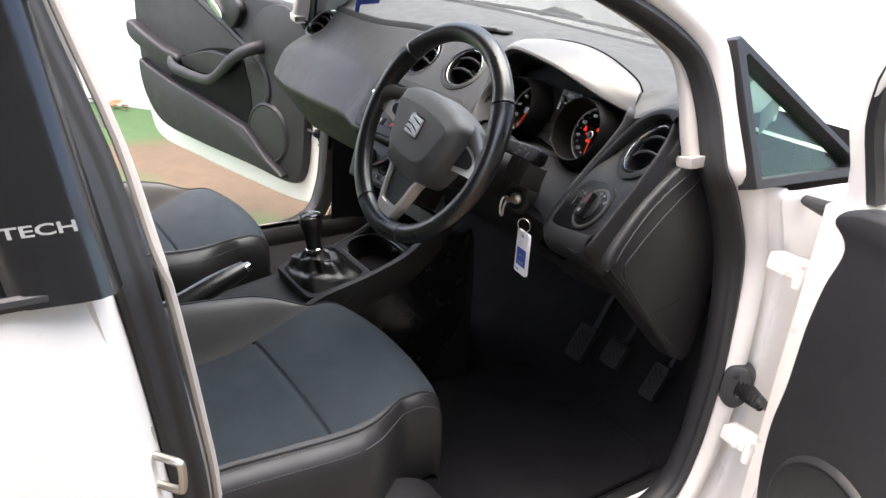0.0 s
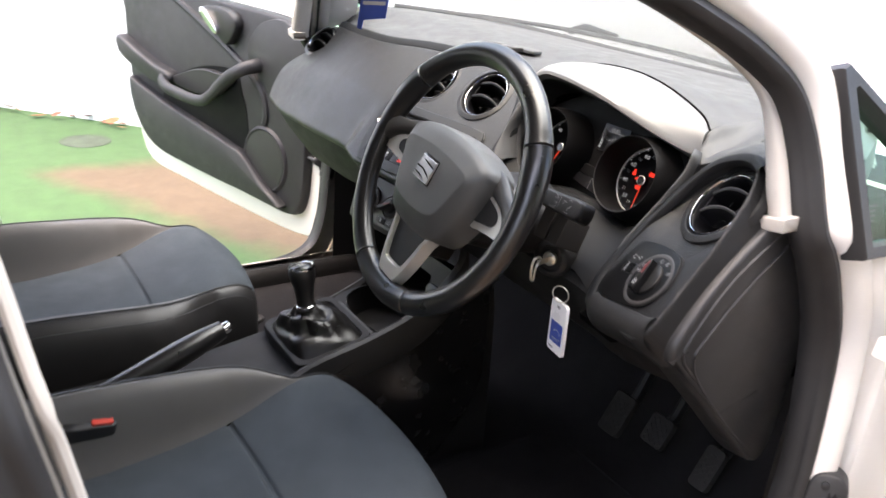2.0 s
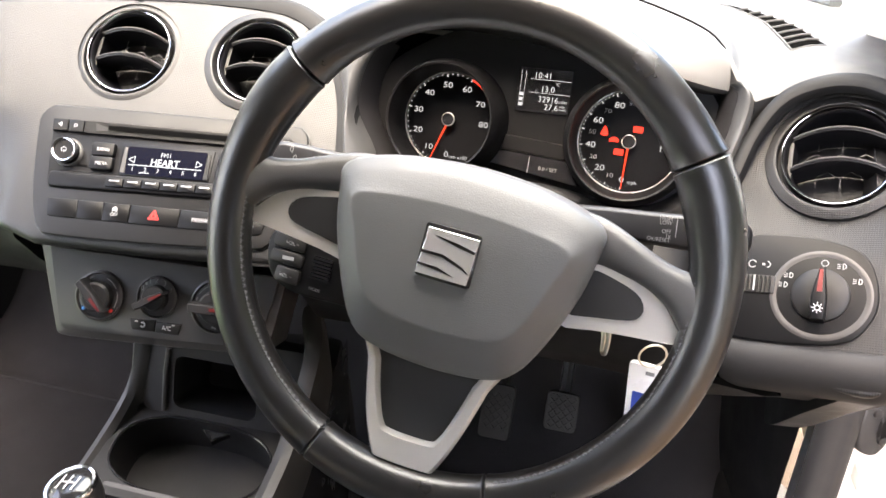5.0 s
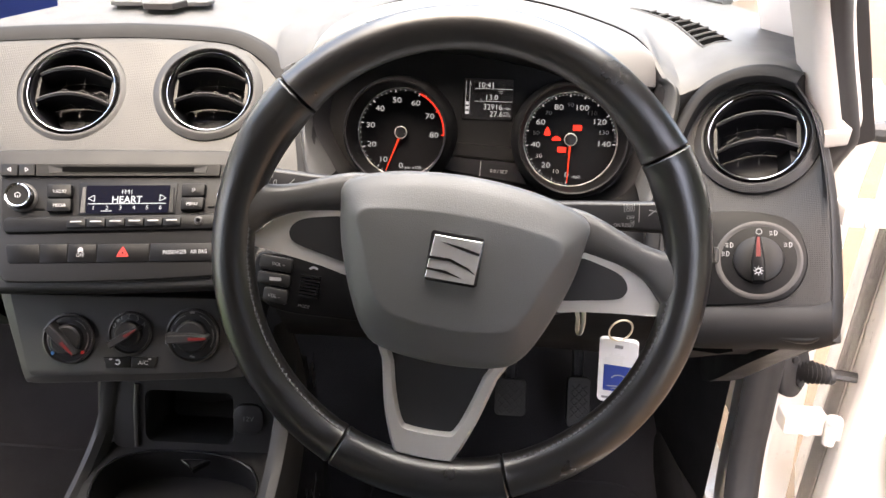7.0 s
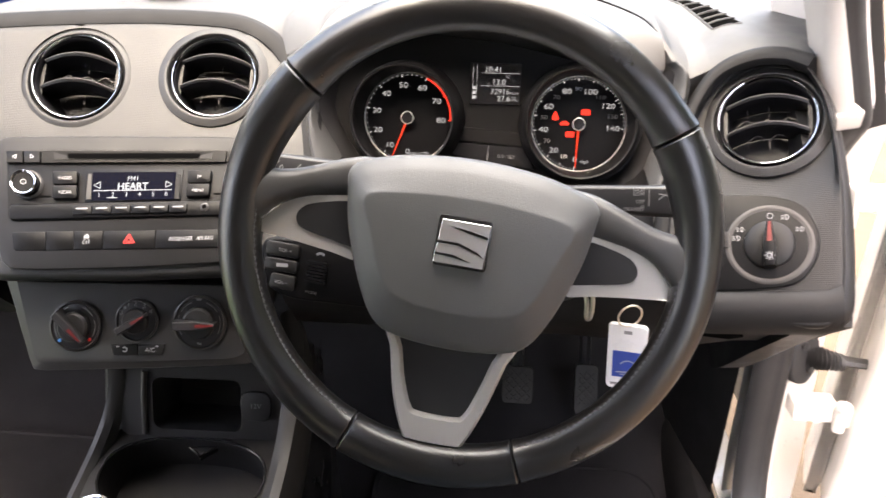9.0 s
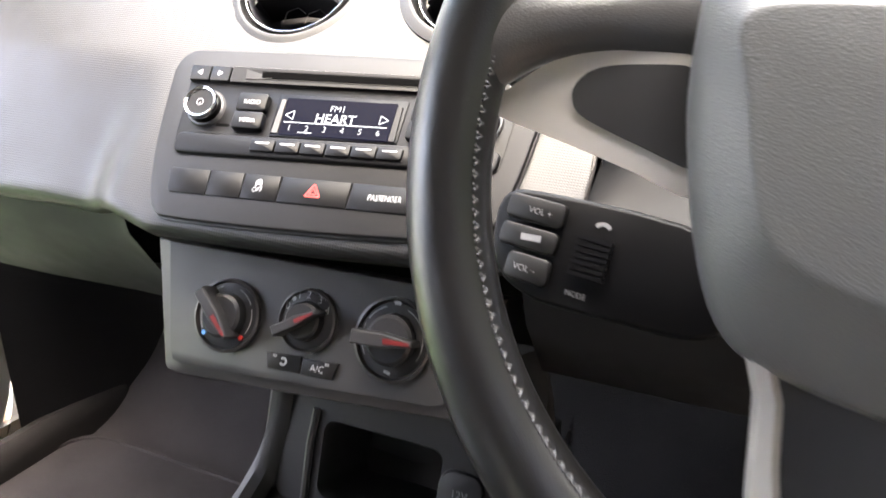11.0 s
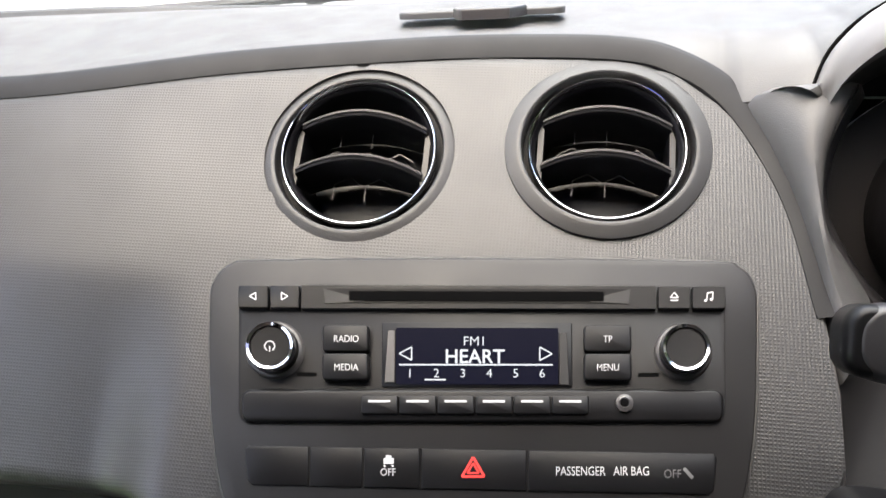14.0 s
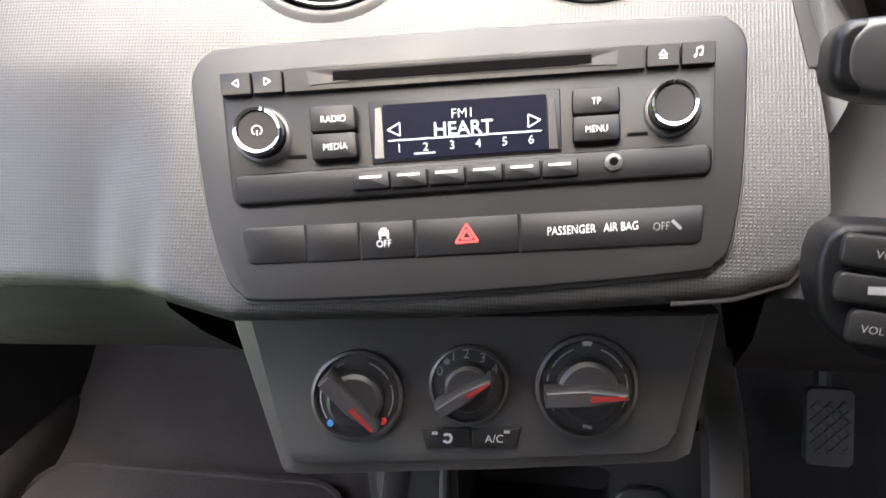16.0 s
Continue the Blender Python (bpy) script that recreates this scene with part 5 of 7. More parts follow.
    for k in range(13):
        t = k / 12
        y, z, w = 0.70 - 0.26 * t, 0.47 + 0.62 * t, 0.25 - 0.07 * t ** 2
        back.append([Vector((cx + w * math.cos(a), y - 0.03 + (0.07 - 0.02 * t) * math.sin(a) - 0.04, z)) for a in [2 * math.pi * i / 24 for i in range(24)]])
    part("backrest", grid(back, wrap_u=True, caps=True), VINYL, ob, "dark backrest")
    return ob


car_seat(0.3635, 0.0, "driver's seat in blue-grey cloth with dark leatherette bolsters and pale stitching")
car_seat(-0.387, -0.012, "passenger seat in blue-grey cloth with dark leatherette bolsters")

# ---- steering wheel ----
def steering_wheel():
    ob = thing("steering_wheel", (0.3655, 1.40, 0.90), "black leather three-spoke steering wheel with silver spokes, turned slightly", "steering wheel")
    R = 0.182

    def rim_at(a, r=None, c=0.0165):
        """A ring of the rim at the angle a (degrees)."""
        ca, sa = math.cos(radians(a)), math.sin(radians(a))
        rr = R
        flat = max(0.0, 1 - abs(((a + 90 + 180) % 360) - 180) / 26) ** 0.8
        cc = c * (1 + 0.18 * math.exp(-((abs((a - 90 + 180) % 360 - 180) - 62) / 15) ** 2) + 0.06 * flat)
        out = []
        for j in range(16):
            t = 2 * math.pi * j / 16
            rad = rr + cc * math.cos(t) * 1.05
            out.append(WHE(rad * ca, rad * sa, cc * 0.95 * math.sin(t)))
        return out

    spans = [("rim_top", 36.5, 143.5, 48), ("rim_side", 143.5 + 0.0, 247.2, 44), ("rim_bottom", 247.2, 292.4, 22), ("rim_side", 292.4, 396.5, 44)]
    for name, a0, a1, n in spans:
        rows = []
        for i in range(n + 1):
            rows.append(rim_at(a0 + (a1 - a0) * i / n))
        # the leather is drawn into a tight seam at each end
        for a, d in ((a0, 1), (a1, -1)):
            ends = [rim_at(a + d * da, c=0.0165 + dc) for da, dc in ((0.0, -0.0028), (0.12, -0.0014), (0.3, -0.0002), (0.6, 0.0005), (1.1, 0.0003))]
            rows = ends + rows[1:] if d > 0 else rows[:-1] + ends[::-1]
        part(name, grid(rows, wrap_u=True), LEATHER, ob)
    # cross-stitching along the inner edge of the side leather
    for a0, a1 in ((150, 247), (293, 390)):
        st = []
        a = a0
        while a < a1:
            for d0, d1 in ((0.0, 1.25), (1.25, 0.35)):
                st.append(sweep([WHE((R - 0.0158 + k * 0.0016) * math.cos(radians(a + da)), (R - 0.0158 + k * 0.0016) * math.sin(radians(a + da)), w) for da, w, k in ((d0, 0.0035, 0), (d1, 0.0095, 1))], 0.00065, 5))
            a += 1.7
        part("stitching", join(*st), STITCH, ob, "pale grey stitching")
    # centre pad: domed, with a raised inner field
    padp = [(-0.103, 0.045), (-0.09, 0.055), (-0.052, 0.065), (0.0, 0.069), (0.052, 0.065), (0.09, 0.055), (0.103, 0.045), (0.1025, 0.03), (0.097, -0.003), (0.082, -0.046), (0.066, -0.074), (0.045, -0.085), (0.0, -0.089), (-0.045, -0.085), (-0.066, -0.074), (-0.082, -0.046), (-0.097, -0.003), (-0.1025, 0.03)]
    out = flat_spline([(u * 0.97, v * 0.97) for u, v in padp], 4)[::-1]
    inn = flat_spline([(-0.080, 0.026), (-0.05, 0.034), (0.0, 0.037), (0.05, 0.034), (0.080, 0.026), (0.072, 0.0), (0.06, -0.032), (0.043, -0.048), (0.0, -0.053), (-0.043, -0.048), (-0.06, -0.032), (-0.072, 0.0)], 6)[::-1]
    n = len(out)
    # match the inner field to the outline by angle
    def ray_fit(poly, ang):
        best, val = None, 9
        for u, v in poly:
            d = abs((math.atan2(v, u) - ang + math.pi) % (2 * math.pi) - math.pi)
            if d < val:
                best, val = (u, v), d
        return best
    angs = [math.atan2(v, u) for u, v in out]
    innm = [ray_fit(flat_spline(inn, 6), a) for a in angs]
    PADM = surface("airbag_cover", (0.100, 0.102, 0.101), 0.45, spec=0.5, grain=0.28, cell=1150, depth=0.0004, leather=True)
    COVER = surface("spoke_blank_plastic", (0.020, 0.020, 0.0205), 0.45, spec=0.4, grain=0.12, cell=1800)
    ARMM = surface("worn_spoke_leather", (0.060, 0.059, 0.058), 0.36, spec=0.5, grain=0.2, cell=1300, leather=True)

    rings = []
    for k, w in ((1.0, -0.04), (1.0, -0.004), (0.985, 0.006), (0.955, 0.012)):
        rings.append([WHE(u * k, v * k, w) for u, v in out])
    for t in (0.35, 0.7, 0.93, 0.985):
        rings.append([WHE(u * 0.955 * (1 - t) + iu * t, v * 0.955 * (1 - t) + iv * t, 0.012 + 0.014 * t ** 0.85) for (u, v), (iu, iv) in zip(out, innm)])
    for k, w in ((0.985, 0.0262), (0.955, 0.0263), (0.7, 0.0270), (0.3, 0.0276)):
        rings.append([WHE(u * k, v * k, w) for u, v in innm])
    g = grid(rings, wrap_u=True)
    g[1].append(tuple(range((len(rings) - 1) * n, len(rings) * n)))
    pad = part("airbag_pad", g, PADM, ob, "grained black airbag cover", sharp=70)
    # the emblem: a slashed chrome tile
    well = rrect(-0.0215, -0.0165, 0.0195, 0.0225, 0.003)
    part("emblem_seat", slab(WHE, well, 0.02, 0.0285, 0.0006), GLOSS, pad)
    def strip(pts):
        return slab(WHE, [(u, v + 0.002) for u, v in pts], 0.026, 0.0315, 0.0008, 2)
    tile = part("emblem_tile", strip([(u / 1000, v / 1000) for u, v in ((-18.5, 17.5), (-20.8, -16), (17, -16), (18.5, 17.5))]), EMBLEM, pad, "bright metal emblem tile")
    for cut in (((-13, 13.0), (3, 9.0), (17.6, 6.6), (17.5, 8.6), (4, 11.2)), ((-19.8, 1.0), (-4, 1.2), (11, -3.8), (17, -8.2), (11, -5.6), (-4, -1.0), (-19.9, -1.0)), ((-20.3, -8.2), (-6, -8.4), (7, -12.6), (-6, -10.6), (-20.4, -9.8))):
        part("emblem_slash", slab(WHE, [(u / 1000, v / 1000 + 0.002) for u, v in cut], 0.030, 0.0319), GLOSS, tile, "dark slash across the emblem")
    # spokes: silver blades with a black blank, and the leather that runs over them into the rim
    for s in (-1, 1):
        def laid(pts, turn=True):
            pts = [(u * s, v) for u, v in pts]
            return pts if s > 0 else pts[::-1]

        def sunk(u, v, w):
            return WHE(u, v, w - 0.005 - 0.16 * max(0.0, 0.166 - abs(u)))
        sp = flat_spline([(0.084, -0.0275), (0.088, 0.0), (0.095, 0.019), (0.118, 0.0175), (0.139, 0.0125), (0.1515, 0.0045), (0.1615, -0.0065), (0.168, -0.0135), (0.164, -0.0165), (0.134, -0.0205), (0.108, -0.0245)], 3)
        spoke = part("side_spoke", slab(sunk, laid(sp), -0.012, 0.002, 0.003, 3), SATIN, ob, "satin silver spoke trim")
        ip = flat_spline([(0.086, -0.0185), (0.090, 0.0), (0.096, 0.0155), (0.115, 0.0135), (0.131, 0.0085), (0.1375, 0.001), (0.1365, -0.006), (0.130, -0.0105), (0.108, -0.0155)], 3)
        part("spoke_insert", slab(sunk, laid(ip), -0.004, 0.0032, 0.0015, 2), COVER, spoke, "black blank button")
        # leather web: from the pad's shoulder out into the rim
        rows = []
        for u, top, low, w in ((0.080, 0.056, 0.014, -0.022), (0.095, 0.0545, 0.018, -0.020), (0.110, 0.0500, 0.019, -0.0165), (0.126, 0.0435, 0.0170, -0.012), (0.142, 0.0375, 0.012, -0.0075), (0.156, 0.0345, 0.0035, -0.003), (0.166, 0.0350, -0.0075, 0.001), (0.176, 0.037, -0.014, 0.003)):
            mid, half = (top + low) / 2, (top - low) / 2
            rows.append([WHE(s * u, mid + half * math.cos(a), w + 0.0095 * math.sin(a) * (1 if math.sin(a) > 0 else 1.4)) for a in [2 * math.pi * j / 18 for j in range(18)]])
        g = grid([list(c) for c in zip(*[spline(list(c), 4) for c in zip(*rows)])], wrap_u=True)
        part("spoke_arm", g, ARMM, ob, "leather-covered spoke")
    low = flat_spline([(-0.056, -0.05), (-0.046, -0.09), (-0.0375, -0.13), (-0.026, -0.16), (-0.018, -0.165), (0.018, -0.165), (0.026, -0.16), (0.038, -0.13), (0.049, -0.09), (0.060, -0.05)], 4)
    hole = flat_spline([(-0.046, -0.05), (-0.036, -0.09), (-0.030, -0.115), (-0.022, -0.136), (-0.014, -0.1405), (0.014, -0.1405), (0.022, -0.136), (0.030, -0.115), (0.037, -0.09), (0.048, -0.05)], 4)
    spoke = part("lower_spoke", frame_plate(WHE, low, hole, -0.012, 0.007, 0.005, 0.004), SATIN, ob, "satin silver lower spoke trim")
    part("spoke_insert", slab(WHE, inset(hole, -0.002), -0.012, 0.0015, 0.002, 2), COVER, spoke, "dark spoke filler")
    back = [WHE(u, v, -0.03) for u, v in ((0, -0.16), (0, -0.1), (0, 0))]
    part("hub", turned(WHE, 0, 0, [(0.045, -0.075), (0.05, -0.045), (0.055, -0.025), (0.05, 0.0)], 28), BLACK, ob)
    # column cover behind the wheel
    col = [Vector((0.3655, 1.385 + 0.022 * k, 0.868 - 0.004 * k)) for k in range(7)]
    cc = thing("steering_column", (0.3655, 1.50, 0.84), "black steering column cover with stalks and ignition lock", "steering column")
    part("column_cover", sweep(col, [0.066, 0.072, 0.077, 0.08, 0.082, 0.083, 0.083], 20, flat=0.72), BLACK, cc)
    return cc


column = steering_wheel()

# ---- centre console ----
RAIL = surface("console_rail_plastic", (0.022, 0.0212, 0.021), 0.45, spec=0.28, grain=0.15, cell=2000, var=0.06)
console = thing("centre_console", (0.02, 1.3, 0.24), "black plastic centre console with storage tray and cup holders", "console")


def centre_console():
    # tunnel under everything
    rows = []
    for y, z, hw in ((0.3, 0.40, 0.12), (0.8, 0.42, 0.125), (1.1, 0.455, 0.13), (1.3, 0.485, 0.135), (1.40, 0.47, 0.138), (1.45, 0.448, 0.14), (1.53, 0.455, 0.143), (1.58, 0.52, 0.146), (1.64, 0.60, 0.15)):
        left = hw - 0.038 * smooth_step((y - 0.95) / 0.15) * smooth_step((1.62 - y) / 0.12)
        rows.append([Vector((0.025 + (s * left * k if s < 0 else hw * 0.85 * k), y, zz)) for s, k, zz in ((-1, 1.2, 0.23), (-1, 1.1, z - 0.10), (-1, 1.0, z - 0.02), (-1, 0.9, z), (0, 0, z - 0.01), (1, 0.9, z), (1, 1.0, z - 0.02), (1, 1.1, z - 0.10), (1, 1.2, 0.23))])
    part("tunnel", grid([spline(r, 3) for r in rows]), TUNNEL, console, "black tunnel cover")
    # two side rails sweeping up to the dashboard
    def rail(line, s, wide, deep):
        rows = []
        for p in line:
            rows.append([p + Vector((-s * wide, 0, -0.02)), p + Vector((-s * wide * 0.8, 0, -0.002)), p + Vector((-s * wide * 0.3, 0, 0.004)), p + Vector((s * wide * 0.2, 0, 0.002)), p + Vector((s * 0.012, 0, -0.03)), p + Vector((s * 0.014, 0, -deep))])
        part("side_rail", grid(rows), RAIL, console, "grey side rail of the console")
    rail(spline([(0.155, 1.17, 0.475), (0.155, 1.25, 0.515), (0.159, 1.36, 0.545), (0.163, 1.46, 0.585), (0.163, 1.54, 0.655), (0.155, 1.56, 0.70)], 6), 1, 0.02, 0.06)
    rail(spline([(-0.136, 1.15, 0.36), (-0.130, 1.2, 0.388), (-0.115, 1.3, 0.444), (-0.10, 1.4, 0.50), (-0.086, 1.48, 0.545), (-0.076, 1.515, 0.585), (-0.07, 1.53, 0.64), (-0.07, 1.545, 0.69)], 6), -1, 0.014, 0.12)
    # glossy bulging side of the console towards the driver
    rows = []
    for i in range(31):
        y = 1.02 + 0.60 * i / 30
        top = 0.40 + 0.22 * (i / 30)
        k = math.sin(math.pi * min(1.0, i / 26))
        rows.append([Vector((0.168 + 0.012 * k * math.sin(math.pi * t * 0.8) + 0.024 * math.exp(-((y - 1.47) / 0.07) ** 2 - ((top + (0.245 - top) * t - 0.405) / 0.06) ** 2), y, top + (0.245 - top) * t)) for t in [j / 16 for j in range(17)]])
    part("console_side", grid(rows), GLOSSIDE, console, "glossy black side of the console")
    # wall with the storage hole and the power socket
    f = facing((0.035, 1.525, 0.592), (0.02, -0.93, 0.32))
    outer = rrect(-0.10, -0.055, 0.125, 0.055, 0.012)
    hole = rrect(-0.057, -0.043, 0.052, 0.022, 0.010)
    part("tray_surround", frame_plate(f, outer, hole, -0.03, 0.0, 0.002), BLACK, console, "dark surround of the storage tray")
    part("edge_strip", sweep([f(-0.068, -0.05, 0.002), f(-0.068, 0.0, 0.003), f(-0.066, 0.03, 0.002)], 0.0035, 8), BEZEL, console, "grey edge beside the storage tray")
    rows = [[f(u * k, v * k, w) for u, v in inset(hole, -0.001)] for k, w in ((1, 0), (1, -0.04), (0.97, -0.09))]
    g = grid(rows, wrap_u=True)
    g[1].append(tuple(range(2 * len(hole), 3 * len(hole))))
    part("storage_tray", g, BLACK, console, "deep black storage tray")
    sock = part("power_socket", slab(f, rrect(0.053, -0.027, 0.091, 0.011, 0.013), -0.002, 0.005, 0.003, 3), BLACK, console, "rounded capped power socket")
    part("lettering", words("12V", 0.009, f, 0.072, -0.006, 0.0056), GREY_INK, sock)
    # cup holder well in front of the gear lever
    top = Plane((0.03, 1.44, 0.525), (1, 0, 0), (0, 1, 0.25), (0, -0.25, 1))
    plate = rrect(-0.112, -0.05, 0.115, 0.08, 0.03, 14)
    well = [(0.100 * math.copysign(abs(math.cos(a)) ** 0.8, math.cos(a)), 0.015 + 0.052 * math.copysign(abs(math.sin(a)) ** 0.8, math.sin(a))) for a in [2 * math.pi * i / 60 for i in range(60)]]
    part("cup_plate", frame_plate(top, plate, well, -0.02, 0.0, 0.003), TUNNEL, console)
    rows = [[top(u * k, 0.015 + (v - 0.015) * k, w) for u, v in inset(well, -0.001)] for k, w in ((1, -0.001), (0.98, -0.03), (0.95, -0.055))]
    g = grid(rows, wrap_u=True)
    g[1].append(tuple(range(2 * len(well), 3 * len(well))))
    part("cup_holder", g, TUNNEL, console, "black double cup holder well")
    part("lip", sweep([top(u, v, 0.001) for u, v in well[::2]] + [top(*well[0], 0.001)], 0.0016, 6), GLOSS, console, "shiny lip of the cup holder")
    tab = [(-0.004, 0.056), (0.03, 0.058), (0.018, 0.049), (0.013, 0.043), (0.008, 0.049)]
    part("tab", slab(top, tab, -0.01, -0.002, 0.002, 2), TUNNEL, console, "small triangular tab")
    part("tab_edge", sweep([top(u, v, -0.001) for u, v in tab + tab[:1]], 0.0009, 6), GLOSS, console, "shiny edge of the tab")
    # strip with small slots between the boot frame and the cup holder
    part("slotted_strip", slab(top, rrect(-0.08, -0.052, 0.085, -0.036, 0.004), -0.01, 0.004, 0.002, 2), BEZEL, console)
    part("slots", join(*[slab(top, rrect(u, -0.049, u + 0.014, -0.046, 0.001), 0.002, 0.0046) for u in (-0.06, -0.03, 0.0, 0.03, 0.06)]), VOID, console)


centre_console()


def gear_lever():
    ob = thing("gear_lever", (0.03, 1.29, 0.50), "black gear lever with a leather boot and chrome-ringed knob", "gear lever")
    top = Plane((0.028, 1.315, 0.505), (1, 0, 0), Vector((0, 1, 0.22)), Vector((0, -0.22, 1)))
    outer = rrect(-0.095, -0.075, 0.095, 0.08, 0.022)
    inner = rrect(-0.08, -0.06, 0.08, 0.066, 0.018)
    part("boot_frame", frame_plate(top, outer, inner, -0.015, 0.008, 0.004), TUNNEL, ob, "black frame of the boot")
    rings = []
    n = 44
    for k in range(13):
        t = k / 12
        row = []
        for i in range(n):
            a = 2 * math.pi * i / n
            sq = 1 / max(abs(math.cos(a)), abs(math.sin(a))) ** 0.8
            r = 0.070 * sq * (1 - t) ** 1.25 + 0.016
            r *= 1 + 0.10 * math.sin(a * 5 + 2.5 * t) * math.sin(math.pi * t) + 0.05 * math.sin(a * 9 - 5 * t) * math.sin(math.pi * t)
            fold = 0.006 * math.sin(t * 14 + 2 * math.sin(a * 2)) * math.sin(math.pi * t)
            row.append(top(r * math.cos(a), r * 0.82 * math.sin(a) - 0.012 * t, 0.004 + 0.066 * t ** 0.85 + fold))
        rings.append(row)
    part("boot", grid(rings, wrap_u=True), BOOT, ob, "creased black leather boot")
    st = Plane((0.035, 1.292, 0.565), (1, 0, 0.14), (0, 1, 0.1), (-0.14, -0.08, 1))
    part("collar", turned(st, 0, 0, [(0.017, 0.0), (0.0185, 0.003), (0.0185, 0.008), (0.0165, 0.010)], 28, cap=False), CHROME, ob, "chrome collar")
    knob = part("knob", turned(st, 0, 0, [(0.016, 0.008), (0.0165, 0.025), (0.019, 0.045), (0.0235, 0.062), (0.0245, 0.074), (0.0225, 0.083)], 32), LEATHER, ob, "black knob")
    part("knob_ring", turned(st, 0, 0, [(0.0238, 0.0805), (0.0242, 0.084), (0.0228, 0.0865), (0.0205, 0.086)], 36, cap=False), CHROME, knob, "chrome ring")
    part("knob_cap", turned(st, 0, 0, [(0.0208, 0.084), (0.018, 0.087), (0.010, 0.0885)], 32), GLOSS, knob, "gloss cap with the shift pattern")
    marks = [bar(st, u, -0.008, u, 0.008, 0.0016, 0.0895) for u in (-0.008, 0, 0.008)] + [bar(st, -0.008, 0, 0.008, 0, 0.0016, 0.0896)]
    part("shift_pattern", join(*marks), WHITE_INK, knob)


gear_lever()


def handbrake():
    ob = thing("handbrake", (0.03, 0.95, 0.45), "black leather handbrake lever with a chrome button", "handbrake")
    line = spline([(0.05, 0.80, 0.44), (0.05, 0.90, 0.475), (0.035, 1.0, 0.502), (0.02, 1.08, 0.525), (0.008, 1.14, 0.541)], 6)
    part("grip", sweep(line, [0.016 + 0.006 * math.sin(math.pi * (i / 24) ** 1.4) for i in range(25)], 14, flat=1.1), LEATHER, ob)
    d = (line[-1] - line[-2]).normalized()
    part("button", sweep([line[-1] - d * 0.002, line[-1] + d * 0.008, line[-1] + d * 0.014, line[-1] + d * 0.016], [0.0105, 0.0105, 0.010, 0.007], 16), CHROME, ob, "chrome push button")
    part("gaiter", sweep([(0.05, 0.74, 0.40), (0.05, 0.80, 0.435), (0.048, 0.87, 0.462)], [0.05, 0.038, 0.022], 14), VINYL, ob, "leatherette gaiter")
    b = thing("seat_belt_buckle", (0.14, 0.89, 0.48), "seat belt buckle with a red release button", "buckle")
    f = facing((0.140, 0.885, 0.505), (0.15, 0.15, 1))
    part("body", slab(f, rrect(-0.023, -0.034, 0.023, 0.042, 0.007), -0.08, 0.006, 0.005, 3), BLACK, b)
    part("release_button", slab(f, rrect(-0.019, 0.006, 0.019, 0.037, 0.003), 0.0, 0.010, 0.002, 2), RED_PLASTIC, b, "red button")


handbrake()

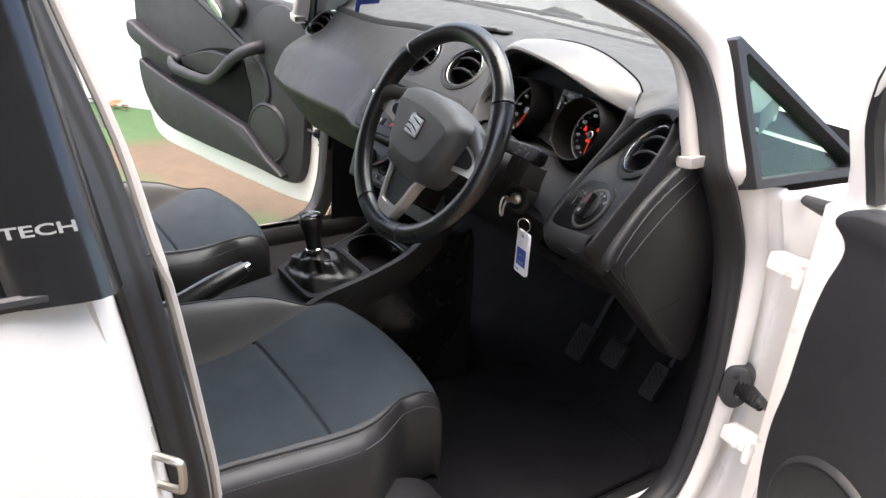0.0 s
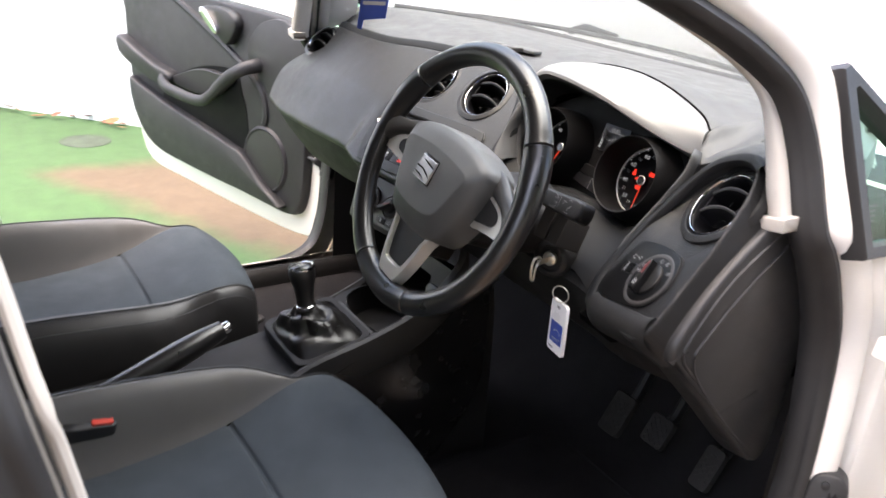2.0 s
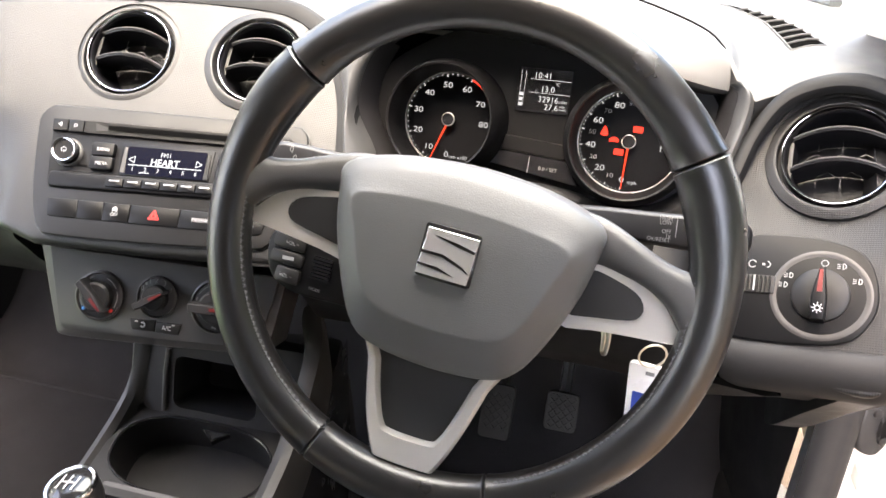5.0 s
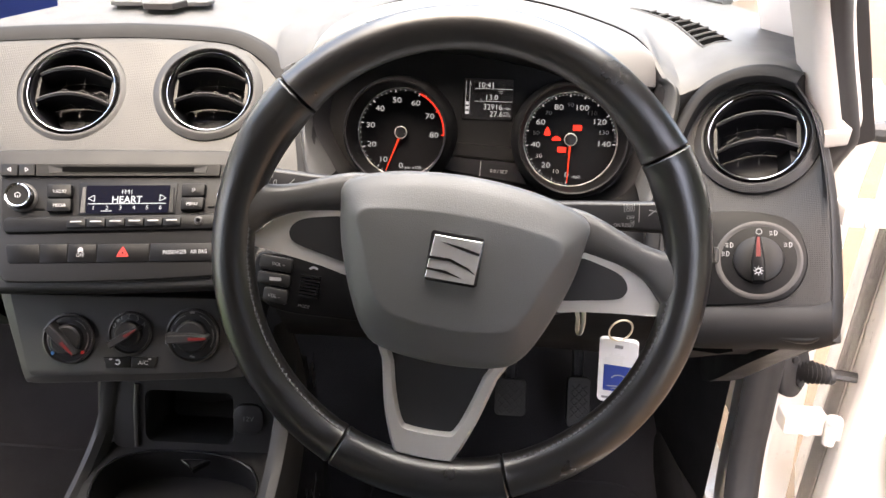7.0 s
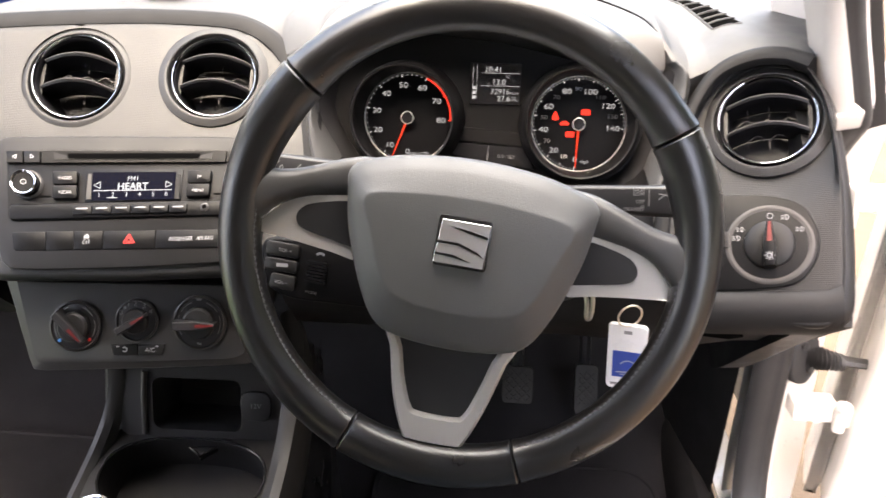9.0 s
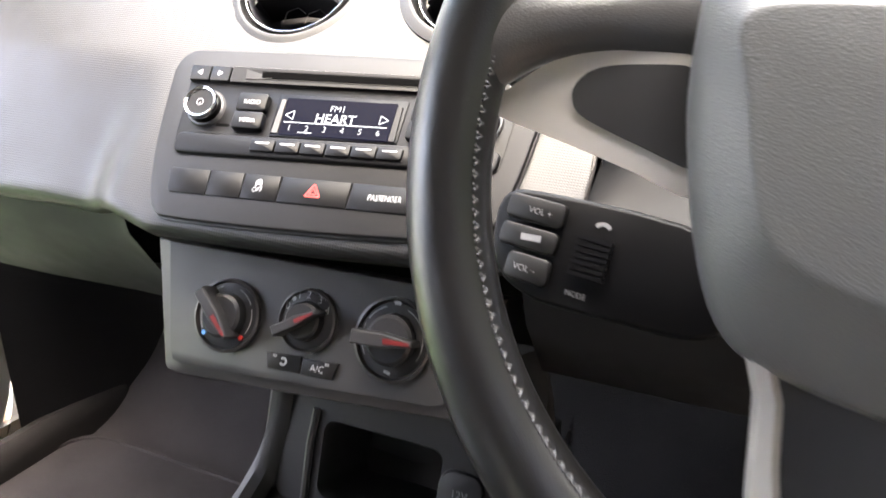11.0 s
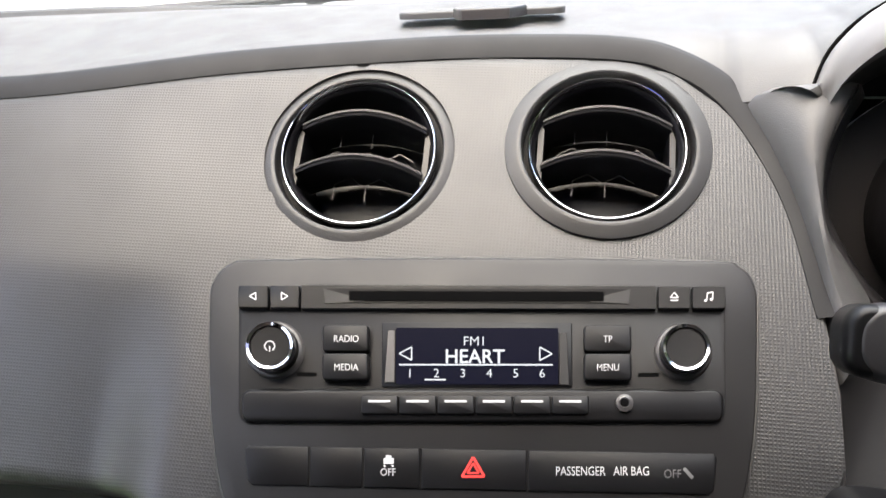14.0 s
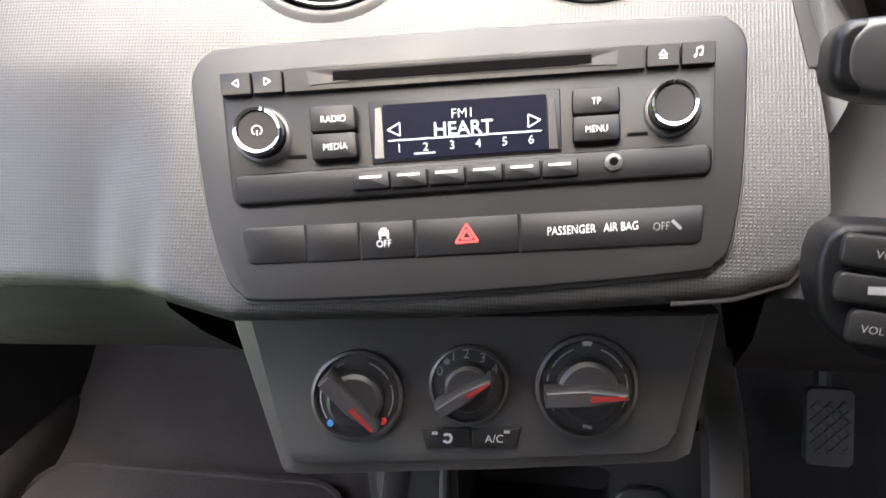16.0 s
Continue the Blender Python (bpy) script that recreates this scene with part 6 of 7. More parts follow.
# ---- round air vents ----
def air_vent(base, cu, cv, s, collar, name_label, lift=0.0):
    """A round swivelling vent: moulded collar, chrome ring, dark throat, two bowed blades, honeycomb behind."""
    def fn(u, v, w=0.0):
        return base(cu + u * s, cv + v * s, w)
    ob = thing("air_vent", fn(0, 0, 0), name_label, "air vent", "round air vents")
    def lean(u, v, w=0.0):
        return fn(u, v, w + lift + (0.0035 - 0.0045 * v / 0.17 if w > 0 else 0.0))
    part("collar", turned(lean, 0, 0, [(0.194, -0.006), (0.1905, -0.0010), (0.187, 0.0006), (0.180, 0.0014), (0.172, 0.0022), (0.166, 0.0028), (0.160, 0.0032), (0.1575, 0.0028), (0.1555, 0.0012), (0.154, -0.0020), (0.153, -0.006)], 64, cap=False), collar, ob, "textured collar")
    part("gap_ring", turned(fn, 0, 0, [(0.156, -0.001), (0.144, -0.001)], 56, cap=False), VOIDG, ob, "dark gap round the ring")
    part("chrome_ring", turned(fn, 0, 0, [(0.1452, 0.001), (0.1452, 0.0058), (0.1446, 0.0070), (0.1436, 0.0078), (0.1424, 0.0081), (0.1410, 0.0079), (0.1398, 0.0071), (0.1386, 0.0058), (0.1376, 0.0040), (0.1370, 0.001)], 72, cap=False), CHROME, ob, "thin chrome ring")
    part("throat", turned(fn, 0, 0, [(0.1376, 0.0045), (0.1340, 0.0030), (0.1320, 0.0), (0.1300, -0.012), (0.125, -0.034), (0.118, -0.040)], 48), VENTM, ob, "dark throat")
    for v0 in (0.060, -0.030):
        rows = []
        for i in range(21):
            u = -0.119 + 0.238 * i / 20
            k = 1 - (u / 0.119) ** 2
            v, w = v0 + 0.026 * k, 0.001 + 0.006 * k
            rows.append([fn(u, v - 0.016, -0.032), fn(u, v - 0.016, w - 0.004), fn(u, v - 0.012, w - 0.001), fn(u, v - 0.004, w), fn(u, v + 0.001, w - 0.002), fn(u, v + 0.001, -0.032)])
        # blade darkened as if shaded; a paler strip draws its lit lip
        b = part("blade", grid(rows), VENTM, ob, "bowed blade, blackened for the shade inside the vent")
        part("blade_lit_edge", sweep([r[3] for r in rows], 0.0011, 6), BEZEL, b, "paler strip for the lit front edge")
    for q in (-1, 1):
        part("blade_cheek", slab(fn, [(q * 0.128, -0.075), (q * 0.128, 0.055), (q * 0.116, 0.075), (q * 0.116, -0.095)][::q], -0.03, -0.002, 0.002, 2), VENTM, ob)
    hexes = []
    for r in range(-2, 3):
        for c in range(-2, 3):
            x, y = c * 0.062 + (0.031 if r % 2 else 0), r * 0.054
            if math.hypot(x, y) < 0.10:
                for k in range(3):
                    a, b = radians(30 + 60 * k), radians(90 + 60 * k)
                    hexes.append(bar(fn, x + 0.031 * math.cos(a), y + 0.031 * math.sin(a), x + 0.031 * math.cos(b), y + 0.031 * math.sin(b), 0.0020, -0.018))
    part("honeycomb", join(*hexes), BEZEL, ob, "honeycomb guard behind the blades", fix=False)["kind"] = "stuff"
    return ob


for at in (VENT_L, VENT_M):
    n = Vector((0.073, -0.765, 0.640)).normalized()
    air_vent(facing(at - n * 0.006, n, CEN.x), 0, 0, 0.338 if at is VENT_L else 0.324, VENTRIM, "round grey dashboard vent with a chrome ring, blades level", 0.0 if at is VENT_L else 0.005)
DEEP_DRV = Plane(DRV.o - DRV.n * 0.021, DRV.x, DRV.y, DRV.n)
air_vent(DEEP_DRV, -0.002, 0.106, 0.328, FACE_R, "round dashboard vent with a chrome ring beside the driver's door")
LVENT = facing((-0.692, 1.650, 0.937), (0.12, -0.72, 0.68))
air_vent(LVENT, 0, 0, 0.285, COLLAR, "round dashboard vent with a chrome ring beside the passenger's door")


# ---- radio and switch panel ----
def mm(px, py):
    px, py = 849 + (px - 848) * 0.981, py + 0.028 * (850 - py)
    return (px - 848) / 1000, (626 - py) / 1000


def area(x0, y0, x1, y1, r):
    a, b = mm(x0, y1), mm(x1, y0)
    return rrect(a[0], a[1], b[0], b[1], r / 1000)


def radio():
    ob = thing("car_radio", RAD(0, 0, 0), "black car radio in a grey surround, blue display lit", "radio")
    out = flat_spline([mm(*p) for p in ((357, 540), (364, 490), (395, 457), (460, 449), (850, 445), (1250, 449), (1310, 459), (1340, 495), (1344, 560), (1338, 750), (1318, 880), (1290, 920), (1230, 936), (850, 945), (470, 936), (405, 915), (378, 860), (360, 720))][::-1], 4)
    out = inset(out, 0.003)
    part("gap", slab(RAD, inset(out, -0.006), -0.004, 0.0012), VOID, ob)
    part("surround", slab(RAD, out, -0.002, 0.0055, 0.010, 4, 0.003), SURROUND, ob, "satin grey surround")
    # bead in a paler plastic draws the edge highlight of the surround
    part("surround_highlight", sweep([RAD(u, v, 0.0016) for u, v in inset(out, -0.0022)], 0.0009, 6, closed=True), COLLAR, ob, "thin raised bead, paler for the highlight round the surround")
    part("body", slab(RAD, area(413, 500, 1283, 752, 26), 0.004, 0.0058, 0.002, 2, 0.0006), RADIO, ob, "black radio body")
    part("lower_lip", slab(RAD, area(420, 688, 1278, 748, 18), 0.005, 0.0085, 0.012, 3, 0.0024), BUTTON, ob)
    strip = part("disc_strip", slab(RAD, area(526, 501, 1158, 544, 2), 0.005, 0.0088, 0.002, 2, 0.0008), BUTTON, ob)
    part("slot_well", slab(RAD, [mm(570, 508), mm(600, 534), mm(1078, 534), mm(1110, 508)], 0.006, 0.0091), SLOTM, strip)
    part("slot_cheek", slab(RAD, [mm(566, 508), mm(570, 535), mm(640, 531), mm(610, 520)], 0.007, 0.0094), SURROUND, strip)
    part("slot_cheek", slab(RAD, [mm(1112, 508), mm(1072, 518), mm(1040, 531), mm(1108, 535)][::-1], 0.007, 0.0094), SURROUND, strip)
    part("disc_slot", slab(RAD, area(612, 513, 1064, 530, 2), 0.008, 0.0096), VOID, strip, "dark disc slot")
    for x0, x1, sign in ((415, 468, "◁"), (471, 523, "▷"), (1161, 1219, "e"), (1222, 1282, "n")):
        b = part("button", slab(RAD, area(x0, 502, x1, 543, 3), 0.005, 0.009, 0.003, 2, 0.001), BUTTON, ob)
        c = mm((x0 + x1) / 2, 522)
        if sign in "◁▷":
            k = -1 if sign == "◁" else 1
            t = [(c[0] + k * 0.006, c[1]), (c[0] - k * 0.005, c[1] + 0.0065), (c[0] - k * 0.005, c[1] - 0.0065)]
            g = join(*[bar(RAD, *t[i], *t[(i + 1) % 3], 0.0018, 0.0092) for i in range(3)])
        elif sign == "e":
            t = [(c[0], c[1] + 0.008), (c[0] - 0.007, c[1] - 0.001), (c[0] + 0.007, c[1] - 0.001)]
            g = join(*[bar(RAD, *t[i], *t[(i + 1) % 3], 0.0018, 0.0092) for i in range(3)], bar(RAD, c[0] - 0.007, c[1] - 0.006, c[0] + 0.007, c[1] - 0.006, 0.002, 0.0092))
        else:
            g = join(bar(RAD, c[0] - 0.004, c[1] - 0.006, c[0] - 0.003, c[1] + 0.007, 0.0018, 0.0092), bar(RAD, c[0] + 0.006, c[1] - 0.004, c[0] + 0.007, c[1] + 0.009, 0.0018, 0.0092), bar(RAD, c[0] - 0.003, c[1] + 0.007, c[0] + 0.007, c[1] + 0.009, 0.0024, 0.0092), slab(RAD, disc(c[0] - 0.006, c[1] - 0.006, 0.0026, 10), 0.009, 0.0092), slab(RAD, disc(c[0] + 0.004, c[1] - 0.004, 0.0026, 10), 0.009, 0.0092))
        part("symbol", g, WHITE_INK, b)
    for px, py, side in ((478, 617, -1), (1207, 619, 1)):
        cu, cv = mm(px, py)
        k = part("knob", turned(RAD, cu, cv, [(0.052, 0.0055), (0.048, 0.0075), (0.0435, 0.008)], 40, cap=False), BEZEL, ob, "round knob with a chrome rim")
        # ribbed sleeve
        n = 72
        rows = [[RAD(cu + (0.0425 + 0.0007 * (i % 2)) * math.cos(2 * math.pi * i / n), cv + (0.0425 + 0.0007 * (i % 2)) * math.sin(2 * math.pi * i / n), w) for i in range(n)] for w in (0.006, 0.0125)]
        part("ribbed_sleeve", grid(rows, wrap_u=True), BUTTON, k)
        part("rim", turned(RAD, cu, cv, [(0.0428, 0.0115), (0.0425, 0.0147), (0.040, 0.0163), (0.0355, 0.0157), (0.0345, 0.0145)], 48, cap=False), CHROME, k, "chrome rim")
        part("cap", turned(RAD, cu, cv, [(0.0350, 0.0140), (0.033, 0.0147), (0.015, 0.0145)], 40), BUTTON, k)
        if side < 0:
            part("symbol", join(arc_bar(RAD, cu, cv, 0.0085, -60, 240, 0.002, 0.0153), bar(RAD, cu, cv, cu, cv - 0.010, 0.002, 0.0153)), WHITE_INK, k)
    for x0, x1, words_ in ((565, 647, ("RADIO", "MEDIA")), (1028, 1113, ("TP", "MENU"))):
        for i, tx in enumerate(words_):
            y0 = 574 + i * 51
            b = part("button", slab(RAD, area(x0, y0, x1, y0 + 49, 8), 0.005, 0.0105, 0.006, 3, 0.0016), BUTTON, ob)
            c = mm((x0 + x1) / 2 + (2 if x0 < 900 else 0), y0 + 25)
            part("lettering", words(tx, 0.0172, RAD, c[0], c[1], 0.0108, wide=0.84), WHITE_INK, b)
    for x0, x1 in ((517, 552), (1126, 1163)):
        part("slit", slab(RAD, area(x0, 657, x1, 664, 1), 0.005, 0.0061), VOID, ob)
    # display with its bright cheeks
    part("display_frame", slab(RAD, area(668, 566, 1008, 684, 4), 0.005, 0.0066, 0.003, 2, 0.0008), RADIO, ob)
    part("display_cheek", slab(RAD, [mm(674, 676), mm(692, 676), mm(692, 582), mm(680, 582)], 0.006, 0.0078, 0.001, 1, 0.0004), COLLAR, ob)
    part("display_cheek", slab(RAD, [mm(985, 680), mm(1002, 680), mm(998, 586), mm(985, 586)], 0.006, 0.0078, 0.001, 1, 0.0004), SURROUND, ob)
    d = part("display", slab(RAD, area(694, 577, 983, 679, 2), 0.006, 0.0074), LCD_BLUE, ob, "dark blue display")
    g = [words("FM1", 0.0235, RAD, *mm(834, 600), 0.0077), words("HEART", 0.0345, RAD, *mm(834, 627), 0.0077, wide=0.98, bold=0.014)]
    g += [words(str(i + 1), 0.022, RAD, *mm(719 + 47 * i, 658), 0.0077) for i in range(6)]
    g += [bar(RAD, *mm(700, 644), *mm(973, 644), 0.0028, 0.0077), bar(RAD, *mm(745, 671), *mm(783, 671), 0.0026, 0.0077)]
    for x, k in ((712, -1), (960, 1)):
        t = [mm(x + k * 12, 624), mm(x - k * 10, 612), mm(x - k * 10, 636)]
        g += [bar(RAD, *t[i], *t[(i + 1) % 3], 0.0024, 0.0077) for i in range(3)]
    part("display_text", join(*g), LCD_WHITE, d, "pale lit letters")
    for i in range(6):
        x0 = 634 + 67.4 * i
        b = part("preset_button", slab(RAD, area(x0, 701, x0 + 65.5, 735, 5), 0.006, 0.0105, 0.004, 3, 0.0014), BUTTON, ob)
        part("mark", bar(RAD, *mm(x0 + 13, 712), *mm(x0 + 52, 712), 0.004, 0.0108), WHITE_INK, b)
    cu, cv = mm(1100, 714)
    j = part("audio_jack", turned(RAD, cu, cv, [(0.016, 0.0075), (0.0155, 0.0098), (0.009, 0.0105), (0.007, 0.0098)], 28), BEZEL, ob)
    part("hole", turned(RAD, cu, cv, [(0.0075, 0.0100), (0.004, 0.0102)], 20), VOID, j)
    # switch row
    sw = [(425, 538), (541, 634), (637, 736), (739, 926), (929, 1265)]
    for i, (x0, x1) in enumerate(sw):
        o = [mm(x0, 789 + (x0 - 425) * 0.016), mm(x0, 860 + (x0 - 425) * 0.022), mm(x1, 860 + (x1 - 425) * 0.022), mm(x1, 789 + (x1 - 425) * 0.016)]
        if i == 0:
            o = [mm(432, 789), mm(425, 797), mm(431, 852), mm(440, 860), *o[2:]]
        if i == 4:
            o = [*o[:2], mm(1250, 878), mm(1260, 870), mm(1266, 812), mm(1260, 803)]
        b = part("switch", slab(RAD, o, 0.003, 0.0066, 0.004, 3, 0.0012), BUTTON, ob)
        if i == 2:
            part("lettering", words("OFF", 0.0185, RAD, *mm(680, 836), 0.0069, wide=0.85), WHITE_INK, b)
            part("symbol", join(bar(RAD, *mm(672, 817), *mm(690, 817), 0.010, 0.0069), bar(RAD, *mm(676, 810), *mm(686, 810), 0.006, 0.0069), bar(RAD, *mm(673, 824), *mm(675, 828), 0.003, 0.0069), bar(RAD, *mm(687, 824), *mm(689, 828), 0.003, 0.0069)), WHITE_INK, b)
        if i == 3:
            for k, wd in ((1.0, 0.0042), (0.5, 0.0036)):
                t = [mm(831, 832 - 22 * k), mm(831 - 20 * k, 832 + 13 * k), mm(831 + 20 * k, 832 + 13 * k)]
                part("warning_triangle", join(*[bar(RAD, *t[j], *t[(j + 1) % 3], wd, 0.0069) for j in range(3)]), RED_INK, b, "red triangle")
        if i == 4:
            part("lettering", words("PASSENGER   AIR BAG", 0.0228, RAD, *mm(1061, 834), 0.0069, wide=0.735), WHITE_INK, b)
            part("lettering", join(words("OFF", 0.022, RAD, *mm(1186, 839), 0.0069, wide=0.8), bar(RAD, *mm(1206, 830), *mm(1222, 848), 0.006, 0.0069)), BUTTON2, b)


radio()


# ---- heater controls ----
def hh(px, py):
    return (px - 840) / 1000, (690 - py) / 1000


def heater():
    ob = thing("heater_panel", HEA(0, 0, 0), "dark heater control panel with three rotary knobs", "heater controls")
    out = [hh(*p) for p in ((408, 556), (497, 826), (506, 838), (540, 842), (900, 832), (1195, 820), (1224, 806), (1275, 552))]
    part("housing", slab(HEA, out, -0.07, 0.0, 0.008, 3, 0.004), BEZEL, ob, "grey housing with rounded edges")
    inn = [hh(*p) for p in ((444, 560), (508, 796), (520, 814), (545, 820), (850, 812), (1145, 800), (1180, 786), (1197, 760), (1248, 556))]
    part("face", slab(HEA, inn, -0.002, 0.0025, 0.003, 2, 0.001), HEATM, ob)
    for (px, py, r, ang, tip) in ((635, 697, 0.079, -45, 1), (830, 676, 0.068, 31, 1), (1037, 680, 0.088, 2, 1)):
        cu, cv = hh(px, py)
        k = part("knob_ring", turned(HEA, cu, cv, [(r * 1.03, 0.002), (r * 1.02, 0.006), (r * 0.95, 0.007), (r * 0.90, 0.004)], 44, cap=False), BEZEL, ob, "raised ring round the knob")
        part("dial", turned(HEA, cu, cv, [(r * 0.90, 0.0045), (r * 0.70, 0.006), (r * 0.62, 0.006)], 44), BLACK, k)
        part("knob_body", turned(HEA, cu, cv, [(r * 0.62, 0.005), (r * 0.60, 0.014), (r * 0.52, 0.016)], 40), BLACK, k)
        c, s = math.cos(radians(ang)), math.sin(radians(ang))

        def rot(u, v):
            return cu + u * c - v * s, cv + u * s + v * c
        grip = [rot(-r * 0.86, -r * 0.17), rot(-r * 0.86, r * 0.17), rot(0, r * 0.18), rot(r * 0.74, r * 0.07), rot(r * 0.74, -r * 0.07), rot(0, -r * 0.18)][::-1]
        g = part("grip", slab(HEA, grip, 0.008, 0.026, 0.008, 3, 0.005), BLACK, k, "grip bar with a red pointer")
        part("pointer", slab(HEA, [rot(0, -r * 0.06), rot(r * 0.66, -r * 0.035), rot(r * 0.66, r * 0.035), rot(0, r * 0.06)], 0.02, 0.0263), DULL_RED, g, "red pointer")
        if r != 0.068:
            part("scale_arc", join(arc_bar(HEA, cu, cv, r * 0.80, 70, 30, 0.0022, 0.0063), arc_bar(HEA, cu, cv, r * 0.80, 150, 110, 0.0022, 0.0063), arc_bar(HEA, cu, cv, r * 0.80, 215, 160, 0.0022, 0.0063), arc_bar(HEA, cu, cv, r * 0.80, 20, -30, 0.0022, 0.0063)), GREY_INK, k)
    g = [words(tx, 0.024, HEA, *hh(px, py), 0.0066) for tx, px, py in (("0", 780, 649), ("1", 804, 623), ("2", 826, 619), ("3", 855, 626), ("4", 876, 645))]
    c = hh(792, 634)
    g += [bar(HEA, c[0] - 0.006 * math.cos(a), c[1] - 0.006 * math.sin(a), c[0] + 0.006 * math.cos(a), c[1] + 0.006 * math.sin(a), 0.003, 0.0066) for a in (0.4, 1.45, 2.5)]
    for q in g[:5]:
        part("numeral", q, GREY_INK, ob)
    part("fan_symbol", join(*g[5:]), GREY_INK, ob)
    part("cold_dot", slab(HEA, disc(*hh(589, 742), 0.0055, 16), 0.003, 0.0070), BLUE_INK, ob, "blue dot")
    part("warm_dot", slab(HEA, disc(*hh(681, 739), 0.0055, 16), 0.003, 0.0070), RED_INK, ob, "red dot")
    cu, cv = hh(1037, 680)
    part("screen_symbol", arc_bar(HEA, cu, cv + 0.062, 0.016, 60, 120, 0.008, 0.0066, 6), GREY_INK, ob)
    part("feet_symbol", bar(HEA, cu - 0.008, cv - 0.066, cu + 0.008, cv - 0.07, 0.006, 0.0066), GREY_INK, ob)
    for x0, x1 in ((746, 833), (836, 922)):
        o = [hh(x0, 756), hh(x0 + (9 if x0 < 800 else 0), 790), hh(x1 - (9 if x0 > 800 else 0), 788), hh(x1, 752)]
        b = part("button", slab(HEA, o, 0.002, 0.0045, 0.004, 3, 0.0012), SURROUND, ob)
        if x0 > 800:
            part("lettering", words("A/C", 0.020, HEA, *hh(875, 769), 0.0058), WHITE_INK, b)
            part("led", bar(HEA, *hh(892, 758), *hh(902, 758), 0.005, 0.0058), GREY_INK, b)
        else:
            part("symbol", arc_bar(HEA, *hh(793, 769), 0.007, -150, 140, 0.0045, 0.0058), WHITE_INK, b)
            part("led", bar(HEA, *hh(766, 760), *hh(776, 760), 0.005, 0.0058), GREY_INK, b)


heater()


# ---- dials ----
def dials():
    ob = thing("instrument_cluster", CLU(0, 0, 0), "black instrument cluster with two dials and lit red warning lamps", "instrument cluster")
    plate = flat_spline([(-0.196, 0.006), (-0.175, 0.05), (-0.134, 0.08), (-0.083, 0.10), (0, 0.11), (0.09, 0.10), (0.15, 0.075), (0.186, 0.02), (0.168, -0.05), (0.104, -0.080), (0.045, -0.064), (-0.045, -0.06), (-0.104, -0.08), (-0.165, -0.053)][::-1], 4)
    part("face_plate", slab(CLU, plate, -0.02, -0.004), DIALM, ob, "matt black face")
    for cu, cv, r, kind in ((-0.0965, 0.0005, 0.0505, "rpm"), (0.0950, -0.0005, 0.0525, "mph")):
        d = part("dial_cowl", turned(CLU, cu, cv, [(r * 1.27, -0.004), (r * 1.25, 0.016), (r * 1.20, 0.034), (r * 1.135, 0.046), (r * 1.10, 0.050), (r * 1.07, 0.049), (r * 1.05, 0.043), (r * 1.03, 0.012), (r * 1.0, -0.002)], 56, cap=False), DIALM, ob, "deep black cowl round the dial")
        part("dial_face", turned(CLU, cu, cv, [(r * 1.02, -0.0015), (r * 0.5, -0.0012)], 48), VOIDG, d)
        part("dial_ring", turned(CLU, cu, cv, [(r * 1.01, -0.0012), (r * 1.005, 0.0005), (r * 0.99, 0.0005), (r * 0.985, -0.001)], 64, cap=False), SATIN, d)
        a0, per, top, step = (270.0, 34.0, 8, 5) if kind == "rpm" else (267.5, 19.45, 14, 4)
        ticks, reds, figs, small = [], [], [], []
        n = top * (5 if kind == "rpm" else 4)
        for i in range(n + 1):
            f = i * top / n
            a = radians(a0 - per * f)
            big = i % (5 if kind == "rpm" else 4) == 0
            r0 = r * (0.90 if big else 0.935)
            b = bar(CLU, cu + r0 * math.cos(a), cv + r0 * math.sin(a), cu + r * 0.97 * math.cos(a), cv + r * 0.97 * math.sin(a), 0.0011 if big else 0.0007, -0.0006)
            (reds if kind == "rpm" and f > 6 else ticks).append(b)
        for i in range(top + 1):
            a = radians(a0 - per * i)
            tx = str(i * 10)
            rr = r * (0.74 if len(tx) < 3 else 0.72)
            if kind == "rpm" and i == 0:
                a = radians(270)
            minor = kind == "mph" and i % 2 == 1
            (small if minor else figs).append(words(tx, 0.0064 if minor else 0.0086, CLU, cu + rr * math.cos(a), cv + rr * math.sin(a), -0.0006, wide=1.25))
        figs.append(words("rpm x100" if kind == "rpm" else "mph", 0.0055, CLU, cu + (0.013 if kind == "rpm" else 0.009), cv - r * 0.78, -0.0006))
        part("tick_ring", join(*ticks), DIAL_INK, d, "white printed tick ring")
        for q in figs:
            part("numeral", q, DIAL_INK, d)
        for q in small:
            part("numeral", q, GREY_INK, d)
        if kind == "rpm":
            part("red_zone", join(*reds, arc_bar(CLU, cu, cv, r * 0.955, a0 - per * 6, a0 - per * 8, 0.0016, -0.0005)), LAMP_RED, d, "red zone")
        na = radians(249 if kind == "rpm" else 268.5)
        dx, dy = math.cos(na), math.sin(na)
        tipu, tipv = cu + r * 0.93 * dx, cv + r * 0.93 * dy
        part("needle", ([CLU(cu - dy * 0.0014, cv + dx * 0.0014, 0.004), CLU(cu + dy * 0.0014, cv - dx * 0.0014, 0.004), CLU(tipu + dy * 0.0005, tipv - dx * 0.0005, 0.003), CLU(tipu - dy * 0.0005, tipv + dx * 0.0005, 0.003), CLU(cu, cv, 0.0055), CLU(tipu, tipv, 0.0038)], [(0, 4, 5, 3), (4, 1, 2, 5), (0, 3, 2, 1)]), NEEDLE, d, "lit red needle")
        part("needle_cap", turned(CLU, cu, cv, [(0.0072, 0.0), (0.0070, 0.008), (0.006, 0.009), (0.002, 0.0092)], 24), GLOSS, d)
        part("cap_rim", turned(CLU, cu, cv, [(0.0073, 0.0075), (0.0072, 0.0088), (0.0064, 0.0093)], 24, cap=False), SATIN, d)

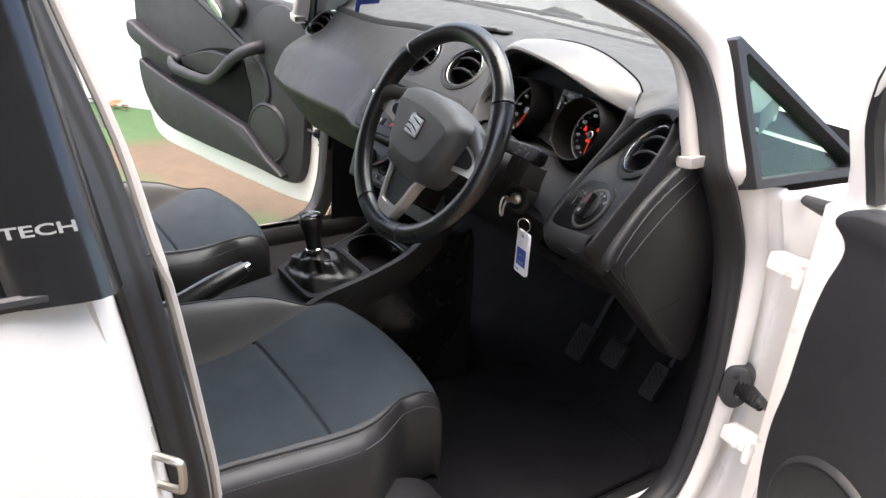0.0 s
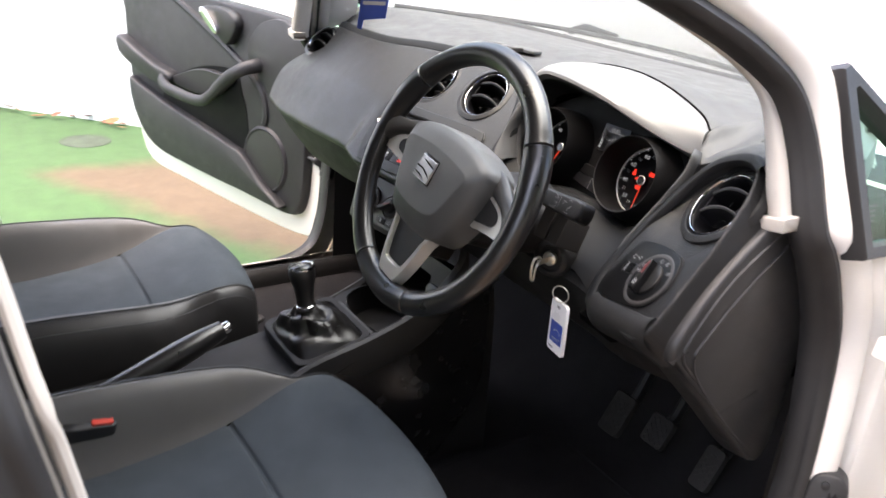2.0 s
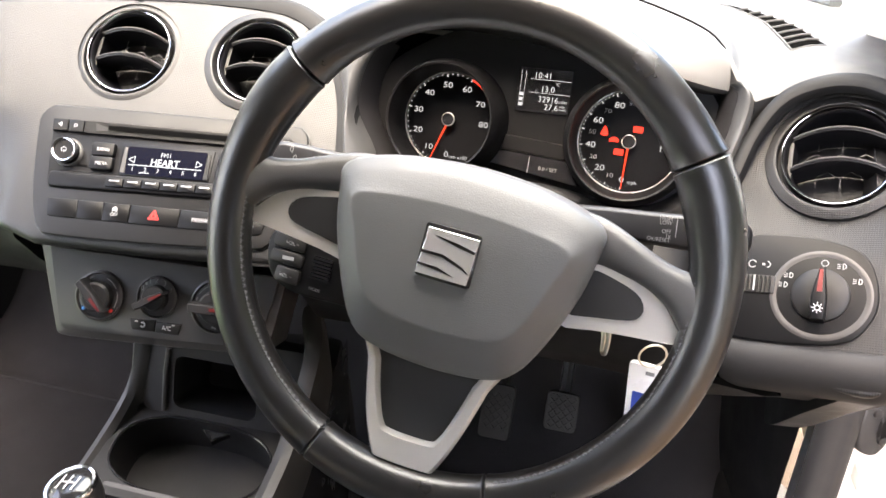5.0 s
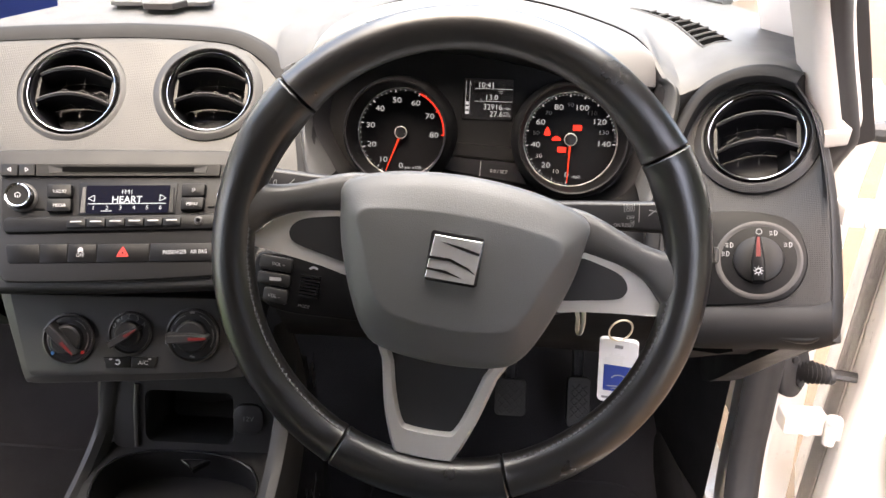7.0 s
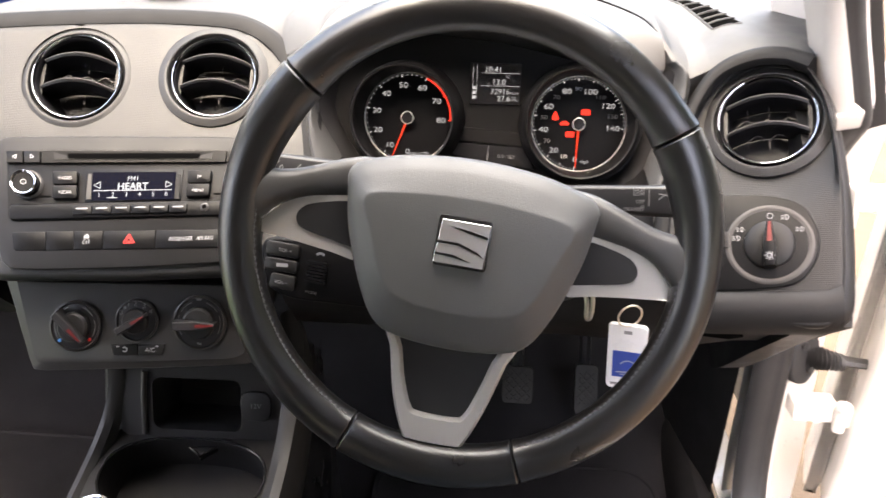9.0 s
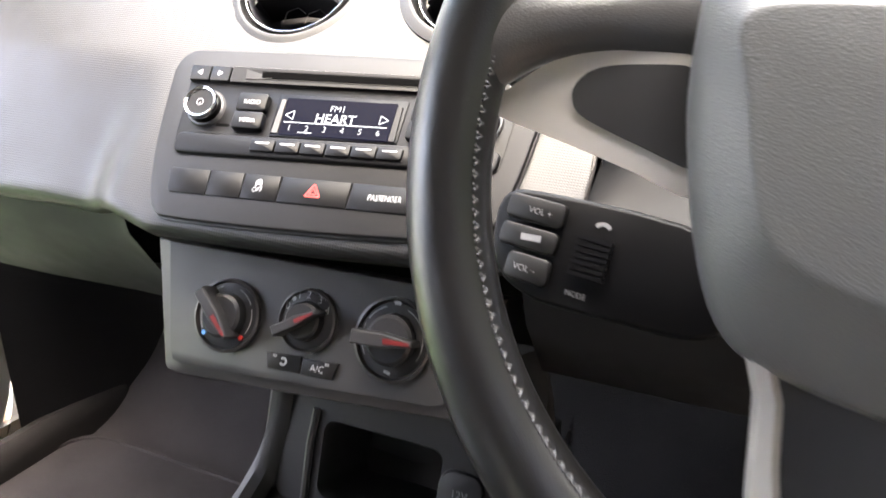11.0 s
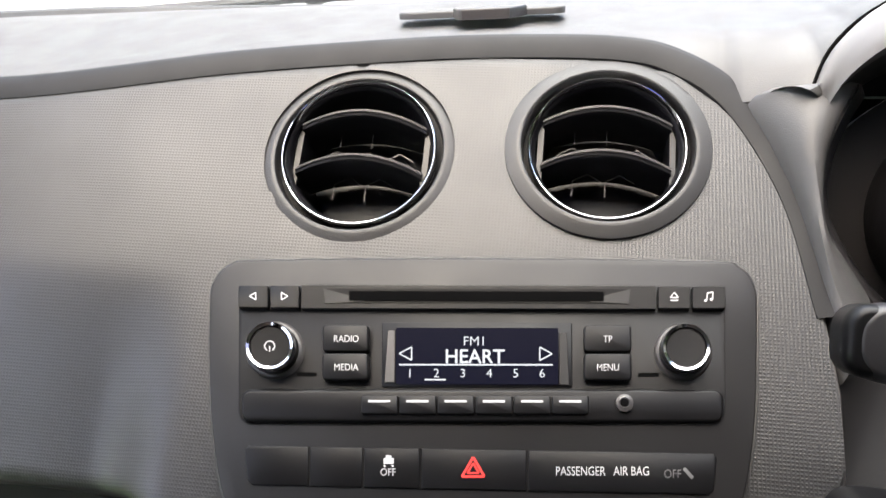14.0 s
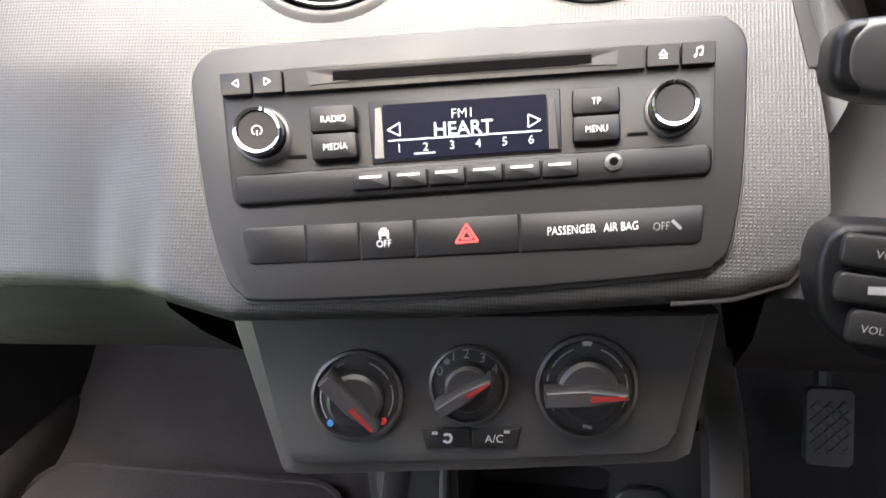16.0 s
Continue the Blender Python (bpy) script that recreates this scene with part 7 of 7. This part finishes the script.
    def at(px, py, left=False):
        return 0.095 + (px - 769) * 0.000350, -0.0005 - (py - 266) * 0.000350
    # warning lamps
    lamps = [(695, 241, "drop"), (725, 264, "car"), (744, 300, "box"), (790, 229, "box")]
    for px, py, kind in lamps:
        u, v = at(px, py)
        if kind == "drop":
            o = flat_spline([(u, v + 0.005), (u - 0.0035, v - 0.002), (u - 0.003, v - 0.005), (u + 0.003, v - 0.005), (u + 0.0035, v - 0.002)], 3)
        elif kind == "car":
            o = [(u - 0.005, v - 0.0025), (u + 0.005, v - 0.0025), (u + 0.005, v + 0.0002), (u + 0.002, v + 0.0025), (u - 0.002, v + 0.0022), (u - 0.005, v + 0.0002)]
        else:
            o = rrect(u - 0.005, v - 0.003, u + 0.005, v + 0.0035, 0.0012)
        part("warning_lamp", slab(CLU, o, -0.0012, -0.0005), LAMP_RED, ob, "lit red lamp")
    # middle display
    a, b = at(418, 212), at(580, 82)
    lcd = part("trip_display", slab(CLU, rrect(a[0], a[1], b[0], b[1], 0.001), -0.004, -0.002), LCD_DARK, ob, "dark trip display")
    g = [words(tx, sz, CLU, *at(px, py), -0.0016, align="RIGHT") for tx, sz, px, py in (("10:41", 0.0088, 520, 101), ("13.0", 0.0088, 532, 140), ("°C", 0.005, 546, 124), ("32916", 0.0088, 547, 170), ("miles", 0.0046, 574, 174), ("27.6", 0.0088, 549, 192), ("trip", 0.004, 568, 187), ("miles", 0.004, 574, 196))]
    g += [bar(CLU, *at(455, 114), *at(578, 114), 0.0005, -0.0016), bar(CLU, *at(455, 154), *at(578, 154), 0.0005, -0.0016)]
    g += [bar(CLU, *at(433, 96 + 15 * i), *at(433, 106 + 15 * i), 0.0036, -0.0016) for i in range(4, 7)]
    g += [bar(CLU, *at(427 + q, 90), *at(427 + q, 198), 0.0004, -0.0016) for q in (0, 13)]
    part("display_text", join(*g), DIAL_INK, lcd)
    st = part("button_strip", slab(CLU, [at(*p) for p in ((362, 334), (352, 376), (640, 418), (600, 346))], -0.004, 0.004, 0.002, 2), GLOSS, ob)
    part("seam", bar(CLU, *at(486, 345), *at(484, 395), 0.0006, 0.0043), GREY_INK, st)
    part("lettering", words("0.0 / SET", 0.0055, CLU, *at(545, 376), 0.0043, turn=-3), GREY_INK, st)
    part("shelf", slab(CLU, [at(*p) for p in ((380, 285), (362, 330), (602, 345), (590, 300))], -0.004, 0.0025, 0.002, 2), DIALM, ob)


dials()


# ---- light switch ----
def light_switch():
    ob = thing("light_switch_panel", DRV(-0.01, -0.028, 0), "dark light switch panel with a rotary knob at off", "light switch")
    out = flat_spline([(-0.092, -0.056), (-0.080, 0.0), (-0.066, 0.020), (-0.04, 0.0235), (0.0, 0.020), (0.028, 0.008), (0.039, -0.02), (0.036, -0.045), (0.018, -0.066), (-0.02, -0.0715), (-0.07, -0.070)][::-1], 5)
    part("gap", slab(DRV, inset(out, -0.0012), -0.012, 0.0006), BLACK, ob)
    part("plate", slab(DRV, out, -0.001, 0.003, 0.003, 3, 0.0018), BUTTON, ob)
    cu, cv = -0.004, -0.028
    part("dish", turned(DRV, cu, cv, [(0.0400, 0.0029), (0.0385, 0.0034), (0.0365, 0.0034), (0.031, 0.0024), (0.025, 0.0012), (0.0235, 0.0012)], 44, cap=False, squash=0.98), BEZEL, ob, "dished ring")
    k = part("knob", turned(DRV, cu, cv, [(0.0232, 0.001), (0.0225, 0.006), (0.0205, 0.0075), (0.008, 0.0075)], 40), SURROUND, ob, "rotary knob")
    part("grip", slab(DRV, [(cu - 0.0055, cv - 0.024), (cu + 0.0055, cv - 0.024), (cu + 0.0062, cv - 0.005), (cu + 0.003, cv + 0.0215), (cu - 0.001, cv + 0.0215), (cu - 0.0062, cv - 0.005)], 0.006, 0.018, 0.0025, 3), BUTTON, k)
    part("pointer", slab(DRV, [(cu - 0.0016, cv + 0.0), (cu + 0.0026, cv + 0.0), (cu + 0.0022, cv + 0.019), (cu - 0.0004, cv + 0.019)], 0.015, 0.0184), DULL_RED, k, "red pointer")
    part("lamp_symbol", join(arc_bar(DRV, cu, cv - 0.014, 0.0022, 0, 360, 0.0008, 0.0183, 12), *[bar(DRV, cu + 0.0032 * math.cos(a), cv - 0.014 + 0.0032 * math.sin(a), cu + 0.0045 * math.cos(a), cv - 0.014 + 0.0045 * math.sin(a), 0.0007, 0.0183) for a in [i * math.pi / 4 for i in range(8)]]), WHITE_INK, k)
    g = [words("O", 0.0085, DRV, cu + 0.0015, cv + 0.0285, 0.0036)]
    for ang in (62, 28, 148, 166):
        u, v = cu + 0.0305 * math.cos(radians(ang)), cv + 0.0295 * math.sin(radians(ang))
        g += [arc_bar(DRV, u + 0.001, v, 0.0024, -90, 90, 0.0008, 0.0036, 8), bar(DRV, u + 0.001, v - 0.0024, u + 0.001, v + 0.0024, 0.0008, 0.0036)]
        g += [bar(DRV, u - 0.0035, v + q, u - 0.0008, v + q * 0.8, 0.0007, 0.0036) for q in (-0.0018, 0, 0.0018)]
    part("numeral", g[0], GREY_INK, ob)
    for i in range(4):
        part("lamp_symbol", join(*g[1 + 5 * i:6 + 5 * i]), GREY_INK, ob)
    w = part("dimmer", slab(DRV, rrect(-0.068, -0.030, -0.040, -0.014, 0.002), 0.001, 0.0045, 0.001, 2), BLACK, ob, "ribbed thumb wheel")
    ribs = [slab(DRV, rrect(-0.066 + 0.0035 * i, -0.029, -0.0645 + 0.0035 * i, -0.015, 0.0004, 1), 0.004, 0.0068) for i in range(7)]
    part("ribs", join(*ribs), BUTTON, w)
    part("mark", bar(DRV, -0.0565, -0.029, -0.0565, -0.015, 0.0014, 0.0072), GREY_INK, w)
    part("dimmer_symbol", join(arc_bar(DRV, -0.060, -0.004, 0.0032, 20, 320, 0.0009, 0.0034, 10), arc_bar(DRV, -0.048, -0.004, 0.0026, -90, 90, 0.0009, 0.0034, 8), bar(DRV, -0.052, -0.004, -0.0495, -0.004, 0.002, 0.0034)), GREY_INK, ob)


light_switch()


# ---- stalks, ignition, key ----
def stalks():
    for s, tip, base, lab in ((1, (0.574, 1.430, 0.927), (0.43, 1.462, 0.908), "wiper stalk"), (-1, (0.164, 1.462, 0.929), (0.31, 1.470, 0.915), "indicator stalk")):
        t, b = Vector(tip), Vector(base)
        d = (t - b).normalized()
        n = Vector((0, -0.9, 0.42))
        up = d.cross(n).normalized() * (-1 if d.x > 0 else 1)
        up = up if up.z > 0 else -up
        fn = Plane(b, d, up, n)
        L = (t - b).length
        g = 1.0 if s > 0 else 1.08
        o = flat_spline([(0, -0.010), (L * 0.4, -0.013 * g), (L * 0.75, -0.0155 * g), (L - 0.012, -0.0155 * g), (L - 0.002, -0.010 * g), (L, 0.0), (L - 0.003, 0.008 * g), (L - 0.014, 0.013 * g), (L * 0.6, 0.0125 * g), (0, 0.010)], 4)
        k = part("stalk", slab(fn, o, -0.014, 0.012, 0.009, 5, back=True), BLACK, column, "black " + lab)
        part("stalk_cap", slab(fn, rrect(L - 0.018, -0.0145 * g, L + 0.003, 0.012 * g, 0.0095), -0.011, 0.0112, 0.008, 6, back=True), BUTTON, k)
        g = []
        if s > 0:
            for i, tx in enumerate(("HIGH", "LOW", "", "OFF", "1x", "OK/RESET")):
                if tx:
                    g.append(words(tx, 0.0046, fn, L * 0.61, 0.0085 - 0.0034 * i, 0.0127, align="RIGHT", wide=0.9, bold=0.006))
            g += [bar(fn, L * 0.635, -0.006, L * 0.635, 0.009, 0.0007, 0.0127), bar(fn, L * 0.78, -0.007, L * 0.84, 0.001, 0.0014, 0.0127), bar(fn, L * 0.69, 0.000, L * 0.73, 0.005, 0.0009, 0.0127), bar(fn, L * 0.69, 0.005, L * 0.75, 0.003, 0.0009, 0.0127), bar(fn, L * 0.76, -0.009, L * 0.83, -0.010, 0.0009, 0.0127), arc_bar(fn, L * 0.80, 0.004, 0.004, 30, 150, 0.0008, 0.0127, 8)]
        else:
            q = -1 if d.x < 0 else 1
            for i in range(3):
                g.append(arc_bar(fn, L * 0.84 - 0.004 * i, 0.008 - 0.007 * i, 0.0026, -90, 90, 0.0008, 0.0127, 8))
                g.append(bar(fn, L * 0.84 - 0.004 * i, 0.0055 - 0.007 * i, L * 0.84 - 0.004 * i, 0.0105 - 0.007 * i, 0.0008, 0.0127))
            g += [bar(fn, L * 0.70, 0.006, L * 0.76, -0.004, 0.0010, 0.0127), bar(fn, L * 0.42, 0.003, L * 0.48, 0.003, 0.0018, 0.0127), bar(fn, L * 0.52, 0.003, L * 0.58, 0.003, 0.0018, 0.0127)]
        part("symbols", join(*g), GREY_INK, k)
    # remote control pod behind the left spoke
    deep = Plane(WHE(0, 0, -0.112), WHE.x, WHE.y, WHE.n, None, -7.2)

    def pod(u, v, w=0.0):
        return deep(1.119 * u - 0.013, 1.119 * v - 0.0145, w)
    o = flat_spline([(-0.162, -0.026), (-0.14, -0.018), (-0.06, -0.020), (-0.05, -0.06), (-0.10, -0.068), (-0.138, -0.068), (-0.158, -0.055)], 4)
    p = part("remote_pod", slab(pod, o[::-1], -0.03, 0.0, 0.005, 3), RADIO, column, "black audio remote pod")
    for v0, v1, tx in ((-0.034, -0.022, "VOL +"), (-0.047, -0.036, ""), (-0.062, -0.049, "VOL –")):
        b = part("button", slab(pod, rrect(-0.157 if v0 > -0.05 else -0.150, v0, -0.128, v1, 0.003), -0.002, 0.004, 0.002, 2), SURROUND, p)
        if tx:
            part("lettering", words(tx, 0.0042, pod, -0.140, (v0 + v1) / 2, 0.0043), GREY_INK, b)
        else:
            part("symbol", bar(pod, -0.146, -0.0415, -0.136, -0.0405, 0.003, 0.0043), GREY_INK, b)
    part("roller", join(*[slab(pod, rrect(-0.120, -0.052 + 0.0028 * i, -0.103, -0.050 + 0.0028 * i, 0.0005, 1), -0.002, 0.005) for i in range(7)]), BUTTON, p, "ribbed roller")
    part("lettering", words("MODE", 0.0036, pod, -0.114, -0.0605, 0.0005), GREY_INK, p)
    part("symbol", join(arc_bar(pod, -0.110, -0.030, 0.004, 40, 150, 0.002, 0.0005, 8)), GREY_INK, p)
    for x in (0.472, 0.498):
        part("column_block", slab(facing((x, 1.455, 0.875), (0.05, -0.92, 0.38)), rrect(-0.011, -0.022, 0.011, 0.022, 0.003), -0.05, 0.0, 0.002, 2), BEZEL, column)
    # ignition
    f = facing((0.462, 1.488, 0.812), (0.35, -0.9, 0.1))
    part("lock_housing", turned(f, 0, 0, [(0.032, -0.06), (0.030, 0.0), (0.026, 0.006), (0.020, 0.008), (0.018, 0.004)], 30), BLACK, column)
    part("lock_barrel", turned(f, 0, 0, [(0.011, 0.003), (0.0105, 0.009), (0.007, 0.011)], 24), STEEL, column, "metal lock barrel")
    key = thing("car_key", (0.50, 1.455, 0.81), "metal key in the ignition on a ring with a tag", "key")
    part("blade", slab(Plane(f(0, 0, 0.010), f.n, (0, 0, 1), Vector((0, 0, 1)).cross(f.n)), rrect(0.0, -0.004, 0.035, 0.004, 0.001), -0.001, 0.001, back=True), STEEL, key)
    c0 = f(0.0, 0, 0.045)
    bow = Plane(c0, f.n, (0, 0, 1), Vector((0, 0, 1)).cross(f.n))
    part("bow", sweep(spline([bow(-0.008, 0.006), bow(0.010, 0.008), bow(0.016, -0.005), bow(0.013, -0.022), bow(0.006, -0.024), bow(0.004, -0.008)], 4, True), 0.0022, 8, closed=True, up=f.x), STEEL, key, "bent metal key head")
    rc = Vector((0.525, 1.455, 0.787))
    ringp = [rc + Vector((0.012 * math.cos(a), 0.004 * math.cos(a), 0.012 * math.sin(a))) for a in [2 * math.pi * i / 28 for i in range(28)]]
    part("key_ring", sweep(ringp, 0.0011, 6, closed=True, up=(0.3, -0.95, 0)), STEEL, key, "split ring")
    tag = thing("key_tag", (0.527, 1.457, 0.70), "clear white plastic key tag with a blue card", "key tag")
    tf = Plane((0.528, 1.457, 0.736), Vector((0.985, -0.15, -0.0)), (-0.06, 0.02, 1), (-0.15, -0.98, 0.02))
    part("tag_body", slab(tf, rrect(-0.0195, -0.039, 0.0195, 0.039, 0.005), -0.0025, 0.0025, 0.0012, 2, back=True), TAG_WHITE, tag)
    for s in (1, -1):
        t2 = tf if s > 0 else Plane(tf.o, -tf.x, tf.y, -tf.n)
        cd = part("card", slab(t2, rrect(-0.014, -0.024, 0.015, 0.008, 0.001), 0.002, 0.0029), TAG_BLUE, tag, "blue card insert")
        part("print", join(arc_bar(t2, 0.002, -0.012, 0.009, 20, 150, 0.0014, 0.0031, 10), bar(t2, -0.010, -0.018, 0.011, -0.016, 0.0014, 0.0031), bar(t2, -0.006, -0.0205, 0.008, -0.019, 0.0008, 0.0031)), WHITE_INK, cd)
        part("printed_mark", bar(t2, -0.015, -0.033, -0.004, -0.033, 0.003, 0.0027), GREY_INK, tag)
        part("punched_slot", bar(t2, -0.004, 0.031, 0.004, 0.031, 0.004, 0.0027), GREY_INK, tag)


stalks()


# ---- on top of the dashboard ----
def dash_details():
    # side window demister grille: a curved wedge of slats
    def edge(t):
        a = Vector((0.551, 1.804, 0)).lerp(Vector((0.618, 1.692, 0)), t) + Vector((0.012, 0.004, 0)) * math.sin(math.pi * t)
        b = Vector((0.552, 1.806, 0)).lerp(Vector((0.648, 1.694, 0)), t) + Vector((0.015, 0.010, 0)) * math.sin(math.pi * t)
        return a, b

    def on_pad(p, up):
        return Vector((p.x, p.y, dash_top_z(p) + up))
    g = part("demister_grille", grid([[on_pad(edge(i / 14)[0].lerp(edge(i / 14)[1], k / 3), 0.002) for k in range(4)] for i in range(15)]), VOID, dashboard, "curved demister grille with thin slats")
    for i in range(2, 10):
        a, b = edge(i / 10)
        part("slat", sweep([on_pad(a.lerp(b, k / 3), 0.0028) for k in range(4)], 0.0012, 6, flat=1.2), PAD, g)
    rim = [edge(i / 14)[0] for i in range(15)] + [edge(1.0)[0].lerp(edge(1.0)[1], 0.5)] + [edge(1 - i / 14)[1] for i in range(15)]
    part("grille_edge", sweep([on_pad(p, 0.0008) for p in rim], 0.0016, 6, closed=True), PAD, g)
    # pop-up holder socket in the middle of the top
    f = Plane((-0.027, 1.766, dash_z(0, 1.766) + 0.003), (1, 0.1, 0), (-0.1, 1, 0), (0, 0, 1))
    c = part("holder_socket", slab(f, rrect(-0.062, -0.012, 0.062, 0.018, 0.010), -0.004, 0.001, 0.002, 3), PAD, dashboard, "flat grey socket cover on the dashboard top")
    part("catch", slab(f, [(-0.020, -0.012), (-0.015, -0.030), (-0.012, -0.034), (0.022, -0.034), (0.025, -0.030), (0.034, -0.012)], -0.004, 0.0035, 0.002, 3), BEZEL, c)
    w = thing("wiper", (-0.25, 2.15, 1.0), "black wiper blade resting at the foot of the windscreen", "wiper")
    part("blade", sweep(spline([(-0.62, 2.08, 1.02), (-0.30, 2.17, 1.025), (0.1, 2.20, 1.02), (0.45, 2.13, 1.01)], 8), 0.006, 6), RUBBER, w)
    part("arm", sweep([(-0.33, 2.18, 1.02), (-0.28, 2.185, 1.035), (-0.18, 2.20, 1.03)], [0.008, 0.012, 0.006], 8), RUBBER, w)
    # blue paper tag that hangs from the mirror
    t = thing("hanging_tag", (0.02, 1.41, 1.06), "blue printed paper tag hanging on a string", "tag")
    f = facing((0.004, 1.42, 1.108), (0.35, -0.93, 0), (0.93, 0.35, 0), -8)
    o = [(-0.03, -0.045), (-0.02, -0.045), (-0.018, -0.028), (0.03, -0.012), (0.032, 0.06), (-0.03, 0.06)]
    part("card", slab(f, o, -0.0005, 0.0005, back=True), TAG_BLUE, t)
    part("print", join(bar(f, -0.024, 0.0, 0.026, 0.012, 0.006, 0.0008), bar(f, -0.024, 0.02, 0.026, 0.03, 0.006, 0.0008)), WHITE_INK, t)
    part("string", sweep([f(0, 0.06), f(0, 0.13)], 0.0008, 5), WHITE_INK, t)


def dash_top_z(p):
    return pad_height(p.x, p.y) - 0.001


dash_details()


# ---- pedals and mats ----
def pedals():
    for name, x, y, z, w, h, lab in (("accelerator_pedal", 0.555, 1.87, 0.36, 0.040, 0.085, "accelerator pedal with ribbed rubber"), ("brake_pedal", 0.438, 1.86, 0.37, 0.052, 0.062, "brake pedal with a cross-hatched rubber pad"), ("clutch_pedal", 0.333, 1.86, 0.345, 0.052, 0.090, "clutch pedal with a cross-hatched rubber pad")):
        ob = thing(name, (x, y + 0.05, 0.26), "black " + lab, "pedal", "pedals")
        f = facing((x, y, z), (0, -0.85, 0.53))
        p = part("pad", slab(f, rrect(-w / 2, -h / 2, w / 2, h / 2, 0.008), -0.01, 0.006, 0.003, 2), RUBM, ob)
        g = []
        for i in range(-4, 5):
            for s in (-1, 1):
                x0, y0 = i * 0.014, 0
                a, b = Vector((x0 - 0.03, y0 - 0.03 * s)), Vector((x0 + 0.03, y0 + 0.03 * s))
                seg = [a.lerp(b, k / 20) for k in range(21)]
                seg = [q for q in seg if abs(q.x) < w / 2 - 0.004 and abs(q.y) < h / 2 - 0.004]
                if len(seg) > 2:
                    g.append(sweep([f(seg[0].x, seg[0].y, 0.006), f(seg[-1].x, seg[-1].y, 0.006)], 0.0018, 5))
        part("tread", join(*g), RUBM, p)
        part("arm", sweep([f(0, 0, -0.008), f(0, 0.04, -0.03), Vector((x, y + 0.12, z + 0.16)), Vector((x, y + 0.15, z + 0.30))], 0.010, 8, flat=1.6), BLACK, ob)


pedals()


def mats():
    for x0, x1, lab in ((0.21, 0.70, "driver"), (-0.70, -0.21, "passenger")):
        ob = thing("floor_mat", ((x0 + x1) / 2, 1.5, 0.235), "black carpet floor mat with a bound edge", "mat", "floor mats")
        f = Plane((0, 0, 0.236), (1, 0, 0), (0, 1, 0), (0, 0, 1))
        o = rrect(x0, 1.20, x1 - 0.03, 1.80, 0.06)
        part("mat_body", slab(f, o, 0.0, 0.012, 0.004, 2), CARPET, ob)
        part("binding", sweep([Vector((u, v, 0.246)) for u, v in o], 0.006, 6, closed=True), CARPET, ob, "bound edge")
        if x0 < 0:
            part("fixing_peg", turned(f, -0.52, 1.398, [(0.020, 0.010), (0.019, 0.016), (0.012, 0.018)], 24), BEZEL, ob, "grey round mat fixing")
        part("fixing", turned(f, -0.515 if x0 < 0 else 0.30, 1.39, [(0.022, 0.011), (0.02, 0.018), (0.012, 0.019)], 20), BEZEL, ob, "round fixing stud")


mats()
